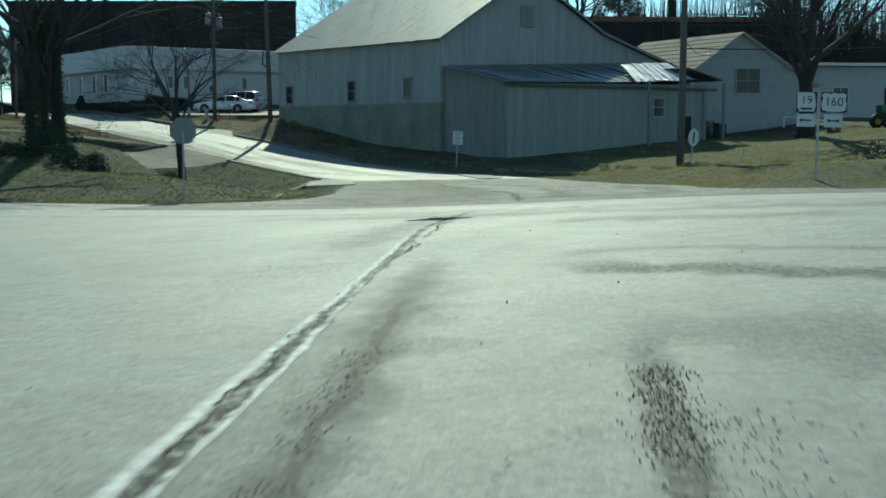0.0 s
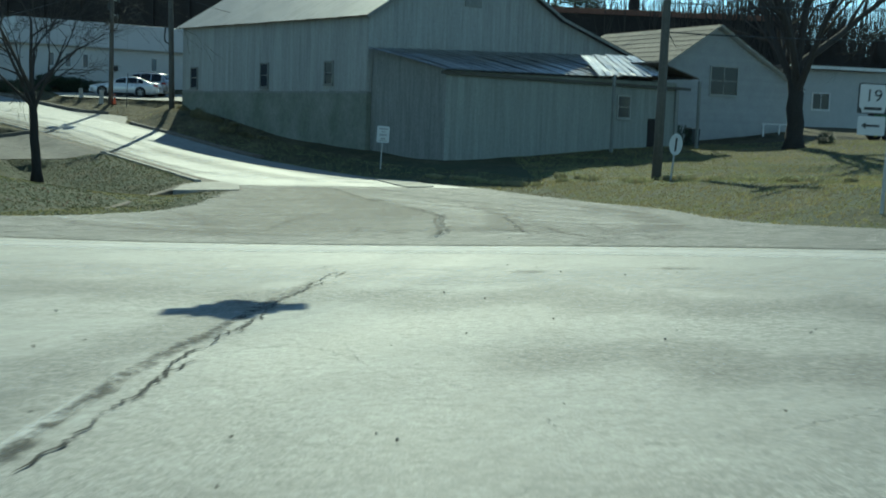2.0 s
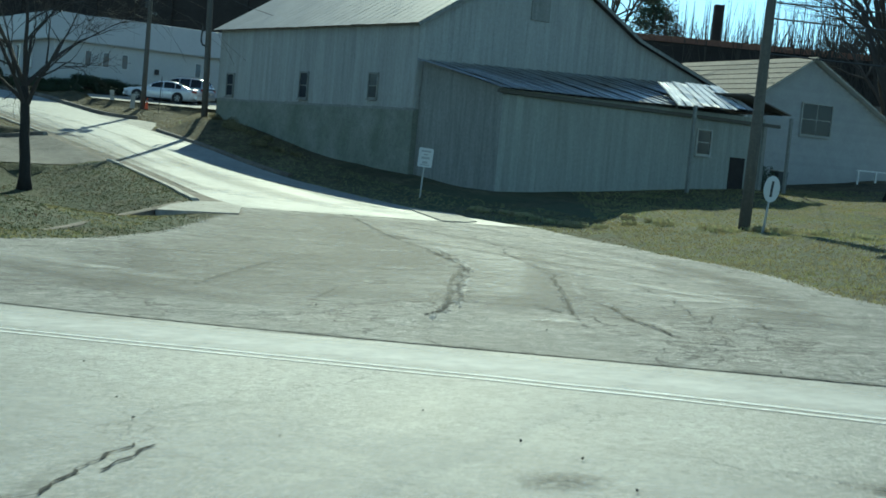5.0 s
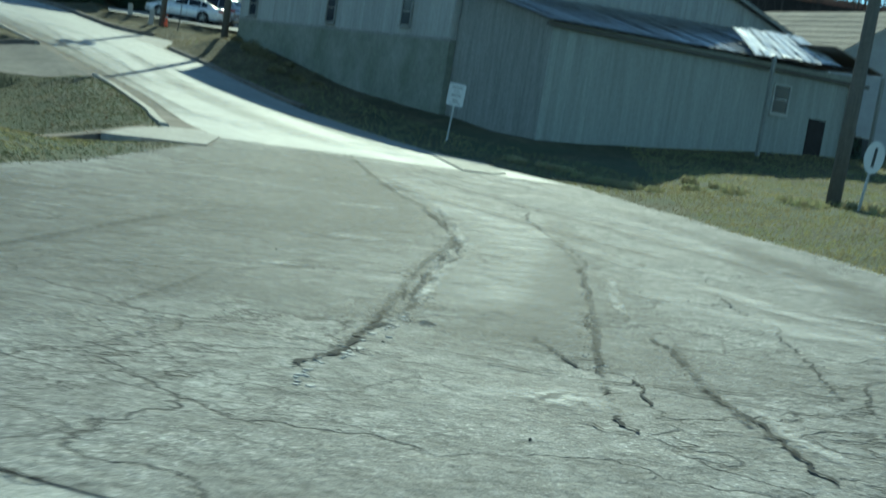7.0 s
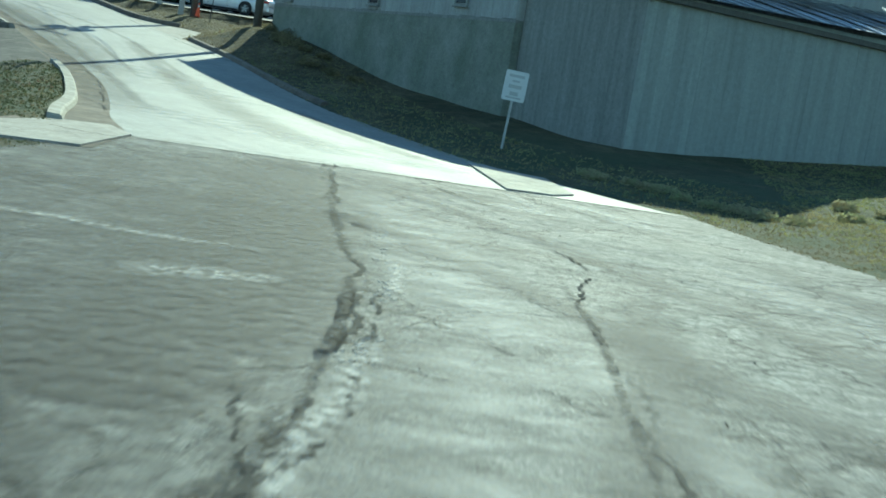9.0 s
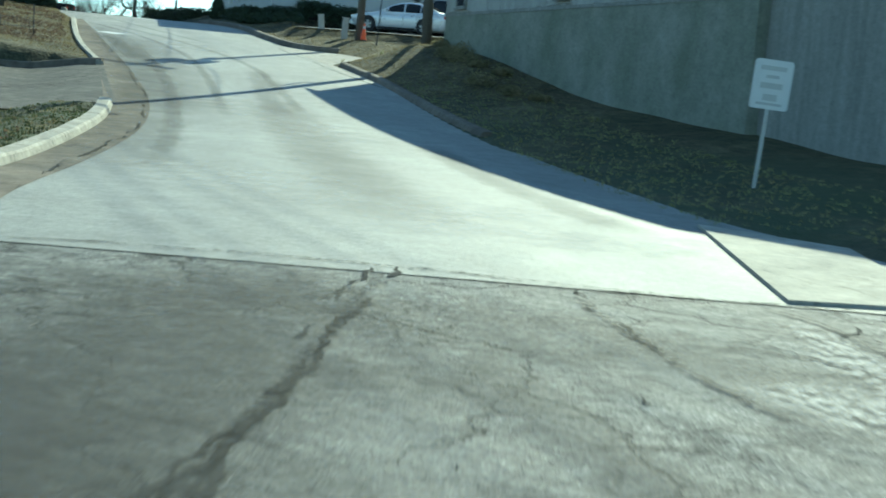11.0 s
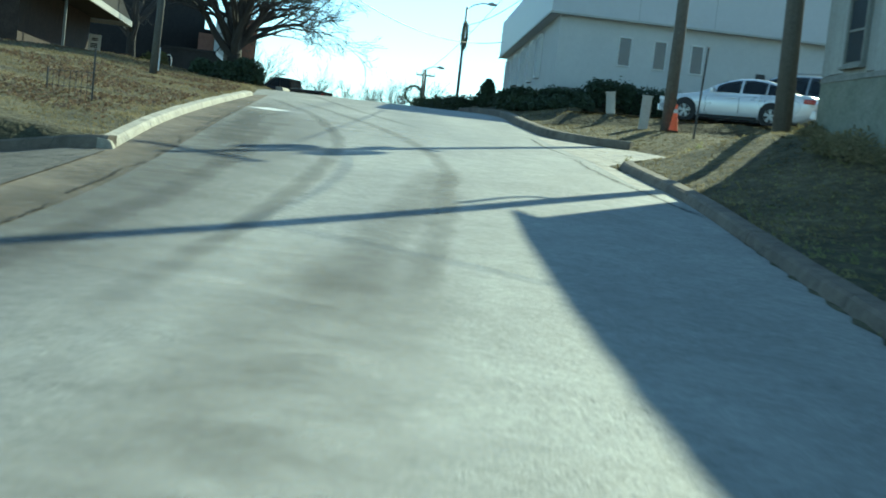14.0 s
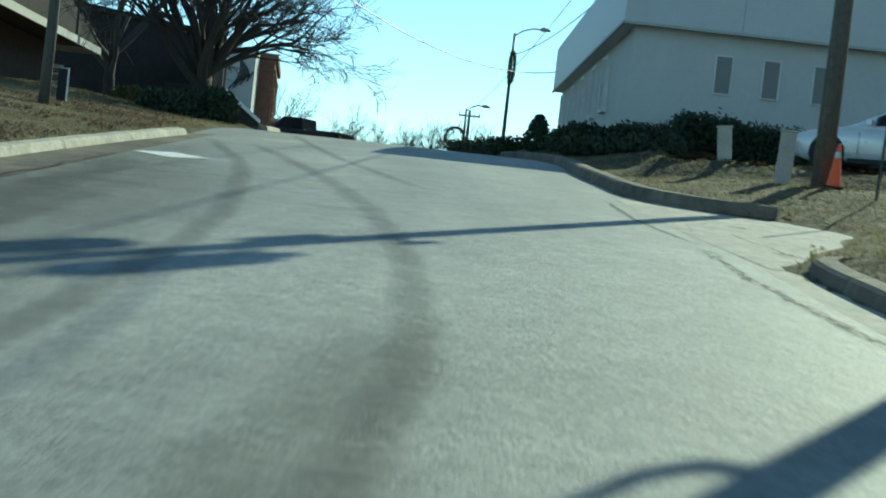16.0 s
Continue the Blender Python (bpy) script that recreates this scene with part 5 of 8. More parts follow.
def barn():
    base = -1.2
    t = empty("barn", frame2(BA, BG, 0), "large weathered grey board barn with a dull galvanised gable roof", "barn")
    D, e = 20.2, 0.35
    prof = [(e, base), (21.0, base), (21.0, 6.2), (14.4, 8.1), (7.42, 11.6), (e, 7.4)]
    part("wall", prism_along(prof, e, D - e), M_SHADE_WOOD, t)

    def top(x):
        return float(np.interp(x, [e, 7.42, 14.4, 21.0], [7.35, 11.55, 8.05, 6.15]))
    boards(t, e, 21.0, 3.28, top, e - 0.004, M_BOARD, 0.34, 3)
    turn = Matrix.Rotation(math.radians(-90), 4, "Z")
    boards(t, -(D - e), -e, 3.28, lambda x: 7.35, e - 0.004, M_BOARD, 0.34, 5, m=Matrix(((0, 1, 0, 0), (-1, 0, 0, 0), (0, 0, 1, 0), (0, 0, 0, 1))))
    for a, b in (((0.0, 7.22), (7.42, 11.72)), ((7.42, 11.72), (14.4, 8.18)), ((14.4, 8.18), (21.7, 6.1))):
        part("roof_deck", slab(a, b, 0.02, D - 0.02, 0.05), M_POLE, t)
    tin(t, (-0.06, 7.25), (7.42, 11.79), 0, D, M_TIN_P, seed=1)
    tin(t, (14.4, 8.25), (7.42, 11.79), 0, D, M_TIN_P, seed=2)
    tin(t, (21.75, 6.17), (14.4, 8.25), 0, D, M_TIN_P, seed=3)
    part("ridge_cap", tube(bmesh.new(), [(7.42, -0.02, 11.8), (7.42, D + 0.02, 11.8)], 0.09, 8), M_TIN_P, t)
    for a, b in (((0.02, 7.1), (7.42, 11.6)), ((7.42, 11.6), (14.4, 8.05)), ((14.4, 8.05), (21.65, 5.98))):
        part("barge_board", slab(a, b, -0.05, 0.01, 0.16), M_SHADE_WOOD, t)
    # windows in the long wall: the wall looks along -x of the barn
    for s, z, w, h in ((18.3, 3.55, 0.75, 1.2), (10.2, 3.6, 0.75, 1.3), (3.75, 3.75, 0.7, 1.15)):
        m = Matrix(((0, 1, 0, e - 0.05), (-1, 0, 0, s), (0, 0, 1, z), (0, 0, 0, 1)))
        window(t, m, w, h, M_SHADE_WOOD, (1, 2), depth=0.06)
    part("loft_door", boxm(6.9, 8.1, e - 0.1, e - 0.03, 8.3, 9.7, 0.01), M_SHADE_WOOD, t, "closed board loft hatch")
    part("foundation_wall", boxm(e - 0.03, e + 0.2, e - 0.03, D - e, base - 0.2, 3.3, 0.01), M_MOSS, t, "dark mossy foundation wall below the boards")
    part("foundation_wall", boxm(e + 0.2, 21.0, e - 0.03, e + 0.2, base - 0.2, 3.3, 0.01), M_MOSS, t)
    part("sill_beam", boxm(e - 0.05, e + 0.1, e - 0.05, D - e, 3.24, 3.34), M_SHADE_WOOD, t)
    return t


the_barn = barn()


def prism_end(x, prof):
    bm = bmesh.new()
    a = [bm.verts.new((x - .03, u, v)) for u, v in prof]
    b = [bm.verts.new((x + .03, u, v)) for u, v in prof]
    bm.faces.new(a)
    bm.faces.new(b[::-1])
    n = len(prof)
    for i in range(n):
        bm.faces.new((a[(i + 1) % n], a[i], b[i], b[(i + 1) % n]))
    bmesh.ops.recalc_face_normals(bm, faces=bm.faces[:])
    return bm


def lean_to():
    t = empty("shed", frame2(BA, BG, 0), "low grey board lean-to with a bent tin roof", "shed")
    base = -1.2
    part("wall", boxm(0.6, 18.0, -5.7, 0.28, base, 4.35), M_SHADE_WOOD, t)
    boards(t, 0.6, 18.0, base, lambda x: float(np.interp(x, [0, 19], [4.4, 4.62])), -5.705, M_BOARD_DARK, 0.36, 9)
    # tin sheets run down from the barn's gable
    rnd = random.Random(12)
    x = 0.1
    while x < 19.0:
        w = 0.66
        f = x / 19.2
        zt, zb = 5.6 + 0.75 * f, 4.42 + 0.4 * f
        bend = rnd.uniform(-0.05, 0.06) + (0.1 * math.sin(x * 2.1) if x > 10.5 else 0)
        bm = bmesh.new()
        rows = []
        for k, (yy, zz) in enumerate(((-6.2, zb), (-4.6, zb + (zt - zb) * 0.27 + bend * 0.6), (-2.4, zb + (zt - zb) * 0.62 + bend * 0.3), (0.05, zt))):
            lift = 0.02 * k % 0.03
            rows.append([bm.verts.new((x + q, yy + rnd.uniform(-0.04, 0.04) * (k == 0), zz + h + lift)) for q, h in ((0, 0), (0.03, 0.04), (0.06, 0), (0.2, 0.012), (0.34, 0), (0.48, 0.012), (w + 0.03, 0))])
        for r0, r1 in zip(rows, rows[1:]):
            for i in range(6):
                bm.faces.new((r0[i], r0[i + 1], r1[i + 1], r1[i]))
        part("roof_sheet", bm, M_TIN_B, t)
        x += w
    for x in (0.62, 17.95):
        part("end_wall", prism_end(x, [(-5.7, 4.2), (0.2, 4.2), (0.2, 5.6), (-5.7, 4.42)]), M_SHADE_WOOD, t)
    # loose bent sheets pitched over the corner, where the sun clears the barn; their paler tin paints that sunlight in
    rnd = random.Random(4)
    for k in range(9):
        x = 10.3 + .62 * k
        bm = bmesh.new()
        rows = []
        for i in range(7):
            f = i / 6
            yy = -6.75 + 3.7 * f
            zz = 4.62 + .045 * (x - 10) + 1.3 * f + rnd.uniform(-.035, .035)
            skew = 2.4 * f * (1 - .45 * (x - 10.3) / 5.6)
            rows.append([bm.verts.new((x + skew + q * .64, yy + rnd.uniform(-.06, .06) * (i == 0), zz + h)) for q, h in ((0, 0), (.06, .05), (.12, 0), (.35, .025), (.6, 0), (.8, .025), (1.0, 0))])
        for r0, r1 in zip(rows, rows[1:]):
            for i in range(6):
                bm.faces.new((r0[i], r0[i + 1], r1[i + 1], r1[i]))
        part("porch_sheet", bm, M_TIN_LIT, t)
    part("corner_roof", slab((15.4, 5.6), (18.9, 4.85), -6.6, -3.0, .06), M_SHINGLE, t, "dark shingle end of the porch roof")
    for x in (11.4, 18.6):
        part("porch_post", boxm(x, x + .14, -6.9, -6.76, base, 4.72), M_SHADE_WOOD, t)
    part("eave_beam", boxm(0.2, 19.0, -5.95, -5.8, 4.2, 4.36), M_POLE, t)
    window(t, Matrix.Translation((13.5, -5.76, 2.5)), 0.95, 1.15, M_STONE, (1, 2), depth=0.06)
    part("door", boxm(15.6, 16.7, -5.78, -5.7, 0.3, 2.5, 0.01), M_DARKWALL, t, "dark closed plank door")
    part("corner_post", boxm(17.85, 18.1, -5.85, -5.6, base, 4.4, 0.01), M_SHADE_WOOD, t)
    return t


lean_to()


def siding(parent, x0, x1, z0, top, y, material, step=0.2, m=None):
    """Overlapping boards laid level; top(z) gives the span left at that height."""
    z = z0
    while True:
        span = top(z + step)
        if span is None:
            break
        a, b = max(x0, span[0]), min(x1, span[1])
        if b - a > 0.1:
            bm = bmesh.new()
            c = [(a, y - 0.024, z), (b, y - 0.024, z), (b, y, z), (a, y, z), (a, y - 0.006, z + step), (b, y - 0.006, z + step), (b, y, z + step), (a, y, z + step)]
            v = [bm.verts.new(m @ Vector(q) if m is not None else q) for q in c]
            for q in ((3, 2, 1, 0), (4, 5, 6, 7), (0, 1, 5, 4), (1, 2, 6, 5), (2, 3, 7, 6), (3, 0, 4, 7)):
                bm.faces.new([v[i] for i in q])
            part("siding_board", bm, material, parent)
        z += step


def house():
    t = empty("house", frame2((21.0, 95.07), (.91, .41), 0), "white lap-sided house with a brown shingle gable roof", "house")
    base, L = 0.4, 12.5
    x0, x1, px, pz, ez0, ez1 = -3.3, 7.4, 0.9, 8.6, 5.95, 5.1
    part("wall", prism_along([(x0, base), (x1, base), (x1, ez1), (px, pz - 0.1), (x0, ez0)], 0.02, L), M_WHITE, t)

    def span(z):
        if z > pz - 0.15:
            return None
        a = x0 if z < ez0 else x0 + (z - ez0) / (pz - 0.1 - ez0) * (px - x0)
        b = x1 if z < ez1 else x1 - (z - ez1) / (pz - 0.1 - ez1) * (x1 - px)
        return a, b
    siding(t, x0, x1, base, span, 0.016, M_SIDING, 0.21)
    for a, b, n in (((x0 - 0.75, ez0 - 0.52), (px, pz), 9), ((x1 + 0.6, ez1 - 0.35), (px, pz), 12)):
        part("roof_deck", slab(a, b, -0.45, L + 0.4, 0.06) if a[0] < b[0] else slab(b, a, -0.45, L + 0.4, 0.06), M_TRIM, t)
        for i in range(n):
            p = Vector(a).lerp(Vector(b), i / n)
            q = Vector(a).lerp(Vector(b), (i + 1) / n)
            bm = bmesh.new()
            v = [bm.verts.new(c) for c in ((p.x, -0.5, p.y + 0.12), (p.x, L + 0.45, p.y + 0.12), (q.x, L + 0.45, q.y + 0.09), (q.x, -0.5, q.y + 0.09))]
            f = bm.faces.new(v)
            r = bmesh.ops.extrude_face_region(bm, geom=[f])
            for g in r["geom"]:
                if isinstance(g, bmesh.types.BMVert):
                    g.co.z -= 0.04
            bmesh.ops.recalc_face_normals(bm, faces=bm.faces[:])
            part("shingle_course", bm, M_SHINGLE_P, t)
    window(t, Matrix.Translation((1.6, -0.02, 4.3)), 2.1, 1.75, M_STONE, (2, 2), depth=0.08)
    part("step_rail", stair_rail(), M_TRIM, t, "white stair rail by the wall")
    part("corner_board", boxm(x0 - 0.05, x0 + 0.12, -0.03, 0.1, base, ez0, 0.01), M_TRIM, t)
    return t


def stair_rail():
    bm = bmesh.new()
    for x in (4.0, 5.3, 6.6):
        box(bm, x, x + 0.09, -1.25, -1.16, 0.3, 2.55)
    for z in (1.0, 1.4, 2.5):
        box(bm, 3.9, 6.8, -1.24, -1.18, z, z + 0.08)
    return bm


house()


def far_house():
    t = empty("garage", frame2((31.5, 112), (.98, .2), 0), "long pale low garage with a white eave board", "garage")
    part("wall", boxm(0, 16, 0, 8, 1.5, 7.0), M_WHITE, t)
    part("roof", slab((-0.4, 7.0), (16.4, 7.05), -0.6, 8.5, 0.3), M_SHINGLE, t)
    part("eave_board", boxm(-0.5, 16.5, -0.68, -0.6, 7.05, 7.3), M_TRIM, t)
    part("garage_door", boxm(7.2, 11, -0.06, 0, 1.6, 5.2), M_DARKWALL, t, "dark closed roller door")
    window(t, Matrix.Translation((3, -0.02, 4.0)), 1.4, 1.2, M_TRIM, (2, 1))
    return t


far_house()
t = empty("brick_block", frame2((12, 134), (.99, .05), 0), "long dark brick block behind the barn and house", "building")
part("wall", boxm(0, 26, 0, 10, 1, 12.6), M_DARKWALL, t)
part("parapet", boxm(-0.2, 26.2, -0.2, 10.2, 12.6, 13.1), M_BRICK, t)
part("chimney", boxm(12.0, 12.8, 3, 3.8, 13.1, 16.6, 0.03), M_DARKWALL, t)



def block(plan, z0, z1):
    """An upright solid on a plan outline."""
    bm = bmesh.new()
    a = [bm.verts.new((x, y, z0)) for x, y in plan]
    b = [bm.verts.new((x, y, z1)) for x, y in plan]
    bm.faces.new(a[::-1])
    bm.faces.new(b)
    for i in range(len(plan)):
        j = (i + 1) % len(plan)
        bm.faces.new((a[i], a[j], b[j], b[i]))
    return bm


t = empty("warehouse", pose(0, 0, 0), "tall dark brown flat-roofed building far off", "building")
part("wall", block([(-53, 159.5), (-17.9, 159.5), (-20.4, 176), (-55, 176)], 2, 16.6), M_DARKWALL, t)
part("parapet", block([(-53.2, 159.3), (-17.8, 159.3), (-20.3, 176.2), (-55.2, 176.2)], 16.6, 17.2), M_DARKWALL, t)
for x in range(-50, -18, 4):
    part("pilaster", boxm(x, x + 0.5, 159.1, 159.5, 2, 16.6), M_DARKWALL, t)
part("roof_vent", boxm(-29, -27.6, 163, 164.5, 17.2, 18.0, 0.05), M_STEEL, t)


# Pale blue-grey base colour paints the sky's reflection into the panes.
M_SKYPANE = mat("sky_toned_office_glass", (0.13, 0.16, 0.18), 0.15, vary=0.05, scale=1, fine=3, bump=0.0, spec=0.9)


def bank():
    t = empty("office_building", frame2((-27.6, 114.9), (.82, .57), 0), "white stucco office building with a pale overhanging upper storey band", "building")
    base, W, D = 2.0, 30.0, 22.0
    part("wall", boxm(0, W, 0, D, base, 7.0), M_BANK, t)
    part("fascia", boxm(-0.4, W + 0.4, -0.4, D + 0.4, 7.0, 8.95, 0.03), M_BANK_TOP, t)
    for i in range(1, 11):
        part("fascia_joint", boxm(i * 2.9 - 0.012, i * 2.9 + 0.012, -0.405, -0.39, 7.02, 8.93), M_STEEL, t)
    part("soffit_trim", boxm(-0.42, W + 0.42, -0.44, -0.38, 6.95, 7.03), M_STONE, t)
    part("soffit_trim", boxm(-0.44, -0.38, -0.4, D + 0.42, 6.95, 7.03), M_STONE, t)
    part("plinth", boxm(-0.04, W, -0.05, 0, base, 3.1), M_CONC, t)
    for x in (2.57, 3.92, 5.35, 11.2):
        window(t, Matrix.Translation((x, -0.01, 5.34)), 0.44, 1.04, M_TRIM, (1, 1), depth=0.05, sill=False, glass=M_SKYPANE, f=0.035)
    for y in (5.5, 8.5, 12.2, 16.0, 20.3):
        m = Matrix(((0, 1, 0, -0.01), (-1, 0, 0, y), (0, 0, 1, 5.0), (0, 0, 0, 1)))
        window(t, m, 0.85, 1.6, M_TRIM, (1, 1), depth=0.14, sill=False, f=0.11)
    part("wall_lamp", boxm(7.7, 8.0, -0.25, -0.02, 5.2, 5.6, 0.03), M_DARK, t, "dark wall lamp")
    # entrance block beyond the parked cars
    part("porch", prism_along([(15.6, base), (29.5, base), (29.5, 7.0), (17.4, 7.0), (15.6, 5.0)], -1.6, 0), M_WHITE, t, "white entrance block with a sloping edge")
    part("porch_window", boxm(25.2, 26.6, -1.64, -1.58, 4.5, 6.0), M_GLASS, t)
    return t


bank()


# ---- houses at the head of the hill road ----
def porch_house():
    t = empty("bungalow", frame2((-51.7, 116.0), (6.5, -8.4), 0), "brown brick bungalow with wide white-edged eaves and a porch", "house")
    # x runs along the eave towards the road, -y is the near side; the house lies on the +y... side away from the road
    base = 3.0
    part("wall", boxm(0.8, 15, -9, -1.6, base, 5.9), M_UMBER, t)
    part("roof", prism_along([(-0.2, 5.95), (16, 5.95), (16, 6.1), (8, 7.9), (-0.2, 6.1)], -10, 0.1), M_DARKWALL, t)
    part("eave_board", boxm(-0.3, 16.1, 0.1, 0.18, 5.75, 6.02), M_STONE, t)
    part("eave_board", boxm(-0.38, -0.3, -10, 0.18, 5.75, 6.02), M_STONE, t)
    for x in (12.4,):
        part("porch_post", boxm(x, x + 0.1, -0.5, -0.4, base, 5.8, 0.01), M_SIGNBACK, t)
    return t


porch_house()
NB = 5.18 - land(-53.1, 115.3)
t = empty("notice_board", frame2((-53.1, 115.3), (.62, .78), land(-53.1, 115.3)), "pale notice board with unreadable dark lettering on posts", "sign")
part("panel", boxm(-0.33, 0.33, -0.03, 0.03, NB - 1.15, NB, 0.01), M_TRIM, t)
for x in (-0.22, 0.22):
    part("leg", boxm(x - .03, x + .03, -0.02, 0.02, -0.2, NB - 1.15), M_STONE, t)
for z in (0.22, 0.3, 0.48, 0.56, 0.64):
    part("text_bar", boxm(-0.12 - .05 * (z > .4), 0.17, -0.036, -0.03, NB - z, NB - z + 0.05), M_DARKWALL, t)
t = empty("utility_pedestal", frame2((-34.15, 100.75), (.63, .78), 2.8), "dark steel utility pedestal, its sunlit upright edge painted white", "utility box")
part("cabinet", boxm(-0.15, 0.04, -0.1, 0.1, -0.4, 0.62, 0.015), M_BLACK, t)
part("lid", boxm(-0.16, 0.05, -0.11, 0.11, 0.62, 0.65, 0.008), M_STEEL, t)
# White strip paints the sunlight on the cabinet's right edge.
part("lit_edge", boxm(0.045, 0.085, -0.1, 0.1, -0.4, 0.65, 0.008), M_TRIM, t, "white strip painted as the sunlit edge")
t = empty("ring_sign", pose(-52.2, 119.5, max(land(-52.2, 119.5), 3.7), 0, 0, 35), "white oval ring on a short stake", "ornament")
bm = bmesh.new()
tube(bm, [(0.16 * math.cos(a * math.pi / 10), 0, 0.75 + 0.36 * math.sin(a * math.pi / 10)) for a in range(21)], 0.03, 6, cap=False)
part("ring", bm, M_TRIM, t)
part("stake", tube(bmesh.new(), [(0, 0, -0.1), (0, 0, 0.42)], 0.02, 6), M_DARK, t)

t = empty("shop_row", frame2((-74.5, 130.6), (.1, .99), 0), "dark brick commercial row under bare trees", "building")
part("wall", boxm(-2.5, 13.6, 0, 14, 2, 10.7), M_DARKWALL, t)
part("cornice", boxm(-2.6, 13.7, -0.2, 14, 10.7, 11.05), M_DARKWALL, t)
part("side_wing", boxm(13.6, 18.5, 0.3, 12, 2, 9.0), M_DARKWALL, t)
t = empty("white_building", frame2((-68.1, 139.9), (.78, .63), 0), "white-walled building with a mural and an outside ramp", "building")
part("wall", boxm(0, 1.7, 0, 5, 2, 9.6), M_WHITE, t)
part("mural", prism([(0.5, 7.2), (0.8, 8.2), (0.75, 9.0), (1.3, 8.4), (1.5, 7.9), (1.0, 7.6)], 0.02), M_DARK, t, "dark leaf-shaped painted mural").location = (0, -0.03, 0)
part("ramp", prism_along([(-3.2, 2), (2.6, 2), (2.6, 5.0), (0.4, 6.6), (-3.2, 6.7)], -3.2, -2.9), M_DARKWALL, t)
part("ramp_rail", prism_along([(0.4, 6.5), (2.6, 4.9), (2.6, 5.15), (0.4, 6.8)], -3.3, -3.15), M_TRIM, t, "white sloping ramp rail")
part("ramp_rail", boxm(-3.2, 0.4, -3.3, -3.15, 6.6, 6.75), M_DARKWALL, t)
for k in range(4):
    part("brace", tube(bmesh.new(), [(0.1 + .4 * k, -.12, 6.8 + .25 * k), (0.9 + .25 * k, -.12, 7.9 + .1 * k)], .05, 5), M_DARK, t)
part("side_wing", boxm(-1.2, -0.1, 0.8, 4, 2, 8.2), M_BRICK, t, "brick lower wing")
t = empty("brick_building", frame2((-69.9, 142.9), (.75, .66), 0), "two-storey red brick building with a stepped cornice", "building")
part("wall", boxm(0, 2.2, 0, 13, 2, 9.3), M_BRICK, t)
part("cornice", boxm(-0.1, 2.4, -0.1, 13.2, 9.3, 9.8, 0.03), M_BRICK, t)
part("cornice", boxm(-0.05, 2.3, -0.05, 13.1, 8.6, 8.8, 0.02), M_BRICK, t)
for y in (0.5, 3.6, 6.7, 9.8):
    part("pilaster", boxm(2.2, 2.32, y, y + 0.35, 2, 8.6), M_BRICK, t)
    window(t, Matrix(((0, -1, 0, 2.21), (1, 0, 0, y + 1.7), (0, 0, 1, 6.2), (0, 0, 0, 1))), 0.9, 1.7, M_TRIM, (1, 2))
part("awning", boxm(2.2, 3.0, 1.5, 11.5, 5.6, 5.75), M_STONE, t)
# ---- utility poles and wires ----
def insulator(bm, x, y, z):
    tube(bm, [(x, y, z), (x, y, z + 0.07), (x, y, z + 0.12), (x, y, z + 0.18)], [0.025, 0.025, 0.05, 0.035], 8)


def pole(name, x, y, height, r, lean, label, arms=(), drums=(), base=None):
    z = (land(x, y) if base is None else base) - 0.3
    t = empty(name, pose(x, y, z, lean[0], lean[1], 0), label, "utility pole", "roadside poles")
    h = height + 0.3
    bm = tube(bmesh.new(), [(0, 0, 0), (0.01, 0, h * .3), (-0.01, 0.01, h * .6), (0, 0, h)], [r, r * .93, r * .82, r * .68], 14)
    part("pole", bm, M_POLE, t, smooth=True)
    for zz, half, ang in arms:
        a = new("crossarm")
        a.parent = t
        a.matrix_basis = Matrix.Translation((0, 0, zz + 0.3)) @ Matrix.Rotation(radians(ang), 4, "Z")
        part("beam", boxm(-half, half, r * .7, r * .7 + 0.1, -0.06, 0.06, 0.01), M_POLE, a)
        for s in (-1, 1):
            part("brace", tube(bmesh.new(), [(s * half * .55, r * .7 + .05, -0.05), (0, r * .6, -0.65)], 0.015, 5), M_STEEL, a)
        for fx in (-0.92, -0.4, 0.4, 0.92):
            bm = bmesh.new()
            insulator(bm, fx * half, r * .7 + 0.05, 0.06)
            part("insulator", bm, M_STONE, a)
    for zz, ang in drums:
        d = new("transformer")
        d.parent = t
        d.matrix_basis = Matrix.Translation((0, 0, zz + 0.3)) @ Matrix.Rotation(radians(ang), 4, "Z")
        part("drum", tube(bmesh.new(), [(0.42, 0, 0), (0.42, 0, 0.05), (0.42, 0, .85), (0.42, 0, 0.92)], [0.2, 0.24, 0.24, 0.17], 14), M_STEEL, d, smooth=True)
        for s in (-.09, .09):
            part("bushing", tube(bmesh.new(), [(0.42, s, 0.92), (0.42, s, 1.2)], [0.035, 0.02], 7), M_STONE, d)
        part("bracket", boxm(0, 0.2, -0.05, 0.05, 0.3, 0.38), M_STEEL, d)
    return t


PL, PM, PR = Vector((-12.7, 96.65)), Vector((-18.1, 103.7)), Vector((11.5, 62.2))
left_pole = pole("utility_pole", PL.x, PL.y, 11.6, 0.19, (0, -1.3), "tall weathered wooden utility pole with one crossarm and a cable loop", [(11.2, 1.25, 8)])
mid_pole = pole("utility_pole", PM.x, PM.y, 9.6, 0.17, (0, 0.4), "weathered wooden utility pole with crossarm and transformers beside an orange cone", [(9.3, 1.15, 8)], [(7.5, 185), (7.2, 10)])
for dx, z0, z1, wd in ((.42, 6.95, 7.4, .09), (-.2, 6.4, 6.9, .12), (.34, 5.95, 6.15, .07)):
    part("cable_fitting", boxm(dx - wd, dx + wd, -.08, .08, z0 + .3, z1 + .3, .02), M_DARK, mid_pole)
    part("bracket", boxm(min(dx, 0), max(dx, 0), -.03, .03, z0 + .4, z0 + .46), M_STEEL, mid_pole)
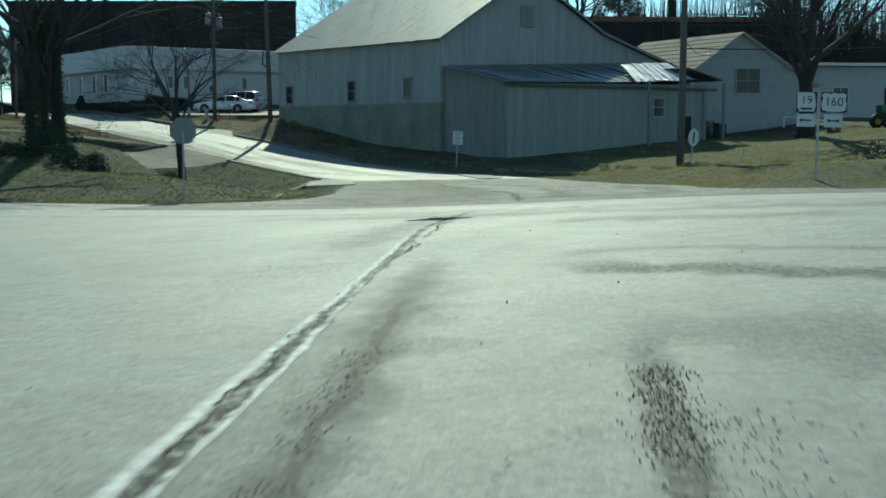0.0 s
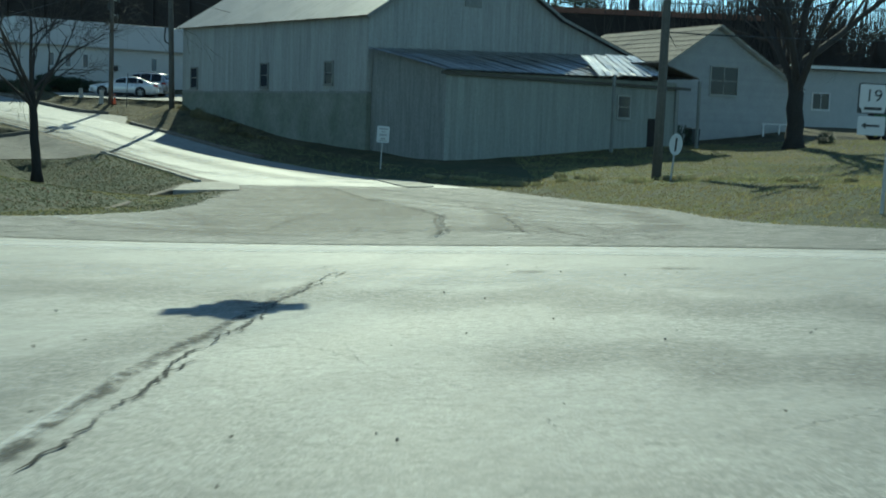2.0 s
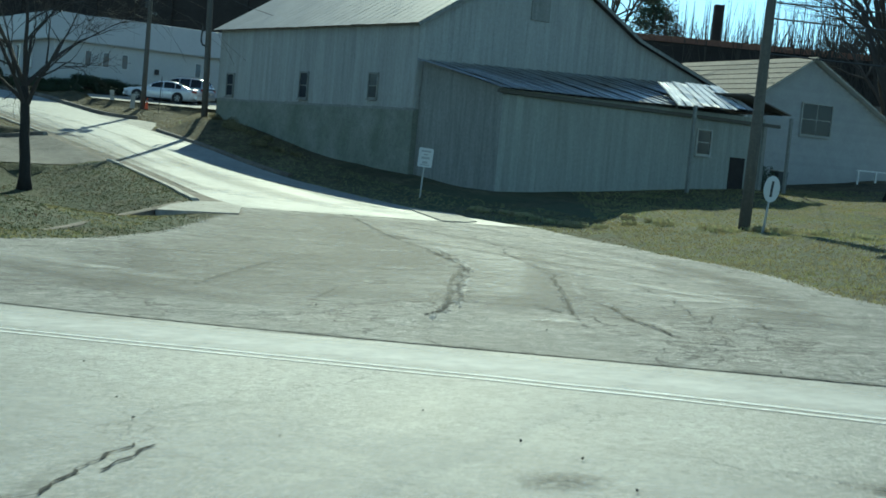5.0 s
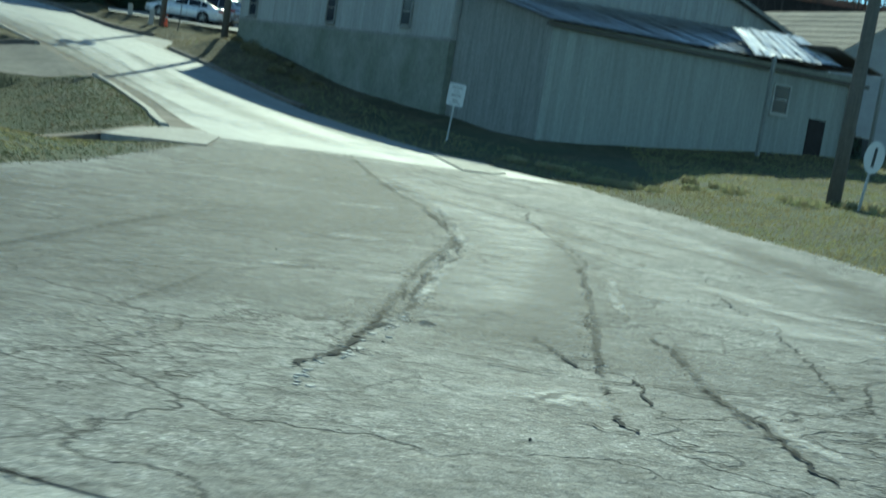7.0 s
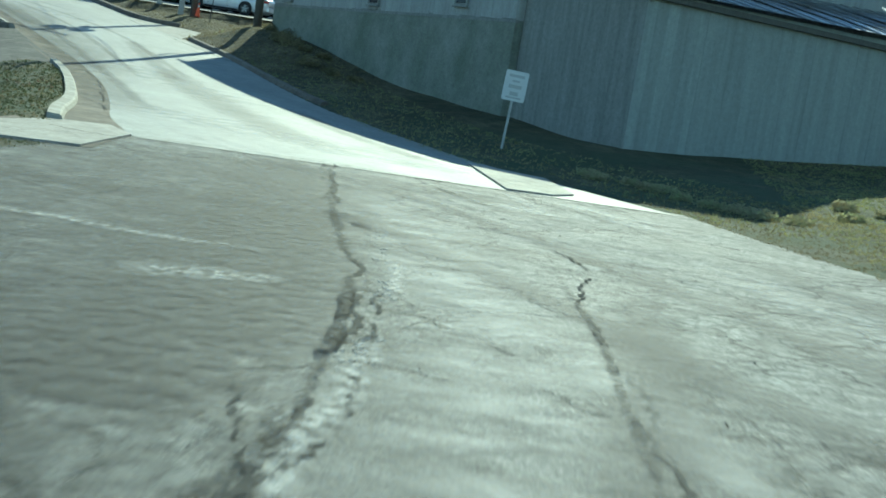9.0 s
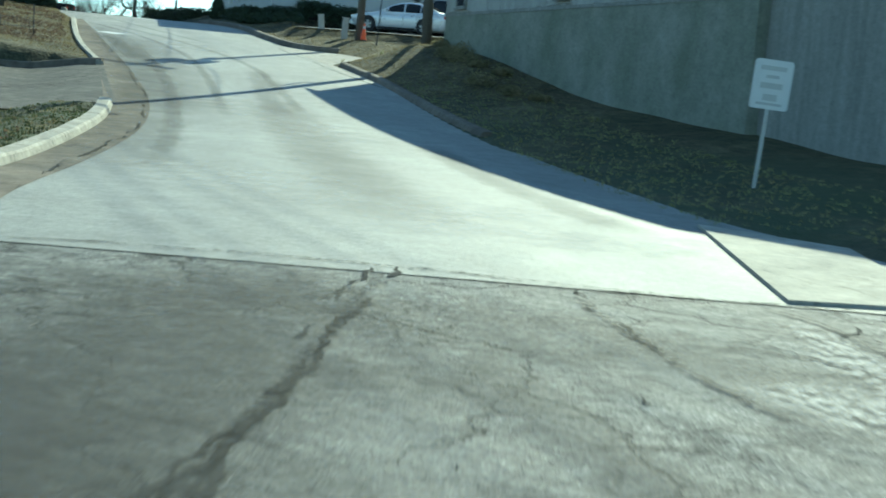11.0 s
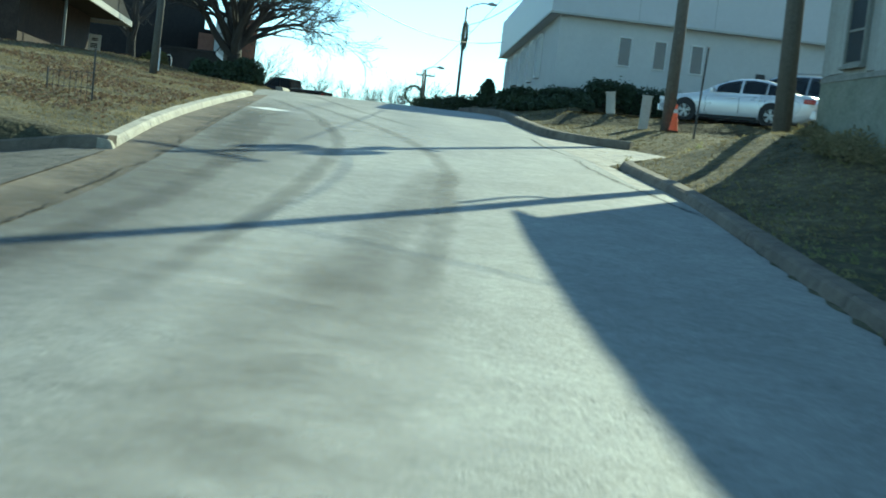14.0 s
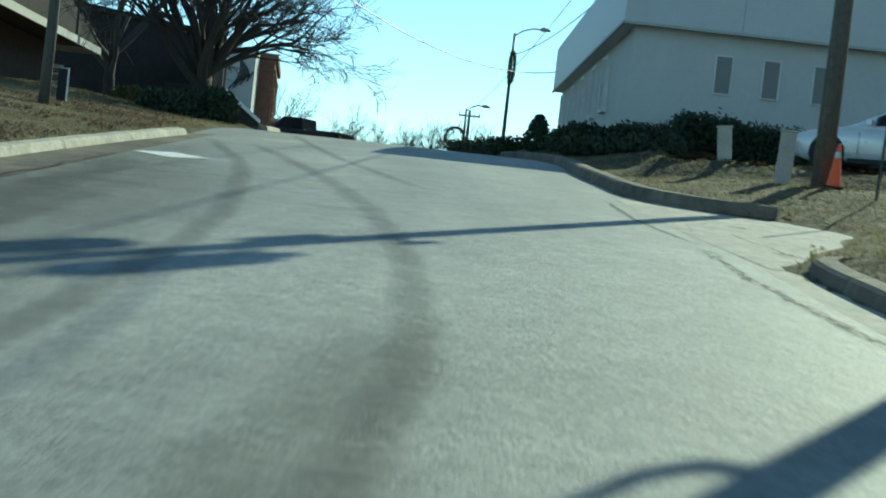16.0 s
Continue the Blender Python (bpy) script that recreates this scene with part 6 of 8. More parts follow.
pole("utility_pole", PR.x, PR.y, 10.4, 0.19, (0, 0.8), "weathered wooden utility pole with crossarm and transformer on the grass bank", [(9.5, 1.35, -10)], [(7.9, 165)])
pole("utility_pole", -63.8, 160.8, 5.6, 0.13, (0, 0), "distant wooden utility pole with a crossarm", [(5.2, .8, 30)], base=2.8)
pole("utility_pole", -49.7, 121.0, 9.5, 0.15, (0, 0), "dark wooden pole beside the old oak", [])
pole("utility_pole", -32.3, 98.8, 7.0, 0.115, (0, 1.2), "slim dark wooden pole on the leafy lawn", [])
pole("utility_pole", 46, 70, 10.5, 0.18, (0, 0), "wooden utility pole beside the main road", [(9.6, 1.35, -10)])
pole("utility_pole", -26, 33, 10.5, 0.18, (0, 0), "wooden utility pole across the main road", [])
pole("utility_pole", 24, 12, 10.5, 0.18, (0, 0), "wooden utility pole on the near roadside", [(9.6, 1.35, -10)])

part("drip_loop", tube(bmesh.new(), [(-.15, 0, 4.4), (-.3, 0, 4.44), (-.4, 0, 4.62), (-.41, 0, 4.9), (-.37, 0, 5.2), (-.33, 0, 5.5)], .055, 6), M_DARK, left_pole, "black cable drip loop")


def wire(name, a, b, sag, r, label, n=18):
    a, b = Vector(a), Vector(b)
    pts = [a.lerp(b, i / n) - Vector((0, 0, sag * 4 * (i / n) * (1 - i / n))) for i in range(n + 1)]
    ob = add(tube(bmesh.new(), pts, r, 5), name, M_DARK)
    return tagged(ob, label, "cable", "overhead cables")


zL, zM, zR = land(*PL), land(*PM), land(*PR)
LW = "thin black overhead power cable slung between wooden poles"
for dx in (-1.2, -.5, .5, 1.2):
    wire("power_cable", (PR.x + dx, PR.y + .15, zR + 9.65), (46 + dx, 70, land(46, 70) + 9.75), 0.7, 0.014, LW)
    if dx == -.5:
        wire("power_cable", (PM.x + dx, PM.y + .2, zM + 9.95), (-63.8 + dx * .6, 160.8, 8.1), 1.0, 0.014, LW)
    wire("power_cable", (PR.x + dx, PR.y + .15, zR + 9.65), (PL.x + dx, PL.y, zL + 11.4), 0.5, 0.012, LW)
    wire("power_cable", (PR.x + dx, PR.y + .15, zR + 9.65), (24 + dx, 12, land(24, 12) + 9.75), 0.7, 0.014, LW)
for zz, s in ((7.2, .5), (6.7, .6), (5.6, .7)):
    wire("phone_cable", (PR.x, PR.y, zR + zz), (46, 70, land(46, 70) + zz + 1.4), s, 0.028, "thick black telephone cable slung between wooden poles")
wire("service_cable", (PL.x, PL.y, zL + 7.8), (PM.x, PM.y, zM + 7.4), 0.5, 0.02, LW)
wire("service_cable", (PL.x, PL.y, zL + 7.3), (-4.6, 92, 7.6), 0.4, 0.015, LW)
wire("service_cable", (PM.x, PM.y, zM + 8.3), (-47.5, 140, 9.6), 1.2, 0.02, LW)
wire("service_cable", (-32.3, 98.8, 9.4), (-40.04, 132.4, 7.85), 1.9, 0.02, LW)
wire("service_cable", (PR.x, PR.y, zR + 6.2), (19.5, 95, 7.2), 0.5, 0.015, LW)

# four-way beacon hung over the crossing on a span cable
BE = Vector((-0.14, 33.15, 5.35))
FAR = PR + (Vector(BE[:2]) - PR) * 2.1
CABLE = [zR + 8.6, land(*FAR) + 8.8]
K18 = 18 / 2.1
SAG = 2.2
zs = [CABLE[0] + (CABLE[1] - CABLE[0]) * i / 18 - SAG * 4 * i / 18 * (1 - i / 18) for i in (8, 9)]
BEAM = zs[0] + (zs[1] - zs[0]) * (K18 - 8)
wire("span_cable", (PR.x, PR.y, CABLE[0]), (FAR.x, FAR.y, CABLE[1]), SAG, 0.004, "steel span cable over the crossing")
t = empty("beacon_cluster", Matrix.Translation(BE) @ Matrix.Scale(.84, 4), "dark four-way hanging traffic beacon with visors over the crossing", "traffic beacon")
part("hanger", tube(bmesh.new(), [(0, 0, 0.3), (0, 0, (BEAM - BE.z) / .84 + 0.01)], 0.012, 8), M_DARK, t)
part("core", boxm(-0.16, 0.16, -0.16, 0.16, -0.3, 0.35, 0.02), M_DARK, t)
for a in range(4):
    h = new("signal_head")
    h.parent = t
    h.matrix_basis = Matrix.Rotation(radians(90 * a + 10), 4, "Z")
    part("housing", boxm(-0.2, 0.2, -0.42, -0.16, -0.25, 0.22, 0.03), M_DARK, h)
    bm = bmesh.new()
    tube(bm, [(0, -0.42, 0), (0, -0.7, 0)], 0.17, 14, cap=False)
    part("visor", bm, M_DARK, h)
    part("lens", tube(bmesh.new(), [(0, -0.43, 0), (0, -0.45, 0)], [0.16, 0.1], 14), M_BRICK, h)


# ---- trees ----
def twig_mesh(bm, p, d, length, r, depth, rnd, sides, spread, droop, min_r):
    """Grow one limb and its branches."""
    n = 4 if depth > 1 else 3
    pts, rad = [p.copy()], [r]
    q = p.copy()
    for i in range(n):
        d = (d + Vector((rnd.gauss(0, .11), rnd.gauss(0, .11), rnd.gauss(0, .07) + droop))).normalized()
        q = q + d * (length / n)
        pts.append(q.copy())
        rad.append(max(r * (1 - 0.5 * (i + 1) / n), min_r))
    tube(bm, pts, rad, sides if depth > 2 else (4 if depth > 0 else 3), cap=False)
    if depth <= 0:
        return
    kids = rnd.randint(3, 4) if depth > 1 else rnd.randint(3, 5)
    for k in range(kids):
        f = rnd.uniform(0.35, 1.0) if k else 1.0
        i = min(int(f * n), n - 1)
        o = pts[i].lerp(pts[i + 1], f * n - i)
        axis = d.orthogonal().normalized()
        axis.rotate(Matrix.Rotation(rnd.uniform(0, 6.283), 3, d))
        nd = d.copy()
        nd.rotate(Matrix.Rotation(rnd.uniform(*spread), 3, axis))
        nd.z += 0.12
        twig_mesh(bm, o, nd.normalized(), length * rnd.uniform(.55, .8), rad[i] * rnd.uniform(.5, .68), depth - 1, rnd, sides, spread, droop, min_r)


def tree(name, x, y, height, r, seed, label, limbs=6, depth=4, fork=0.35, spread=(0.35, 0.85), lean=(0, 0), min_r=0.006, droop=0.0, stems=1, base=None, width=1.0):
    rnd = random.Random(seed)
    z = land(x, y) if base is None else base
    t = empty(name, pose(x, y, z - 0.1), label, "tree")
    for s in range(stems):
        bm = bmesh.new()
        a = rnd.uniform(0, 6.28)
        off = Vector((math.cos(a), math.sin(a), 0)) * (r * 1.1 * (stems > 1))
        trunk_h = height * fork
        pts, rad = [], []
        for i in range(7):
            f = i / 6
            pts.append(off * (1 + f * 1.5) + Vector((lean[0] * f + rnd.gauss(0, r * .12), lean[1] * f + rnd.gauss(0, r * .12), trunk_h * f)))
            rad.append(r * (1.45 if i == 0 else 1.0 - 0.28 * f))
        tube(bm, pts, rad, 12)
        part("trunk", bm, M_BARK, t, smooth=True)
        bm = bmesh.new()
        top = pts[-1]
        for k in range(limbs):
            f = 1.0 if k < max(2, limbs // 2) else rnd.uniform(.6, 1.0)
            i = min(int(f * 6), 5)
            o = pts[i].lerp(pts[i + 1], f * 6 - i)
            ang = 6.283 * k / limbs + rnd.uniform(-.4, .4)
            tilt = rnd.uniform(0.15, 0.9) * width if k else 0.1
            d = Vector((math.sin(tilt) * math.cos(ang), math.sin(tilt) * math.sin(ang), math.cos(tilt)))
            twig_mesh(bm, o, d, height * (1 - fork) * rnd.uniform(.42, .56), rad[i] * rnd.uniform(.45, .62), depth - 1, rnd, 7, spread, droop, min_r)
        part("crown", bm, M_TWIG, t)
    return t


tree("tree", -13.7, 69.4, 9.4, 0.22, 11, "bare crooked tree with a forked crown on the lawn", limbs=8, depth=5, fork=0.42, lean=(-.3, 0), width=1.25, droop=-0.01)
tree("tree", -18.1, 58.0, 14, 0.24, 12, "tall bare dark-barked tree on the lawn bank", limbs=6, depth=5, fork=0.3, lean=(-.1, 0))
tree("tree", -18.3, 60.0, 14, 0.22, 13, "bare leaning tree in a clump on the bank", limbs=8, depth=5, fork=0.34, lean=(.5, 0), width=1.3)
tree("tree", -17.9, 61.2, 15, 0.33, 14, "thick-trunked bare tree on the bank", limbs=10, depth=5, fork=0.3, width=1.45)
tree("tree", 23.3, 83.4, 17, 0.52, 15, "big bare maple with a thick trunk before the white house", limbs=8, depth=5, fork=0.27, width=1.1)
tree("tree", 29, 104, 15, 0.3, 16, "bare tree behind the white house", limbs=7, depth=5, fork=0.3)
tree("tree", 3, 112, 20, 0.4, 17, "bare spreading tree rising behind the barn roof", limbs=8, depth=5, fork=0.34, width=1.15)
tree("tree", 12, 116, 19, 0.38, 18, "bare tree with long limbs behind the barn", limbs=7, depth=5, fork=0.36, width=1.1)
tree("tree", -14, 182, 18, 0.4, 19, "pale bare tree far behind the office", limbs=8, depth=5, fork=0.25, min_r=0.012)
tree("tree", -38.4, 109.0, 6.6, 0.36, 20, "old bare oak with dark spreading limbs above the hill road", limbs=18, depth=6, fork=0.2, width=0.95, stems=1, min_r=0.007, base=3.1)
tree("tree", -56.5, 121, 12, 0.3, 24, "bare many-limbed tree behind the bungalow", limbs=9, depth=6, fork=0.22, width=1.2, min_r=0.008)
tree("tree", -31, 62, 15, 0.3, 21, "bare tree beyond the lawn bank", limbs=7, depth=5, fork=0.28)
tree("tree", 37, 95, 14, 0.3, 22, "bare tree beside the garage", limbs=7, depth=5, fork=0.3)


def far_tree(x, y, h, seed, base):
    return tree("tree", x, y, h, 0.22, seed, "bare winter tree on the skyline", limbs=9, depth=4, fork=0.25, min_r=0.009 if h < 9 else 0.018, base=min(base, land(x, y)), width=1.25)


def pine(x, y, h, seed, base):
    rnd = random.Random(seed)
    t = empty("pine", pose(x, y, base), "dark evergreen pine with a ragged rounded crown", "tree")
    part("trunk", tube(bmesh.new(), [(0, 0, 0), (0.1, 0, h * .5), (0, .1, h * .95)], [0.25, 0.2, 0.06], 9), M_BARK, t)
    verts, faces = [], []
    for _ in range(90):
        f = rnd.random() ** 0.7
        a, rr = rnd.uniform(0, 6.28), rnd.uniform(.2, 1) * h * .2 * (1.15 - abs(f - .35))
        c = Vector((math.cos(a) * rr, math.sin(a) * rr, h * (.55 + .45 * f)))
        for _ in range(70):
            p = c + Vector((rnd.gauss(0, .42), rnd.gauss(0, .42), rnd.gauss(0, .26)))
            d = Vector((rnd.gauss(0, 1), rnd.gauss(0, 1), rnd.gauss(0, .6))).normalized() * rnd.uniform(.25, .5)
            s = d.orthogonal().normalized() * .08
            k = len(verts)
            verts += [tuple(p - s), tuple(p + s), tuple(p + d)]
            faces.append((k, k + 1, k + 2))
    me = bpy.data.meshes.new("crown")
    me.from_pydata(verts, [], faces)
    me.materials.append(M_HEDGE)
    ob = new("crown", me)
    ob.parent = t
    return t


pine(21.2, 158, 15, 31, 5)
rnd = random.Random(77)
for i in range(5):
    far_tree(-88 + i * 11 + rnd.uniform(-2, 2), 176 + rnd.uniform(-6, 14), rnd.uniform(4.5, 6.5), 200 + i, 2.5)
for i in range(9):
    far_tree(14 + i * 9 + rnd.uniform(-3, 3), 160 + rnd.uniform(-6, 20), rnd.uniform(11, 15), 220 + i, 5)
SKYLINE = [(-72.7, 150.4, 6.3), (-76.8, 156.1, 5.2), (-80.0, 162.6, 5.4), (-69.7, 153.0, 5.9), (-73.5, 159.0, 5.7), (-77.0, 165.1, 5.2), (-67.5, 154.8, 4.4), (-71.0, 160.9, 4.6),
           (-74.3, 167.2, 4.8), (-65.3, 156.4, 5.2), (-68.6, 162.6, 6.1), (-71.8, 169.0, 6.4), (-61.8, 158.9, 5.4), (-64.9, 165.2, 5.5), (-68.1, 171.5, 5.6)]
for i, (x, y, h) in enumerate(SKYLINE[::2]):
    far_tree(x, y, h, 260 + i, 2.2)
for i in range(4):
    far_tree(-50 + i * 9, 186 + rnd.uniform(-6, 6), rnd.uniform(5, 6.5), 240 + i, 2.5)


def far_woods(name, x0, x1, y, base, h, seed, label, step=1.0):
    """A far belt of bare stems and twigs."""
    rnd = random.Random(seed)
    bm = bmesh.new()
    verts, faces = [], []
    x = x0
    while x < x1:
        x += rnd.uniform(.35, .9) * step
        hh = h * rnd.uniform(.5, 1.05) * (0.8 + .3 * noise.noise((x * .07, seed, 0)))
        yy = y + rnd.uniform(-9, 9)
        for k in range(14):
            f = rnd.uniform(.1, 1)
            a = rnd.uniform(-1, 1)
            p = Vector((x, yy, base + hh * f * .6)) if k else Vector((x, yy, base))
            q = p + Vector((a * hh * .16 * (k > 0), 0, hh * (rnd.uniform(.15, .4) if k else 1)))
            w = .05 if k else .12
            j = len(verts)
            verts += [(p.x - w, p.y, p.z), (p.x + w, p.y, p.z), (q.x, q.y, q.z)]
            faces.append((j, j + 1, j + 2))
    me = bpy.data.meshes.new(name)
    me.from_pydata(verts, [], faces)
    me.materials.append(M_TWIG)
    return tagged(new(name, me), label, "woods", kind="stuff")


far_woods("far_woods", -10, 190, 230, 4, 25, 1, "distant belt of bare winter woods")
far_woods("far_woods", 20, 95, 176, 2, 17, 5, "grey belt of bare woods behind the white house", 0.16)
far_woods("far_woods", 20, 100, 142, 2, 21, 6, "dense grey belt of bare woods behind the house and garage", 0.07)
far_woods("far_woods", -190, -110, 235, 0, 7, 2, "distant belt of bare winter woods beyond the crest")
far_woods("far_woods", -230, -105, 150, 3, 8, 3, "belt of bare woods behind the bungalow")


# ---- shrubs, hedges and turf ----
def leaf_cloud(name, lumps, count, leaf, material, seed, label, category, flat=1.0, parent=None, kind=""):
    """A shrub of many small leaves round several lumps (x, y, z, r) in plan metres above the land."""
    rnd = random.Random(seed)
    verts, faces = [], []
    for x, y, z, r in lumps:
        g = land(x, y)
        for _ in range(count):
            v = Vector((rnd.gauss(0, 1), rnd.gauss(0, 1), rnd.gauss(0, 1))).normalized() * r * rnd.uniform(.55, 1.08)
            v.z *= flat
            p = Vector((x, y, g + z)) + v
            if p.z < g:
                p.z = g + rnd.uniform(0, .15)
            d = Vector((rnd.gauss(0, 1), rnd.gauss(0, 1), rnd.gauss(0, 1))).normalized() * leaf * rnd.uniform(.6, 1.4)
            s = d.orthogonal().normalized() * leaf * .45
            k = len(verts)
            verts += [tuple(p - d), tuple(p + s), tuple(p + d), tuple(p - s)]
            faces.append((k, k + 1, k + 2, k + 3))
    me = bpy.data.meshes.new(name)
    me.from_pydata(verts, [], faces)
    me.materials.append(material)
    ob = new(name, me)
    if parent:
        ob.parent = parent
        return ob
    return tagged(ob, label, category, kind=kind)


def hedge(x, y, ux, length, depth, height, seed, label, count=2600):
    """A clipped hedge: a dark box put in for its shaded inside, under a skin of leaves."""
    rnd = random.Random(seed)
    g = min(land(x, y), land(x + ux[0] * length, y + ux[1] * length))
    t = empty("hedge", frame2((x, y), ux, g), label, "hedge")
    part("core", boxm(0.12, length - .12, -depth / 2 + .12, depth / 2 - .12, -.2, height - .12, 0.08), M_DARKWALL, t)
    verts, faces = [], []
    for _ in range(count):
        f = rnd.choice("tfffbes")
        q = Vector((rnd.uniform(0, length), rnd.uniform(-depth / 2, depth / 2), rnd.uniform(0, height)))
        if f == "t":
            q.z = height
        elif f == "f":
            q.y = -depth / 2
        elif f == "b":
            q.y = depth / 2
        elif f == "e":
            q.x = 0
        else:
            q.x = length
        q += Vector((rnd.gauss(0, .07), rnd.gauss(0, .07), rnd.gauss(0, .08) + .1 * noise.noise((q.x * 1.3, q.y, seed))))
        d = Vector((rnd.gauss(0, 1), rnd.gauss(0, 1), rnd.gauss(0, 1))).normalized() * rnd.uniform(.04, .1)
        s = d.orthogonal().normalized() * .04
        k = len(verts)
        verts += [tuple(q - d), tuple(q + s), tuple(q + d), tuple(q - s)]
        faces.append((k, k + 1, k + 2, k + 3))
    me = bpy.data.meshes.new("leaves")
    me.from_pydata(verts, [], faces)
    me.materials.append(M_HEDGE)
    ob = new("leaves", me)
    ob.parent = t
    return t


def on_bank(s, o):
    return (-27.6 + .82 * s + .57 * o, 114.9 + .57 * s - .82 * o)


for s, ln, h, sd in ((-.2, 1.7, .45, 4), (1.3, 1.4, .66, 1), (2.5, 2.0, .9, 2), (4.5, 2.4, .78, 3)):
    x, y = on_bank(s, 1.3)
    hedge(x, y, (.82, .57), ln, 1.5, h, sd, "dark clipped evergreen hedge under the office windows")
x, y = on_bank(-0.3, 2.2)
hedge(x - 6.2, y + 7.6, (.6, -.8), 9.2, 1.6, .6, 5, "long dark clipped hedge beside the office corner", 5200)
hedge(-44.5, 132.0, (.73, -.68), 10, 1.5, .8, 6, "dark evergreen hedge along the crest of the road", 4200)
# Dark leaf lumps added to stand in for the shade on this bed.
leaf_cloud("shrub", [(-28.4, 113.6, .05, .45), (-27.5, 112.8, .05, .45), (-26.6, 112.2, .05, .4), (-25.7, 111.9, .05, .4), (-27.0, 113.4, .05, .45), (-24.8, 112.0, .05, .4)], 1800, .07, M_HEDGE, 8, "low dark leaf lumps added to darken the shaded office bed", "shrub")
leaf_cloud("shrub", [(-33.2, 119.6, .3, .5), (-33.2, 119.6, .75, .32), (-33.2, 119.6, 1.05, .15)], 700, .09, M_HEDGE, 9, "dark cone-shaped evergreen shrub in the hedge", "shrub")
leaf_cloud("shrub", [(-37.0, 107.0, .2, .5), (-36.6, 107.9, .3, .6), (-37.2, 108.3, .3, .6), (-37.9, 106.8, .15, .45)], 1500, .08, M_HEDGE, 10, "dark rounded shrub under the oak", "shrub")
leaf_cloud("shrub", [(-50.2, 116.3, .3, .55), (-49.9, 116.6, .6, .4)], 700, .1, M_GRASS_GREEN, 11, "glossy broad-leaved shrub beside the bungalow", "shrub")
leaf_cloud("shrub", [(17.6, 88.4, .5, .8), (18.2, 88.6, .3, .9)], 700, .08, M_HEDGE, 13, "dark shrub beside the shed's corner", "shrub")
leaf_cloud("shrub", [(17.5, 52.0, .2, .6), (19.5, 52.5, .2, .6)], 500, .07, M_HEDGE, 14, "low dark clipped shrub on the grass", "shrub")
leaf_cloud("shrub", [(25.4, 84.2, .25, .5), (29.8, 84.8, .3, .7)], 500, .07, M_HEDGE, 15, "low dark round shrub near the maple", "shrub")
M_WEED = mat("pale_green_weeds", (0.34, 0.37, 0.18), 0.8, vary=0.4, scale=3, fine=20, bump=0.2, tint=(0.36, 0.30, 0.18))
thin(M_WEED, 0.55)
leaf_cloud("weeds", [(-14.6 + .9 * math.cos(i), 94.9 + .5 * math.sin(i * 2), .0, .07) for i in range(3)], 40, .03, M_WEED, 16, "tuft of dry weeds at the kerb's end", "weeds", kind="stuff")
wr = random.Random(17)
leaf_cloud("weeds", [(8.4 + .3 * i + wr.uniform(-.7, .9), 66.8 - .62 * i + wr.uniform(-.9, 1.1), wr.uniform(-.1, .06), wr.uniform(.22, .5)) for i in range(26)], 260, .055, M_WEED, 17,
           "low scattered green and straw weeds on the bank", "weeds", flat=.5, kind="stuff")
leaf_cloud("weeds", [(3.0 + .45 * i + wr.uniform(-.2, .5), 70.4 - .68 * i + wr.uniform(-.4, .4), .0, wr.uniform(.2, .42)) for i in range(10)], 200, .05, M_WEED, 18,
           "low weeds along the broken road edge", "weeds", flat=.5, kind="stuff")


def turf(name, region, n, blade, material, seed, label, width=0.012):
    """Tufts of blades scattered over a plan region (a test of x, y inside a box)."""
    rs = np.random.RandomState(seed)
    x0, x1, y0, y1, keep = region
    x, y = rs.uniform(x0, x1, n), rs.uniform(y0, y1, n)
    d = away(x, y, PAVED)
    ok = (d > 0.12) & keep(x, y, d)
    x, y = x[ok], y[ok]
    z = land_z(x, y)
    k = len(x)
    verts = np.empty((k, 9, 3))
    for b in range(3):
        a = rs.uniform(0, 6.283, k)
        h = blade * rs.uniform(.5, 1.4, k)
        ox, oy = rs.normal(0, .03, k), rs.normal(0, .03, k)
        lx, ly = rs.normal(0, .45, k) * h, rs.normal(0, .45, k) * h
        wx, wy = np.cos(a) * width, np.sin(a) * width
        verts[:, b * 3] = np.stack([x + ox - wx, y + oy - wy, z - .01], 1)
        verts[:, b * 3 + 1] = np.stack([x + ox + wx, y + oy + wy, z - .01], 1)
        verts[:, b * 3 + 2] = np.stack([x + ox + lx, y + oy + ly, z + h], 1)
    me = bpy.data.meshes.new(name)
    me.from_pydata(verts.reshape(-1, 3).tolist(), [], np.arange(k * 9).reshape(-1, 3).tolist())
    me.materials.append(material)
    return tagged(new(name, me), label, "grass", kind="stuff")


M_STRAW = mat("straw_blades", (0.25, 0.21, 0.12), 0.9, vary=0.35, scale=0.7, fine=9, bump=0, tint=(0.16, 0.135, 0.075), spec=0.2)
thin(M_STRAW)
M_BLADE = mat("green_blades", (0.26, 0.28, 0.12), 0.9, vary=0.35, scale=0.5, fine=9, bump=0, tint=(0.34, 0.28, 0.14), spec=0.2)
thin(M_BLADE)
M_MOSSY = mat("damp_green_blades", (0.10, 0.12, 0.055), 0.9, vary=0.4, scale=0.5, fine=9, bump=0, tint=(0.055, 0.065, 0.03), spec=0.2)
thin(M_MOSSY, 0.3)
M_BRUSH = mat("dry_brush_leaves", (0.30, 0.25, 0.14), 0.9, vary=0.4, scale=2.0, fine=12, bump=0, tint=(0.13, 0.12, 0.06), spec=0.2)
thin(M_BRUSH, 0.4)


def lower_lawn(x, y, d):
    return (.85 * x + .53 * (y - 60) < 0) & (y < 78)


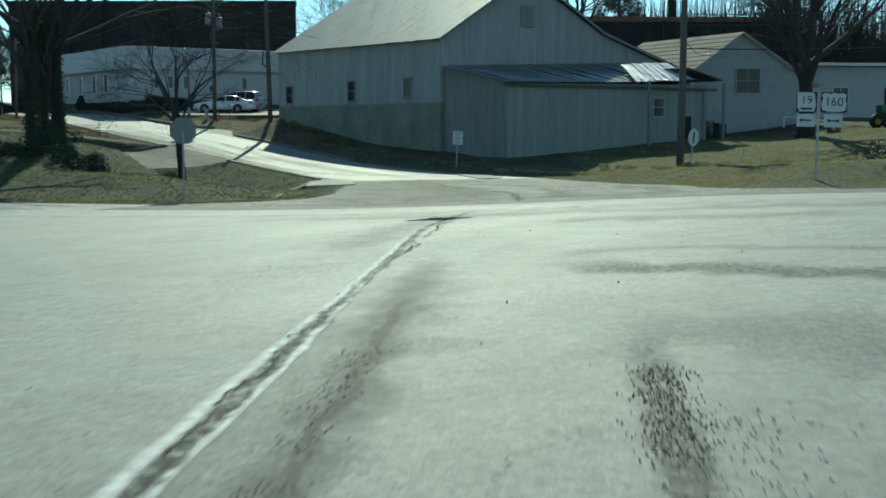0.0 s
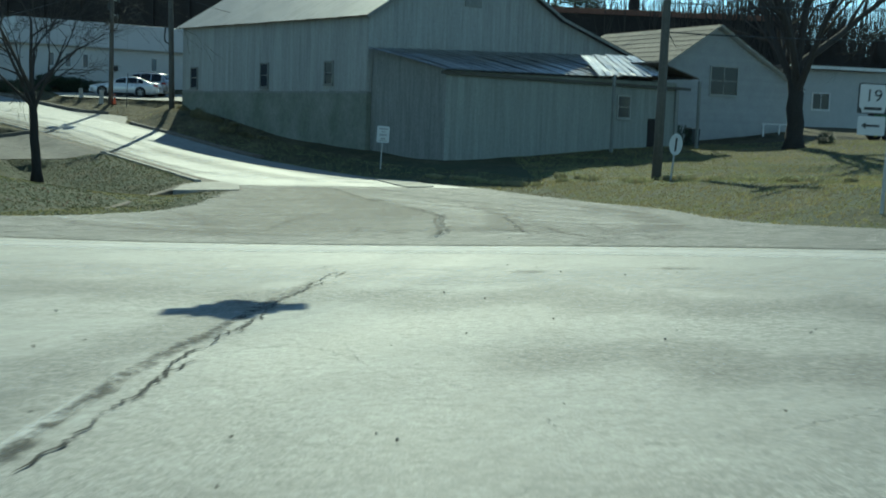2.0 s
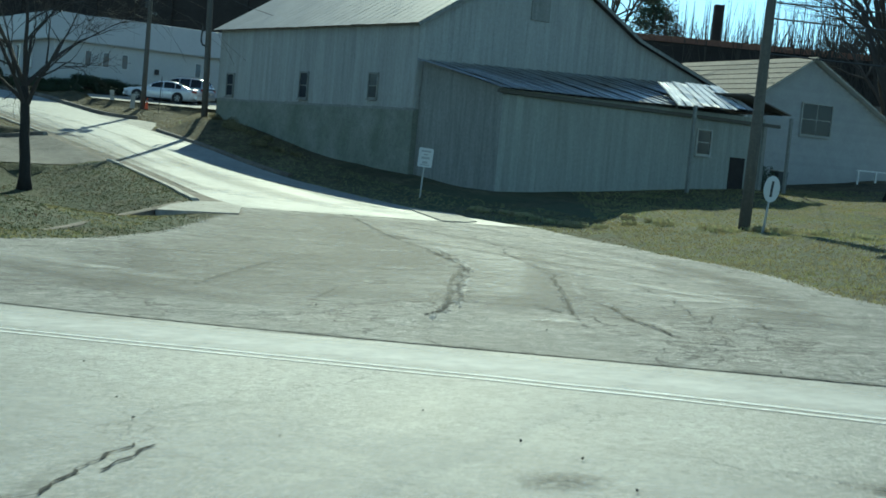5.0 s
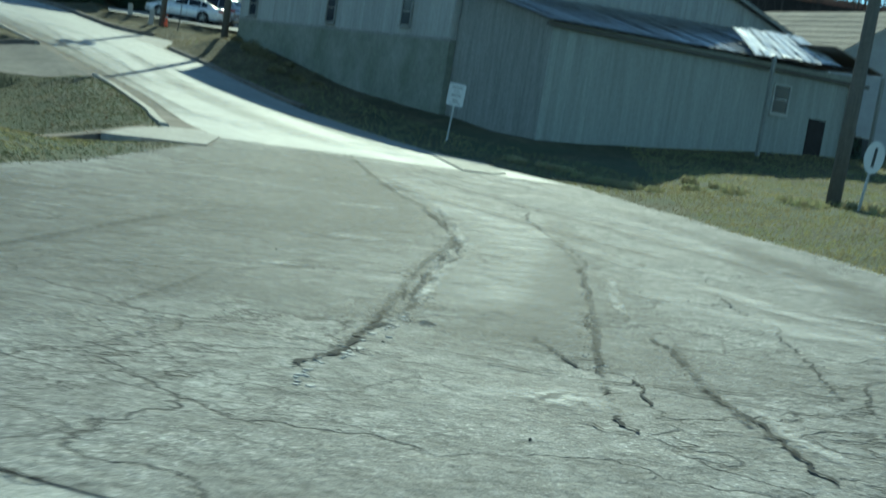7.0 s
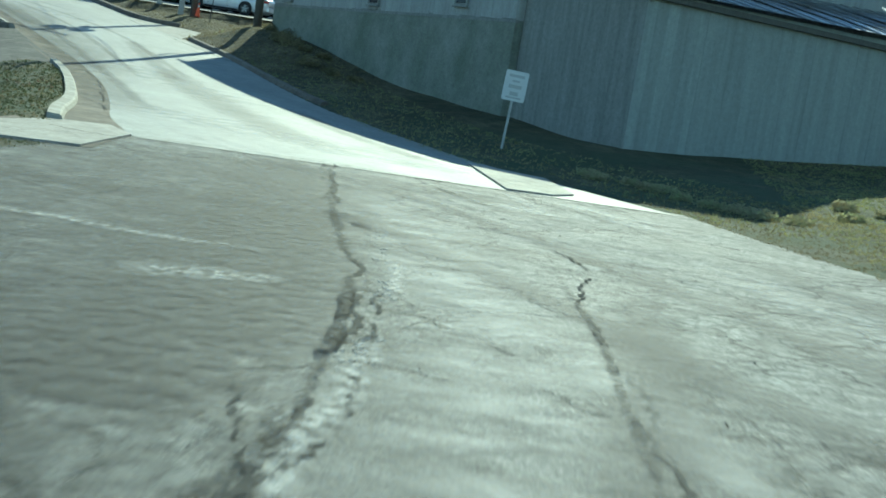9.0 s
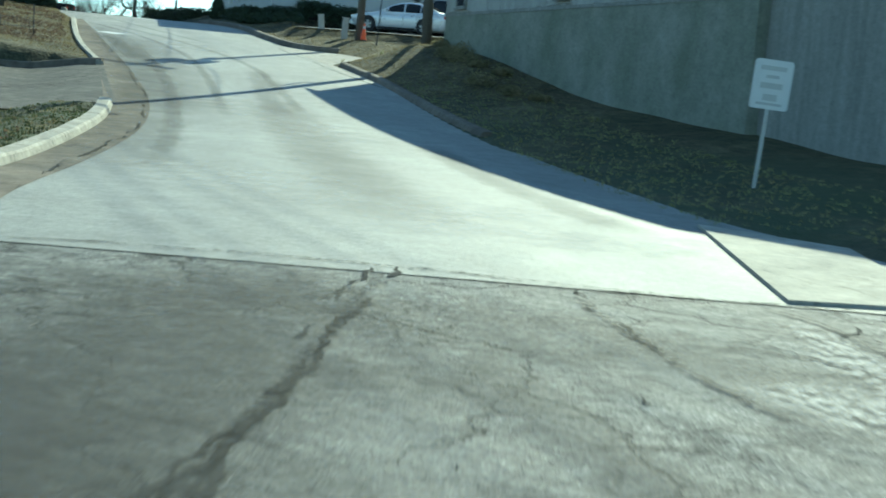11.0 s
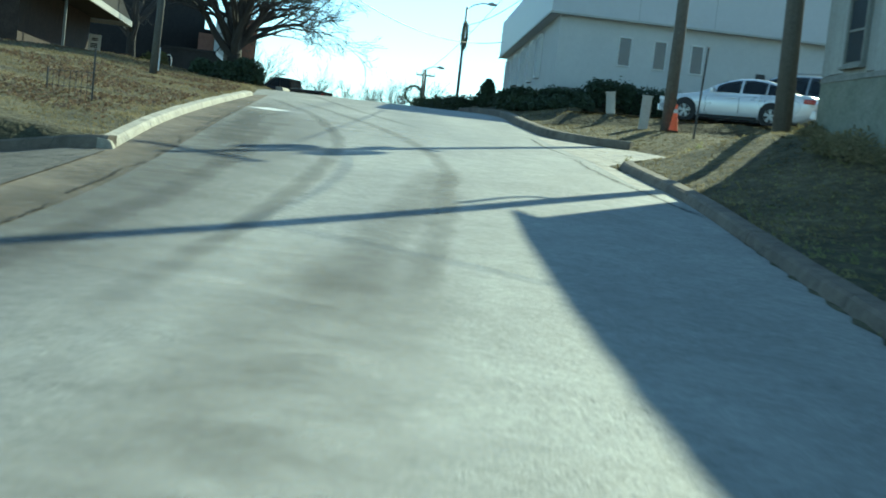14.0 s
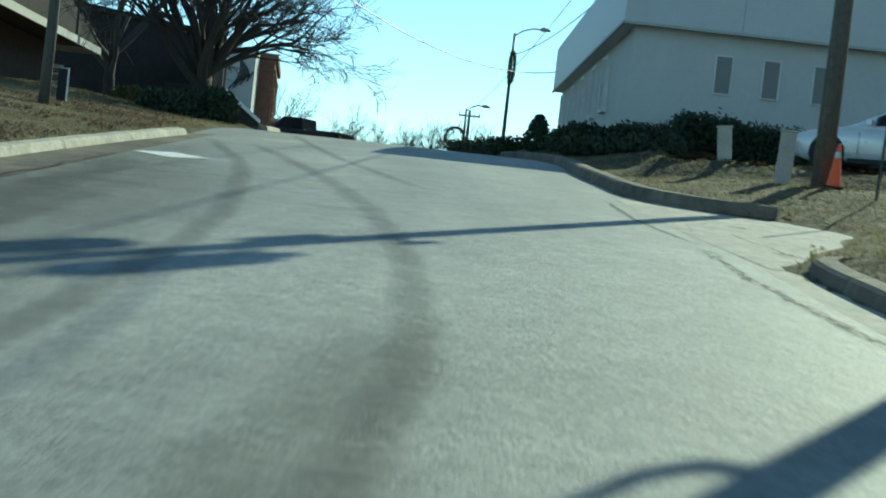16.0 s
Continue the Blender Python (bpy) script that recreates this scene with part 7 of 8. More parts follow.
turf("grass", (-24, -3.5, 41, 79, lower_lawn), 12000, .028, M_STRAW, 1, "short dormant straw-coloured grass on the lower lawn", 0.016)
turf("grass", (-30, -4, 41, 74, lower_lawn), 36000, .03, M_MOSSY, 12, "damp green winter grass on the lower lawn", 0.018)
turf("grass", (-24, -5, 41, 60, lambda x, y, d: lower_lawn(x, y, d) & (np.sin(x * .9) + np.cos(y * .7) > .2)), 16000, .035, M_BLADE, 2, "green grass patches on the lawn bank", 0.016)
turf("grass", (-46, -18, 84, 118, lambda x, y, d: (.85 * x + .53 * (y - 60) < 0) & (d < 16)), 60000, .03, M_STRAW, 3, "dormant brown grass on the upper lawn", 0.014)
turf("grass", (-28, -6, 86, 118, lambda x, y, d: (.85 * x + .53 * (y - 60) > 0) & (d < 9)), 36000, .035, M_STRAW, 4, "dry tufted grass on the verge by the poles", 0.014)
turf("grass", (7, 34, 34, 92, lambda x, y, d: (d < 30) & (x > 7.5)), 60000, .04, M_BLADE, 5, "green and straw grass on the bank before the house", 0.018)
turf("grass", (4, 15, 40, 70, lambda x, y, d: (d < 4) & (x > 4)), 11000, .035, M_STRAW, 7, "brown dormant grass along the road edge", 0.014)
turf("grass", (-12, 10, 62, 92, lambda x, y, d: (.85 * x + .53 * (y - 60) > 0) & (d < 4)), 16000, .045, M_BLADE, 6, "rough verge grass along the side road", 0.016)


rnd = random.Random(91)
leaf_cloud("undergrowth", [(-18 + rnd.uniform(-1.6, 2.4), 59 + rnd.uniform(-2.5, 3), rnd.uniform(.1, .5), rnd.uniform(.4, .8)) for _ in range(16)], 420, .07, M_HEDGE, 41,
           "dark tangled undergrowth round the tree clump", "shrub", flat=.8, kind="stuff")
for x, y, sd in ((-18.1, 58.0, 42), (-18.3, 60.0, 43), (-17.9, 61.2, 44)):
    leaf_cloud("ivy", [(x + .06 * math.sin(i), y - .05, .4 + .55 * i, .5 - .02 * i) for i in range(11)], 260, .06, M_HEDGE, sd, "dark ivy climbing a bare tree trunk", "ivy")
leaf_cloud("brush", [(-12.4 + .52 * i + rnd.uniform(-.5, .9), 95.6 - .82 * i + rnd.uniform(-.6, .8), rnd.uniform(-.05, .12), rnd.uniform(.28, .6)) for i in range(13)], 420, .045, M_BRUSH, 45,
           "dry brush and dead grass on the bank beside the pole", "brush", flat=.6, kind="stuff")
leaf_cloud("brush", [(13.2 + .34 * i + rnd.uniform(-.5, .5), 37.4 - .17 * i + rnd.uniform(-.5, 1.6), rnd.uniform(-.08, .06), rnd.uniform(.15, .4)) for i in range(46)], 150, .045, M_MOSSY, 46,
           "dark rough grass on the cut bank beside the main road", "brush", flat=.6, kind="stuff")


def litter(name, n, seed, x0, x1, y0, y1, label):
    rs = random.Random(seed)
    verts, faces = [], []
    for _ in range(n):
        x, y = rs.uniform(x0, x1), rs.uniform(y0, y1)
        if .85 * x + .53 * (y - 60) > -3 or noise.noise((x * .35, y * .35, 4)) < rs.uniform(-.25, .25):
            continue
        if float(away(np.array([x]), np.array([y]), PAVED)[0]) < .5:
            continue
        z = land(x, y) + rs.uniform(.015, .04)
        e = Euler((rs.gauss(0, .5), rs.gauss(0, .5), rs.uniform(0, 6.28))).to_matrix()
        s = rs.uniform(.03, .065)
        k = len(verts)
        for q in ((-s, 0, 0), (0, -s * .6, .015), (s, 0, 0), (0, s * .6, .015)):
            v = e @ Vector(q)
            verts.append((x + v.x, y + v.y, z + v.z))
        faces.append((k, k + 1, k + 2, k + 3))
    me = bpy.data.meshes.new(name)
    me.from_pydata(verts, [], faces)
    me.materials.append(M_LEAF)
    return tagged(new(name, me), label, "leaves", kind="stuff")


M_LEAF = mat("fallen_brown_leaves", (0.26, 0.18, 0.115), 0.85, vary=0.5, scale=22, fine=14, bump=0, tint=(0.035, 0.026, 0.02))
thin(M_LEAF, 0.35)
litter("fallen_leaves", 16000, 3, -44, -19, 84, 112, "fallen brown oak leaves on the upper lawn")
litter("fallen_leaves", 9000, 6, -33, -21, 85, 102, "dark fallen leaves scattered round the wire fence")
litter("fallen_leaves", 1200, 4, -20, -7, 43, 70, "fallen brown leaves on the lawn bank")
# ---- vehicles ----
M_CARGLASS = mat("tinted_car_glass", (0.02, 0.024, 0.028), 0.06, vary=0.03, scale=1, fine=3, bump=0.0, spec=0.7)
M_CHROME = mat("bright_alloy", (0.34, 0.34, 0.34), 0.4, metal=0.9, vary=0.05, scale=6, fine=30, bump=0)
M_TAILLAMP = mat("red_lamp_lens", (0.32, 0.02, 0.015), 0.2, vary=0.1, scale=5, fine=20, bump=0)
M_HEADLAMP = mat("clear_lamp_lens", (0.7, 0.72, 0.74), 0.12, vary=0.05, scale=5, fine=20, bump=0)


def wheel(parent, x, y, r, w=0.22):
    t = new("wheel")
    t.empty_display_size = 0.1
    t.parent = parent
    t.matrix_basis = Matrix.Translation((x, y, r))
    bm = bmesh.new()
    s = w / 2
    tube(bm, [(0, -s, 0), (0, -s * .8, 0), (0, 0, 0), (0, s * .8, 0), (0, s, 0)], [r * .86, r * .98, r, r * .98, r * .86], 26)
    part("tyre", bm, M_BLACK, t, smooth=False)
    bm = bmesh.new()
    side = -1 if y < 0 else 1
    tube(bm, [(0, side * (s * .6), 0), (0, side * (s + .006), 0)], [r * .6, r * .6], 22)
    part("wheel_disc", bm, M_DARK, t)
    bm = bmesh.new()
    tube(bm, [(0, side * (s + .004), 0), (0, side * (s + .03), 0)], [r * .14, r * .11], 12)
    tube(bm, [(0, side * (s + .006), 0), (0, side * (s + .022), 0)], [r * .63, r * .6], 22, cap=False)
    for k in range(10):
        a = 6.283 * (k // 2) / 5 + (.16 if k % 2 else -.16)
        m = Matrix.Translation((0, side * (s + .018), 0)) @ Matrix.Rotation(a, 4, "Y")
        box(bm, -.016, .016, -.012, .012, .03, r * .6, m=m)
    part("rim", bm, M_CHROME, t)


SEDAN = dict(L=5.09, W=1.85, wb=2.81, front=1.0, r=.335, belt=.94,
             top=((0, .60), (.03, .70), (.14, .77), (.45, .84), (.95, .91), (1.38, .96), (2.5, .95), (3.6, .98), (4.2, 1.03), (4.75, 1.06), (4.98, 1.03), (5.06, .93), (5.09, .80)),
             roof=((1.30, .94), (1.55, 1.06), (1.9, 1.24), (2.25, 1.38), (2.6, 1.45), (3.0, 1.475), (3.4, 1.45), (3.75, 1.37), (4.1, 1.23), (4.42, 1.09), (4.55, 1.02)),
             glass=((1.95, 2.72), (2.80, 3.55), (3.60, 3.98)), screen=(1.42, 2.2), rear=(3.72, 4.4))
SUV = dict(L=4.6, W=1.85, wb=2.65, front=.9, r=.36, belt=1.04,
           top=((0, .66), (.03, .84), (.12, .94), (.4, 1.0), (.9, 1.04), (1.2, 1.07), (2.5, 1.05), (4.0, 1.06), (4.5, 1.05), (4.58, .95), (4.6, .8)),
           roof=((1.1, 1.04), (1.35, 1.2), (1.65, 1.45), (1.95, 1.64), (2.3, 1.71), (3.0, 1.74), (3.8, 1.72), (4.15, 1.68), (4.38, 1.45), (4.52, 1.2), (4.58, 1.04)),
           glass=((1.75, 2.5), (2.58, 3.35), (3.43, 4.2)), screen=(1.25, 1.9), rear=(4.22, 4.5))


def car(name, m, paint, label, d, rails=False):
    """A parked car; x runs from its nose to its tail."""
    t = empty(name, m, label, "car")
    L, hw, zb, r = d["L"], d["W"] / 2, d["belt"], d["r"]
    tx, tz = zip(*d["top"])
    rx, rz = zip(*d["roof"])

    def line(xs, zs, x):
        return float(sum(np.interp(x + k, xs, zs) for k in (-.05, 0, .05)) / 3)

    def plan(x):
        return hw * float(np.interp(x / L, (0, .012, .05, .13, .28, .72, .9, .97, 1), (.70, .80, .90, .97, 1, 1, .96, .88, .80)))
    bm = bmesh.new()
    rings = []
    for x in np.unique(np.concatenate([np.linspace(0, L, 34), [.02, .06, L - .02, L - .06]])):
        w, z = plan(x), line(tx, tz, x) if 0.06 < x < L - .06 else float(np.interp(x, tx, tz))
        lo = .2 + .16 * smooth(.5, 0, x) + .2 * smooth(L - .55, L, x)
        half = ((w * .84, lo), (w * .95, lo + .06), (w * .985, lo + .2), (w, z - .3), (w * .985, z - .14), (w * .93, z - .05), (w * .8, z - .015), (w * .4, z + .01))
        rings.append([bm.verts.new((x, -a, b)) for a, b in half] + [bm.verts.new((x, a, b)) for a, b in half[::-1]])
    n = 16
    for r0, r1 in zip(rings, rings[1:]):
        for i in range(n):
            bm.faces.new((r0[i], r0[(i + 1) % n], r1[(i + 1) % n], r1[i]))
    bm.faces.new(rings[0])
    bm.faces.new(rings[-1][::-1])
    bmesh.ops.recalc_face_normals(bm, faces=bm.faces[:])
    part("body", bm, paint, t, smooth=True)
    bm = bmesh.new()
    rows = []
    for x in np.linspace(rx[0], rx[-1], 26):
        h = max(line(rx, rz, x) - zb, .01)
        half = ((.90, -.04), (.90, 0), (.835, .4), (.76, .75), (.69, .92), (.58, .985), (.3, 1.0))
        rows.append([bm.verts.new((x, -hw * a, zb + h * b if b > 0 else zb + b)) for a, b in half] + [bm.verts.new((x, hw * a, zb + h * b if b > 0 else zb + b)) for a, b in half[::-1]])
    for r0, r1 in zip(rows, rows[1:]):
        for i in range(13):
            bm.faces.new((r0[i], r0[i + 1], r1[i + 1], r1[i]))
    bmesh.ops.recalc_face_normals(bm, faces=bm.faces[:])
    part("cabin", bm, paint, t, smooth=True)

    def cabin_y(x, z):
        h = max(line(rx, rz, x) - zb, .02)
        return hw * float(np.interp((z - zb) / h, (0, .4, .75, .92, 1), (.90, .835, .76, .69, .58)))

    def skin(name, grid, off, material=M_CARGLASS):
        """A curved panel laid a finger's width over the bodywork."""
        bm = bmesh.new()
        v = [[bm.verts.new(Vector(p) + Vector(off) * .012) for p in row] for row in grid]
        for a, b in zip(v, v[1:]):
            for i in range(len(a) - 1):
                bm.faces.new((a[i], a[i + 1], b[i + 1], b[i]))
        bmesh.ops.solidify(bm, geom=bm.faces[:], thickness=.006)
        return part(name, bm, material, t, smooth=True)

    for sd in (-1, 1):
        for x0, x1 in d["glass"]:
            grid = []
            for x in np.linspace(x0, x1, 8):
                hi = max(line(rx, rz, x) - .085, zb + .05)
                grid.append([(x, sd * cabin_y(x, z), z) for z in np.linspace(zb + .035, hi, 5)])
            skin("side_window", grid, (0, sd, .3))
        for x in (d["glass"][0][1] + .04, d["glass"][1][1] + .03, d["glass"][0][0] - .28):
            part("door_seam", boxm(x - .006, x + .006, sd * plan(x) * .992 - .008, sd * plan(x) * .992 + .008, .36, zb - .12), M_BLACK, t)
        for x in (d["glass"][0][1] - .2, d["glass"][1][1] - .2):
            part("door_handle", boxm(x - .1, x + .1, sd * plan(x) - .015, sd * plan(x) + .025, zb - .15, zb - .115, .008), paint, t)
        part("rocker_panel", boxm(d["front"] + .45, d["front"] + d["wb"] - .45, sd * (hw - .06) - .03, sd * (hw - .06) + .03, .17, .27, .01), M_BLACK, t)
        part("headlamp", boxm(.05, .4, sd * hw * .66 - .19, sd * hw * .66 + .17, .62, .74, .03), M_HEADLAMP, t)
        part("tail_lamp", boxm(L - .34, L - .02, sd * (hw * .80) - .12, sd * (hw * .80) + .09, zb - .16, zb - .02, .03), M_TAILLAMP, t)
        mx = d["screen"][0] + .42
        part("mirror", boxm(mx, mx + .12, sd * (hw + .06) - .1, sd * (hw + .06) + .1, zb + .03, zb + .15, .03), paint, t)
        for x in (d["front"], d["front"] + d["wb"]):
            wheel(t, x, sd * (hw - .10), r)
            # Black disc puts the arch's inner shade on the uncut body side.
            part("wheel_arch", tube(bmesh.new(), [(x, sd * (hw - .3), r + .03), (x, sd * (hw + .004), r + .03)], [r * 1.16, r * 1.16], 28), M_BLACK, t)
    for nm, (x0, x1), k in (("windscreen", d["screen"], -1), ("rear_window", d["rear"], 1)):
        grid = []
        for x in np.linspace(x0, x1, 7):
            z = line(rx, rz, x)
            grid.append([(x, f * cabin_y(x, zb + (z - zb) * .9), z - .012 * f * f) for f in (-.86, -.5, 0, .5, .86)])
        skin(nm, grid, (k * .4, 0, 1.0))
    part("bumper", boxm(-.05, .16, -hw * .74, hw * .74, .3, .52, .05), paint, t)
    part("bumper", boxm(L - .14, L + .05, -hw * .82, hw * .82, .34, .6, .05), paint, t)
    part("grille", boxm(-.02, .06, -hw * .36, hw * .36, .55, .66, .01), M_BLACK, t)
    part("number_plate", boxm(L + .04, L + .06, -.15, .15, .64, .78), M_SIGN_WHITE, t)
    if rails:
        for sd in (-1, 1):
            part("roof_rail", tube(bmesh.new(), [(2.2, sd * hw * .64, 1.72), (2.4, sd * hw * .64, 1.78), (3.9, sd * hw * .64, 1.78), (4.1, sd * hw * .64, 1.72)], .02, 6), M_CHROME, t)
    return t


car("sedan", pose(-20.9, 110.3, land(-20, 109.5) + .045, 0, 0, -3), M_SILVER, "pale silver four-door sedan parked on the concrete lot", SEDAN)
car("suv", pose(-19.9, 113.0, land(-19, 112.5) + .045, 0, 0, -14), M_GREYCAR, "silver-grey sport utility vehicle parked behind the sedan", SUV, rails=True)


def pickup(m):
    t = empty("pickup_truck", m, "dark parked pickup truck at the crest of the road", "truck")
    hw = .97
    part("bed", boxm(3.4, 5.6, -hw, hw, .55, 1.22, .05), M_BLACKCAR, t)
    part("bed_floor", boxm(3.5, 5.5, -hw + .1, hw - .1, 1.16, 1.225), M_BLACK, t)
    part("body", boxm(1.55, 3.45, -hw, hw, .5, 1.18, .06), M_BLACKCAR, t)
    part("hood", prism_along([(0, .55), (1.6, .55), (1.6, 1.2), (.25, 1.08), (0, .9)], -hw + .03, hw - .03), M_BLACKCAR, t)
    part("cabin", prism_along([(1.35, 1.15), (3.4, 1.15), (3.3, 1.82), (2.15, 1.84)], -hw + .12, hw - .12), M_BLACKCAR, t)
    for s in (-1, 1):
        part("side_window", prism_along([(1.7, 1.24), (2.55, 1.24), (2.55, 1.74), (2.2, 1.74)], s * (hw - .115) - .01, s * (hw - .115) + .01), M_CARGLASS, t)
        part("side_window", prism_along([(2.63, 1.24), (3.28, 1.24), (3.2, 1.74), (2.63, 1.74)], s * (hw - .115) - .01, s * (hw - .115) + .01), M_CARGLASS, t)
        part("headlamp", boxm(-.02, .12, s * .72 - .15, s * .72 + .15, .8, .98, .02), M_HEADLAMP, t)
        part("tail_lamp", boxm(5.55, 5.63, s * .85 - .06, s * .85 + .06, .85, 1.05), M_TAILLAMP, t)
        for x in (.95, 4.45):
            wheel(t, x, s * (hw - .06), .4, .26)
    part("bumper", boxm(-.12, .05, -hw, hw, .5, .72, .03), M_CHROME, t)
    part("bumper", boxm(5.6, 5.75, -hw, hw, .5, .68, .03), M_CHROME, t)
    return t


pickup(pose(-54.6, 128.6, float(road_z(-52, 129)) + 0.02, 0, 0, 15) @ Matrix.Scale(.88, 4))


def tractor(m):
    t = empty("tractor", m, "green farm tractor with yellow-rimmed wheels parked by the garage", "tractor")
    green = mat("green_tractor_paint", (0.03, 0.10, 0.03), 0.4, vary=0.1, scale=3, fine=20, bump=0)
    yellow = mat("yellow_wheel_paint", (0.6, 0.48, 0.08), 0.5, vary=0.1, scale=3, fine=20, bump=0)
    part("hood", boxm(-.4, 1.5, -.35, .35, 1.0, 1.55, .08), green, t)
    part("chassis", boxm(-1.6, 1.4, -.22, .22, .6, 1.0, .03), M_DARK, t)
    part("cab", boxm(-1.8, -.4, -.7, .7, 1.3, 2.6, .06), M_CARGLASS, t)
    part("cab_roof", boxm(-1.95, -.3, -.8, .8, 2.6, 2.75, .04), green, t)
    part("exhaust", tube(bmesh.new(), [(.6, .2, 1.5), (.6, .2, 2.3)], .04, 8), M_DARK, t)
    for x, r, y in ((-1.2, .8, .85), (1.15, .48, .7)):
        for s in (-1, 1):
            w = new("wheel")
            w.parent = t
            w.matrix_basis = Matrix.Translation((x, s * y, r))
            part("tyre", tube(bmesh.new(), [(0, -.2, 0), (0, -.14, 0), (0, .14, 0), (0, .2, 0)], [r * .85, r, r, r * .85], 24), M_BLACK, w)
            part("rim", tube(bmesh.new(), [(0, -.205, 0), (0, .205, 0)], r * .5, 20), yellow, w)
    return t


tractor(pose(30.2, 86.0, land(30, 86), 0, 0, 195))


# ---- signs ----
def words(text, size, material, parent, m, name="lettering"):
    cu = bpy.data.curves.new("text", "FONT")
    cu.body, cu.size, cu.align_x, cu.align_y, cu.extrude = text, size, "CENTER", "CENTER", 0.002
    tmp = new("text", cu)
    bpy.context.view_layer.update()
    me = bpy.data.meshes.new_from_object(tmp.evaluated_get(bpy.context.evaluated_depsgraph_get()))
    bpy.data.objects.remove(tmp)
    me.name = name
    me.materials.clear()
    me.materials.append(material)
    ob = new(name, me)
    ob.parent = parent
    ob.matrix_basis = m
    return ob


def plate(outline, th=0.004):
    return prism(outline, th)


def rounded_rect(w, h, r=0.04, n=4):
    out = []
    for cx, cz, a0 in ((w / 2 - r, h / 2 - r, 0), (-w / 2 + r, h / 2 - r, 90), (-w / 2 + r, -h / 2 + r, 180), (w / 2 - r, -h / 2 + r, 270)):
        for k in range(n + 1):
            a = radians(a0 + 90 * k / n)
            out.append((cx + r * math.cos(a), cz + r * math.sin(a)))
    return out


def put(ob, x, y, z):
    ob.location = (x, y, z)
    return ob


# stop sign, seen from behind
t = empty("stop_sign", pose(-9.0, 46.3, land(-9.0, 46.3) - .25, 0, 0, 178 + 8), "grey back of an octagonal stop sign on a steel post", "road sign")
part("post", boxm(-.03, .03, .01, .05, -.2, 2.55, .005), M_STEEL, t)
STOPZ = 1.66 - (land(-9.0, 46.3) - .25)
put(part("sign_plate", plate([(.5 * math.cos(radians(22.5 + 45 * k)) , .5 * math.sin(radians(22.5 + 45 * k))) for k in range(8)], .006), M_SIGNBACK, t, "bare grey metal octagon"), 0, 0, STOPZ)
put(part("sign_face", plate([(.495 * math.cos(radians(22.5 + 45 * k)), .495 * math.sin(radians(22.5 + 45 * k))) for k in range(8)], .002), M_TAILLAMP, t, "red front face"), 0, -.006, STOPZ)


def route_signs(x, y, ang, base, k):
    t = empty("route_sign", pose(x, y, base, 0, 1.5, ang), "white route markers 19 and 160 with arrows on one post", "road sign")
    part("post", boxm(-.035, .035, .0, .05, -.3, 3.3 * k, .005), M_STEEL, t)
    top = 2.95 * k
    for sx, w, num, arrow in ((-.36 * k, .6 * k, "19", "left"), (.42 * k, .76 * k, "160", "both")):
        p = new("marker")
        p.parent = t
        p.matrix_basis = Matrix.Translation((sx, -.03, top))
        h = .61 * k
        part("backing", plate(rounded_rect(w, h, .04 * k), .006), M_SIGN_BLACK, p)
        if num == "160":
            o = [(-.33, -.22), (-.2, -.27), (0, -.285), (.2, -.27), (.33, -.22), (.36, -.05), (.31, .12), (.36, .22), (.24, .28), (.12, .245), (0, .285), (-.12, .245), (-.24, .28), (-.36, .22), (-.31, .12), (-.36, -.05)]
        else:
            o = [(-.27, .28), (.2, .28), (.24, .1), (.27, -.08), (.22, -.28), (-.2, -.28), (-.22, -.2), (-.27, -.18)]
        put(part("shield", plate([(a * k, b * k) for a, b in o], .004), M_SIGN_WHITE, p, "white shield"), 0, -.006, 0)
        words(num, (.36 if num == "160" else .34) * k, M_SIGN_BLACK, p, Matrix.Translation((0, -.012, .01 if num == "160" else .05)) @ Matrix.Rotation(radians(90), 4, "X"))
        if num == "19":
            put(part("text_bar", boxm(-.17 * k, .17 * k, -.002, .002, -.03 * k, .03 * k), M_SIGN_BLACK, p), 0, -.01, -.2 * k)
        q = new("arrow_plate")
        q.parent = t
        q.matrix_basis = Matrix.Translation((sx, -.03, top - .54 * k))
        part("backing", plate(rounded_rect(.53 * k, .38 * k, .03 * k), .006), M_SIGN_WHITE, q)
        bm = prism([(-.16 * k, -.022 * k), (.16 * k, -.022 * k), (.16 * k, .022 * k), (-.16 * k, .022 * k)], .003)
        put(part("arrow_shaft", bm, M_SIGN_BLACK, q), 0, -.006, 0)
        for s in ((-1,) if arrow == "left" else (-1, 1)):
            put(part("arrow_head", prism([(s * .2 * k, 0), (s * .1 * k, .07 * k), (s * .1 * k, -.07 * k)][::s], .003), M_SIGN_BLACK, q), 0, -.0062, 0)
    part("bracket", boxm(-.5 * k, .6 * k, -.01, .01, top + .1, top + .14), M_STEEL, t)
    part("bracket", boxm(-.5 * k, .6 * k, -.01, .01, top - .55 * k, top - .51 * k), M_STEEL, t)
    return t


route_signs(11.3, 39.0, -14, -0.45, 1.0)

t = empty("parking_sign", pose(0.91, 72.9, land(.91, 72.9), 0, 3, 17), "white rectangular road sign with faded unreadable lines on a post", "road sign")
SZ = 1.2 - land(.91, 72.9)
part("post", boxm(-.03, .03, 0.005, .045, -.2, SZ + .3, .005), M_STEEL, t)
put(part("sign_plate", plate(rounded_rect(.6, .76, .05), .006), M_SIGN_WHITE, t), 0, 0, SZ)
for z, w, h in ((.25, .4, .07), (.12, .2, .05), (-.02, .34, .09), (-.2, .22, .1), (-.3, .4, .04)):
    put(part("text_bar", boxm(-w / 2, w / 2, -.002, .002, -h / 2, h / 2), M_STEEL, t), 0, -.006, SZ + z)

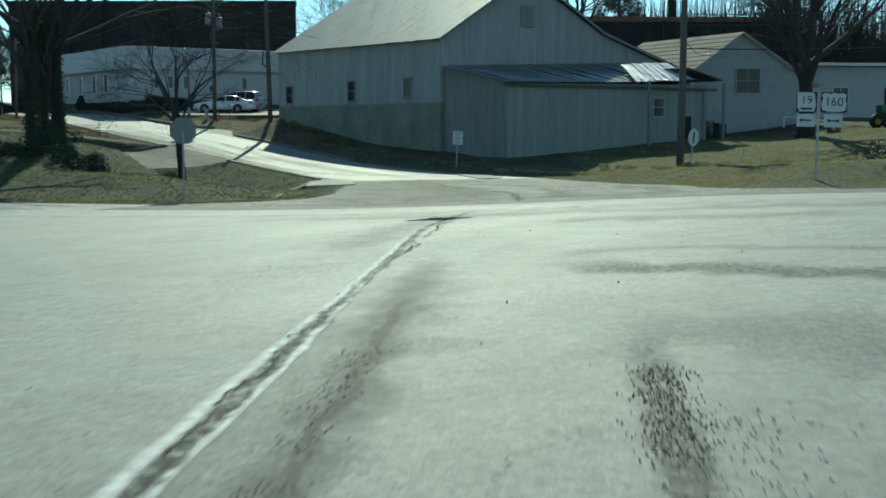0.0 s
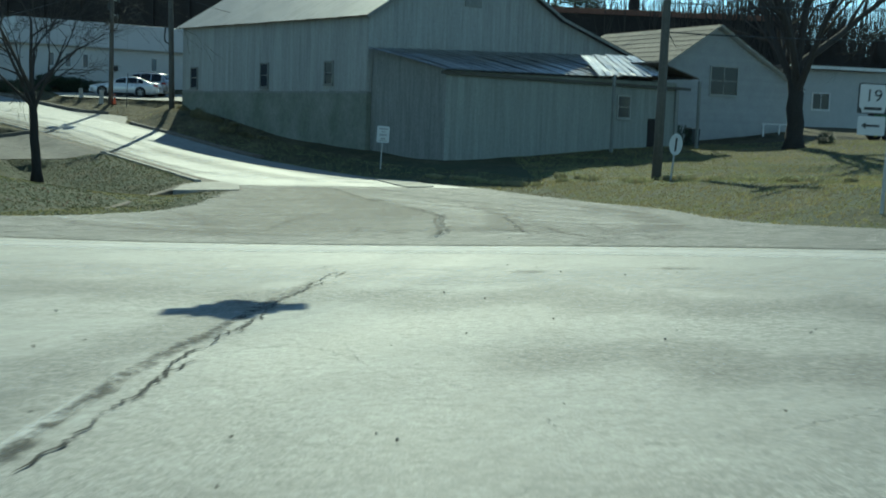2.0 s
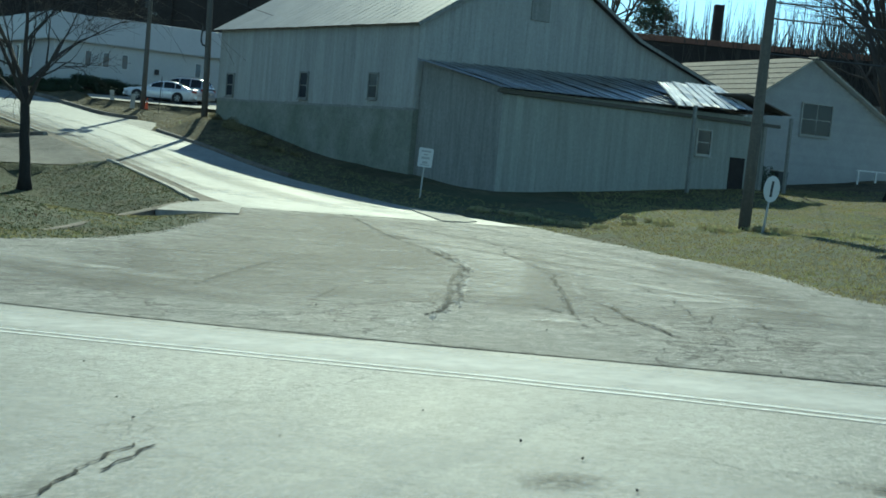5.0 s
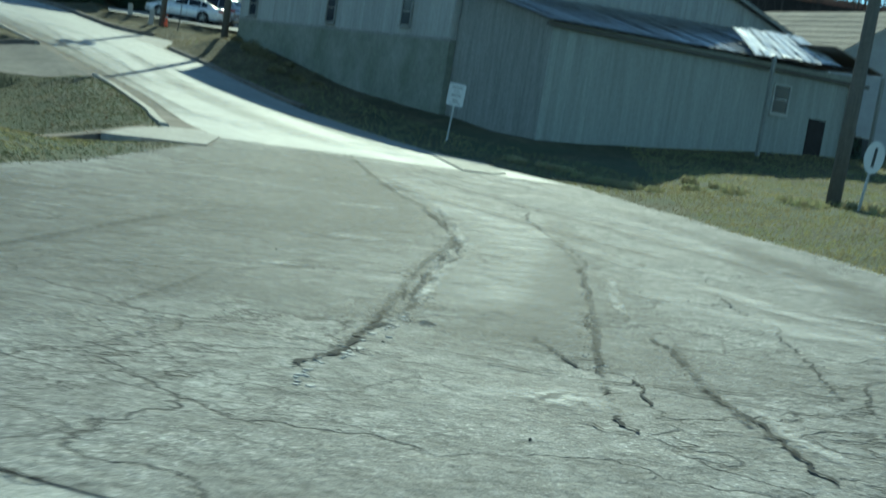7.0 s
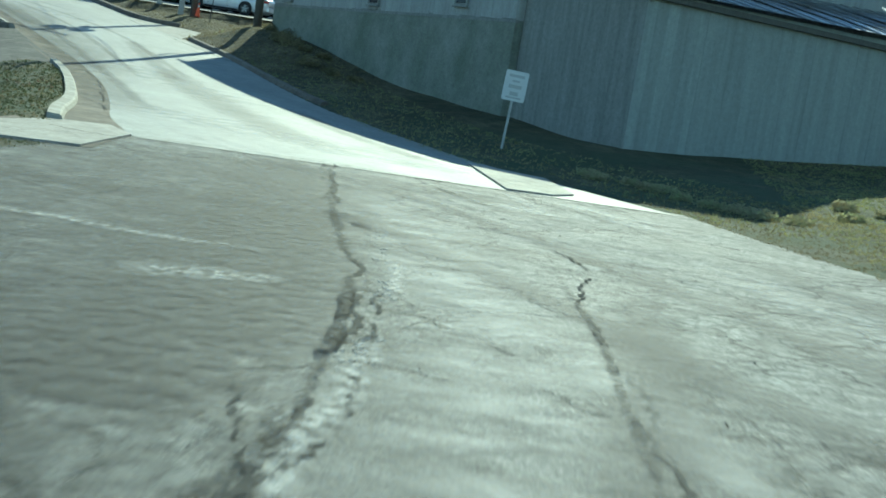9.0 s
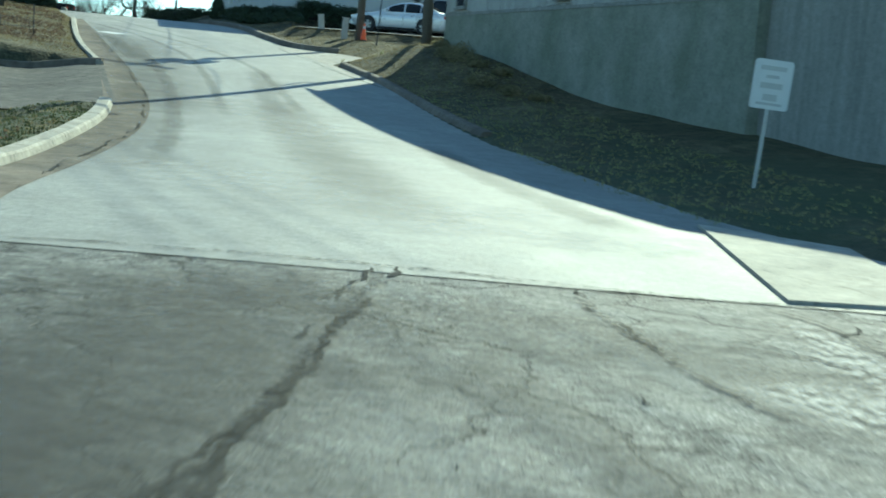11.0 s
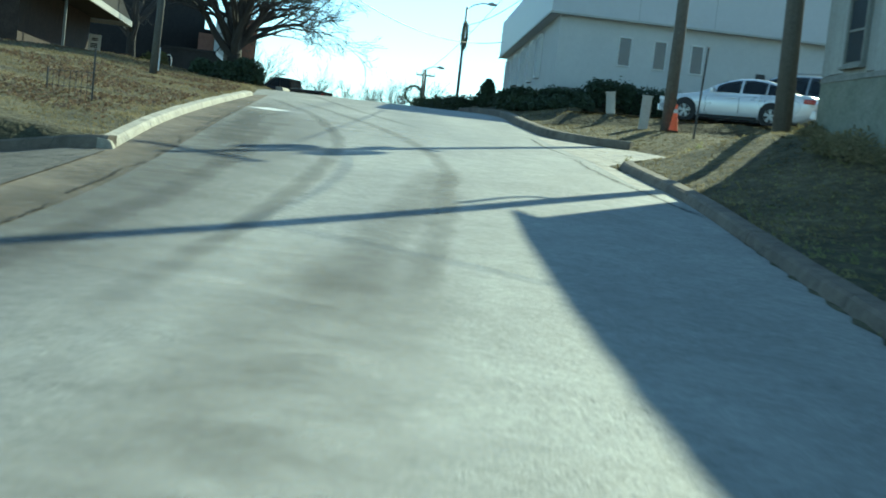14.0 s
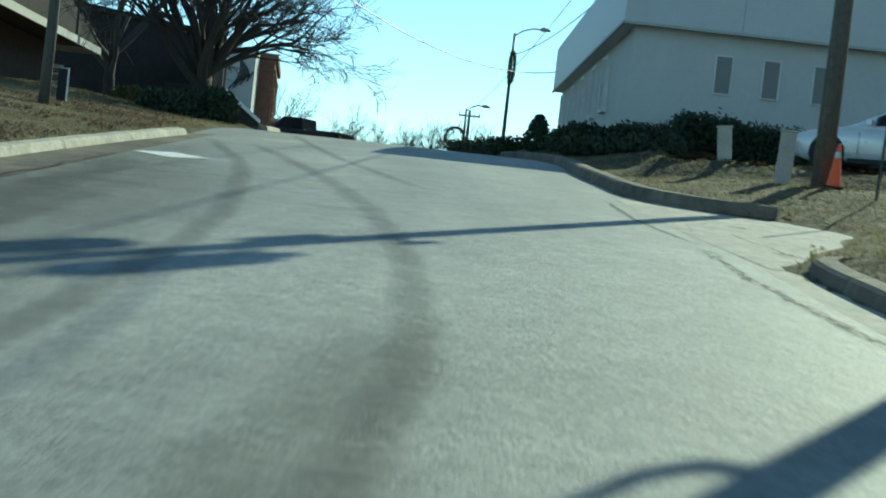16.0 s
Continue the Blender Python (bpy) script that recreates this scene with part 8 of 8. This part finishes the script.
t = empty("warning_sign", pose(11.6, 60.0, land(11.6, 60), 0, 6, 25), "white rounded sign with a black upright bar on a leaning post", "road sign")
SZ = max(1.31 - land(11.6, 60), .9)
part("post", boxm(-.03, .03, 0.005, .045, -.2, SZ + .3, .005), M_STEEL, t)
put(part("sign_plate", plate([(.3 * math.cos(a * math.pi / 12), .4 * math.sin(a * math.pi / 12)) for a in range(24)], .006), M_SIGN_WHITE, t), 0, 0, SZ)
put(part("mark", boxm(-.045, .045, -.002, .002, -.24, .24), M_SIGN_BLACK, t), 0, -.006, SZ)

# ---- street lamps with wreaths ----
def street_lamp(x, y, top, base, wz, wr, arm, label):
    t = empty("street_lamp", pose(x, y, min(base, land(x, y))), label, "street lamp")
    base = min(base, land(x, y))
    h = top - base
    part("column", tube(bmesh.new(), [(0, 0, 0), (0, 0, h * .5), (0, 0, h)], [.11, .09, .06], 10), M_DARK, t, smooth=True)
    part("arm", tube(bmesh.new(), [(0, 0, h - .15), (arm * .3, 0, h + .12), (arm * .7, 0, h + .25), (arm, 0, h + .2)], .035, 7), M_DARK, t)
    part("lamp_head", tube(bmesh.new(), [(arm - .1, 0, h + .2), (arm + .15, 0, h + .22), (arm + .55, 0, h + .14)], [.05, .13, .05], 8), M_STEEL, t)
    part("control_box", boxm(-.16, .16, -.14, .14, .9, 1.7, .02), M_STONE, t)
    return t


M_TINSEL = mat("dark_evergreen_garland", (0.03, 0.05, 0.025), 0.7, vary=0.4, scale=8, fine=30, bump=0.4)
street_lamp(-47.5, 140, 10.75, 3.0, 8.4, .5, 1.6, "tall dark street lamp with a curved arm at the crest")
street_lamp(-59.5, 154, 7.9, 2.6, 6.0, .55, 1.3, "distant street lamp with a curved arm")


def wreath(x, y, z, rx, rz, yaw, seed, label):
    rnd = random.Random(seed)
    t = empty("wreath", pose(x, y, z, 0, 0, yaw), label, "wreath")
    ring = [(rx * math.cos(6.283 * k / 24), 0, rz * math.sin(6.283 * k / 24)) for k in range(25)]
    part("hoop", tube(bmesh.new(), ring, .08, 6, cap=False), M_TINSEL, t)
    verts, faces = [], []
    for _ in range(900):
        a = rnd.uniform(0, 6.283)
        p = Vector((rx * math.cos(a), 0, rz * math.sin(a))) + Vector((rnd.gauss(0, .06), rnd.gauss(0, .06), rnd.gauss(0, .06)))
        d = Vector((rnd.gauss(0, 1), rnd.gauss(0, 1), rnd.gauss(0, 1))).normalized() * .09
        s = d.orthogonal().normalized() * .02
        k = len(verts)
        verts += [tuple(p - s), tuple(p + s), tuple(p + d)]
        faces.append((k, k + 1, k + 2))
    me = bpy.data.meshes.new("garland")
    me.from_pydata(verts, [], faces)
    me.materials.append(M_TINSEL)
    ob = new("garland", me)
    ob.parent = t
    return t


wreath(-47.2, 139.6, 8.9, .13, .8, 40, 1, "dark garland ornament hung on the street lamp")
wreath(-60.0, 153.69, 5.9, .62, .66, 30, 2, "round dark garland wreath on the distant lamp")

# ---- small things by the verge ----
def cone(x, y):
    t = empty("traffic_cone", pose(x, y, land(x, y) + .02, 0, 2, 20) @ Matrix.Scale(.8, 4), "orange traffic cone with a pale band beside the pole", "traffic cone")
    part("base", boxm(-.19, .19, -.19, .19, 0, .035, .01), M_BLACK, t)
    part("cone", tube(bmesh.new(), [(0, 0, .03), (0, 0, .06), (0, 0, .9), (0, 0, .92)], [.165, .15, .03, .02], 18), M_ORANGE, t, smooth=True)
    part("band", tube(bmesh.new(), [(0, 0, .62), (0, 0, .75)], [.074, .056], 18), M_SIGN_WHITE, t)
    return t


cone(-17.75, 103.3)


def stub(x, y, h, lean, label):
    t = empty("marker_post", pose(x, y, land(x, y), 0, lean, 25), label, "post")
    part("post", boxm(-.13, .13, -.1, .1, -.2, h, .02), M_STONE, t)
    part("cap", boxm(-.15, .15, -.12, .12, h, h + .03, .01), M_STONE, t)
    return t


stub(-18.7, 103.5, .88, 2, "pale square utility marker post in dry grass")
stub(-20.4, 105.0, .62, -6, "small leaning pale marker post in dry grass")
t = empty("sign_post", pose(-16.7, 102.15, land(-16.7, 102.15) - .1, 0, 3.0, 60), "thin dark steel post standing in dry grass", "post")
part("post", tube(bmesh.new(), [(0, 0, -.1), (0, 0, 2.4)], .025, 6), M_DARK, t)
part("cap", boxm(-.035, .035, -.035, .035, 2.4, 2.43, .006), M_STEEL, t)


def wire_fence(x, y, ang, label):
    t = empty("wire_fence", pose(x, y, land(x, y) - .05, 0, 0, ang), label, "fence")
    part("stake", tube(bmesh.new(), [(0, 0, -.2), (.03, 0, 1.02)], .02, 6), M_DARK, t)
    part("stake", tube(bmesh.new(), [(1.25, 0, -.2), (1.3, 0, .62)], .018, 6), M_DARK, t)
    for k in range(1, 8):
        part("picket", tube(bmesh.new(), [(k * .16, 0, -.05), (k * .16, .01, .56)], .006, 5), M_DARK, t)
    for z in (.28, .57):
        part("rail", tube(bmesh.new(), [(0, 0, z), (1.3, 0, z)], .006, 5), M_DARK, t)
    return t


wire_fence(-23.2, 88.3, 180, "short rusty wire fence between two dark stakes on the lawn")


def bin_(x, y):
    t = empty("trash_bin", pose(x, y, land(x, y), 0, 0, 30), "dark plastic wheeled bin beside the house wall", "bin")
    part("body", prism_along([(-.28, .1), (.28, .1), (.34, 1.0), (-.34, 1.0)], -.3, .3), M_DARK, t)
    part("lid", boxm(-.42, .4, -.34, .34, 1.0, 1.07, .02), M_STONE, t)
    for s in (-1, 1):
        part("wheel", tube(bmesh.new(), [(.2, s * .26, .1), (.2, s * .32, .1)], .1, 12), M_BLACK, t)
    return t


bin_(19.2, 89.6)
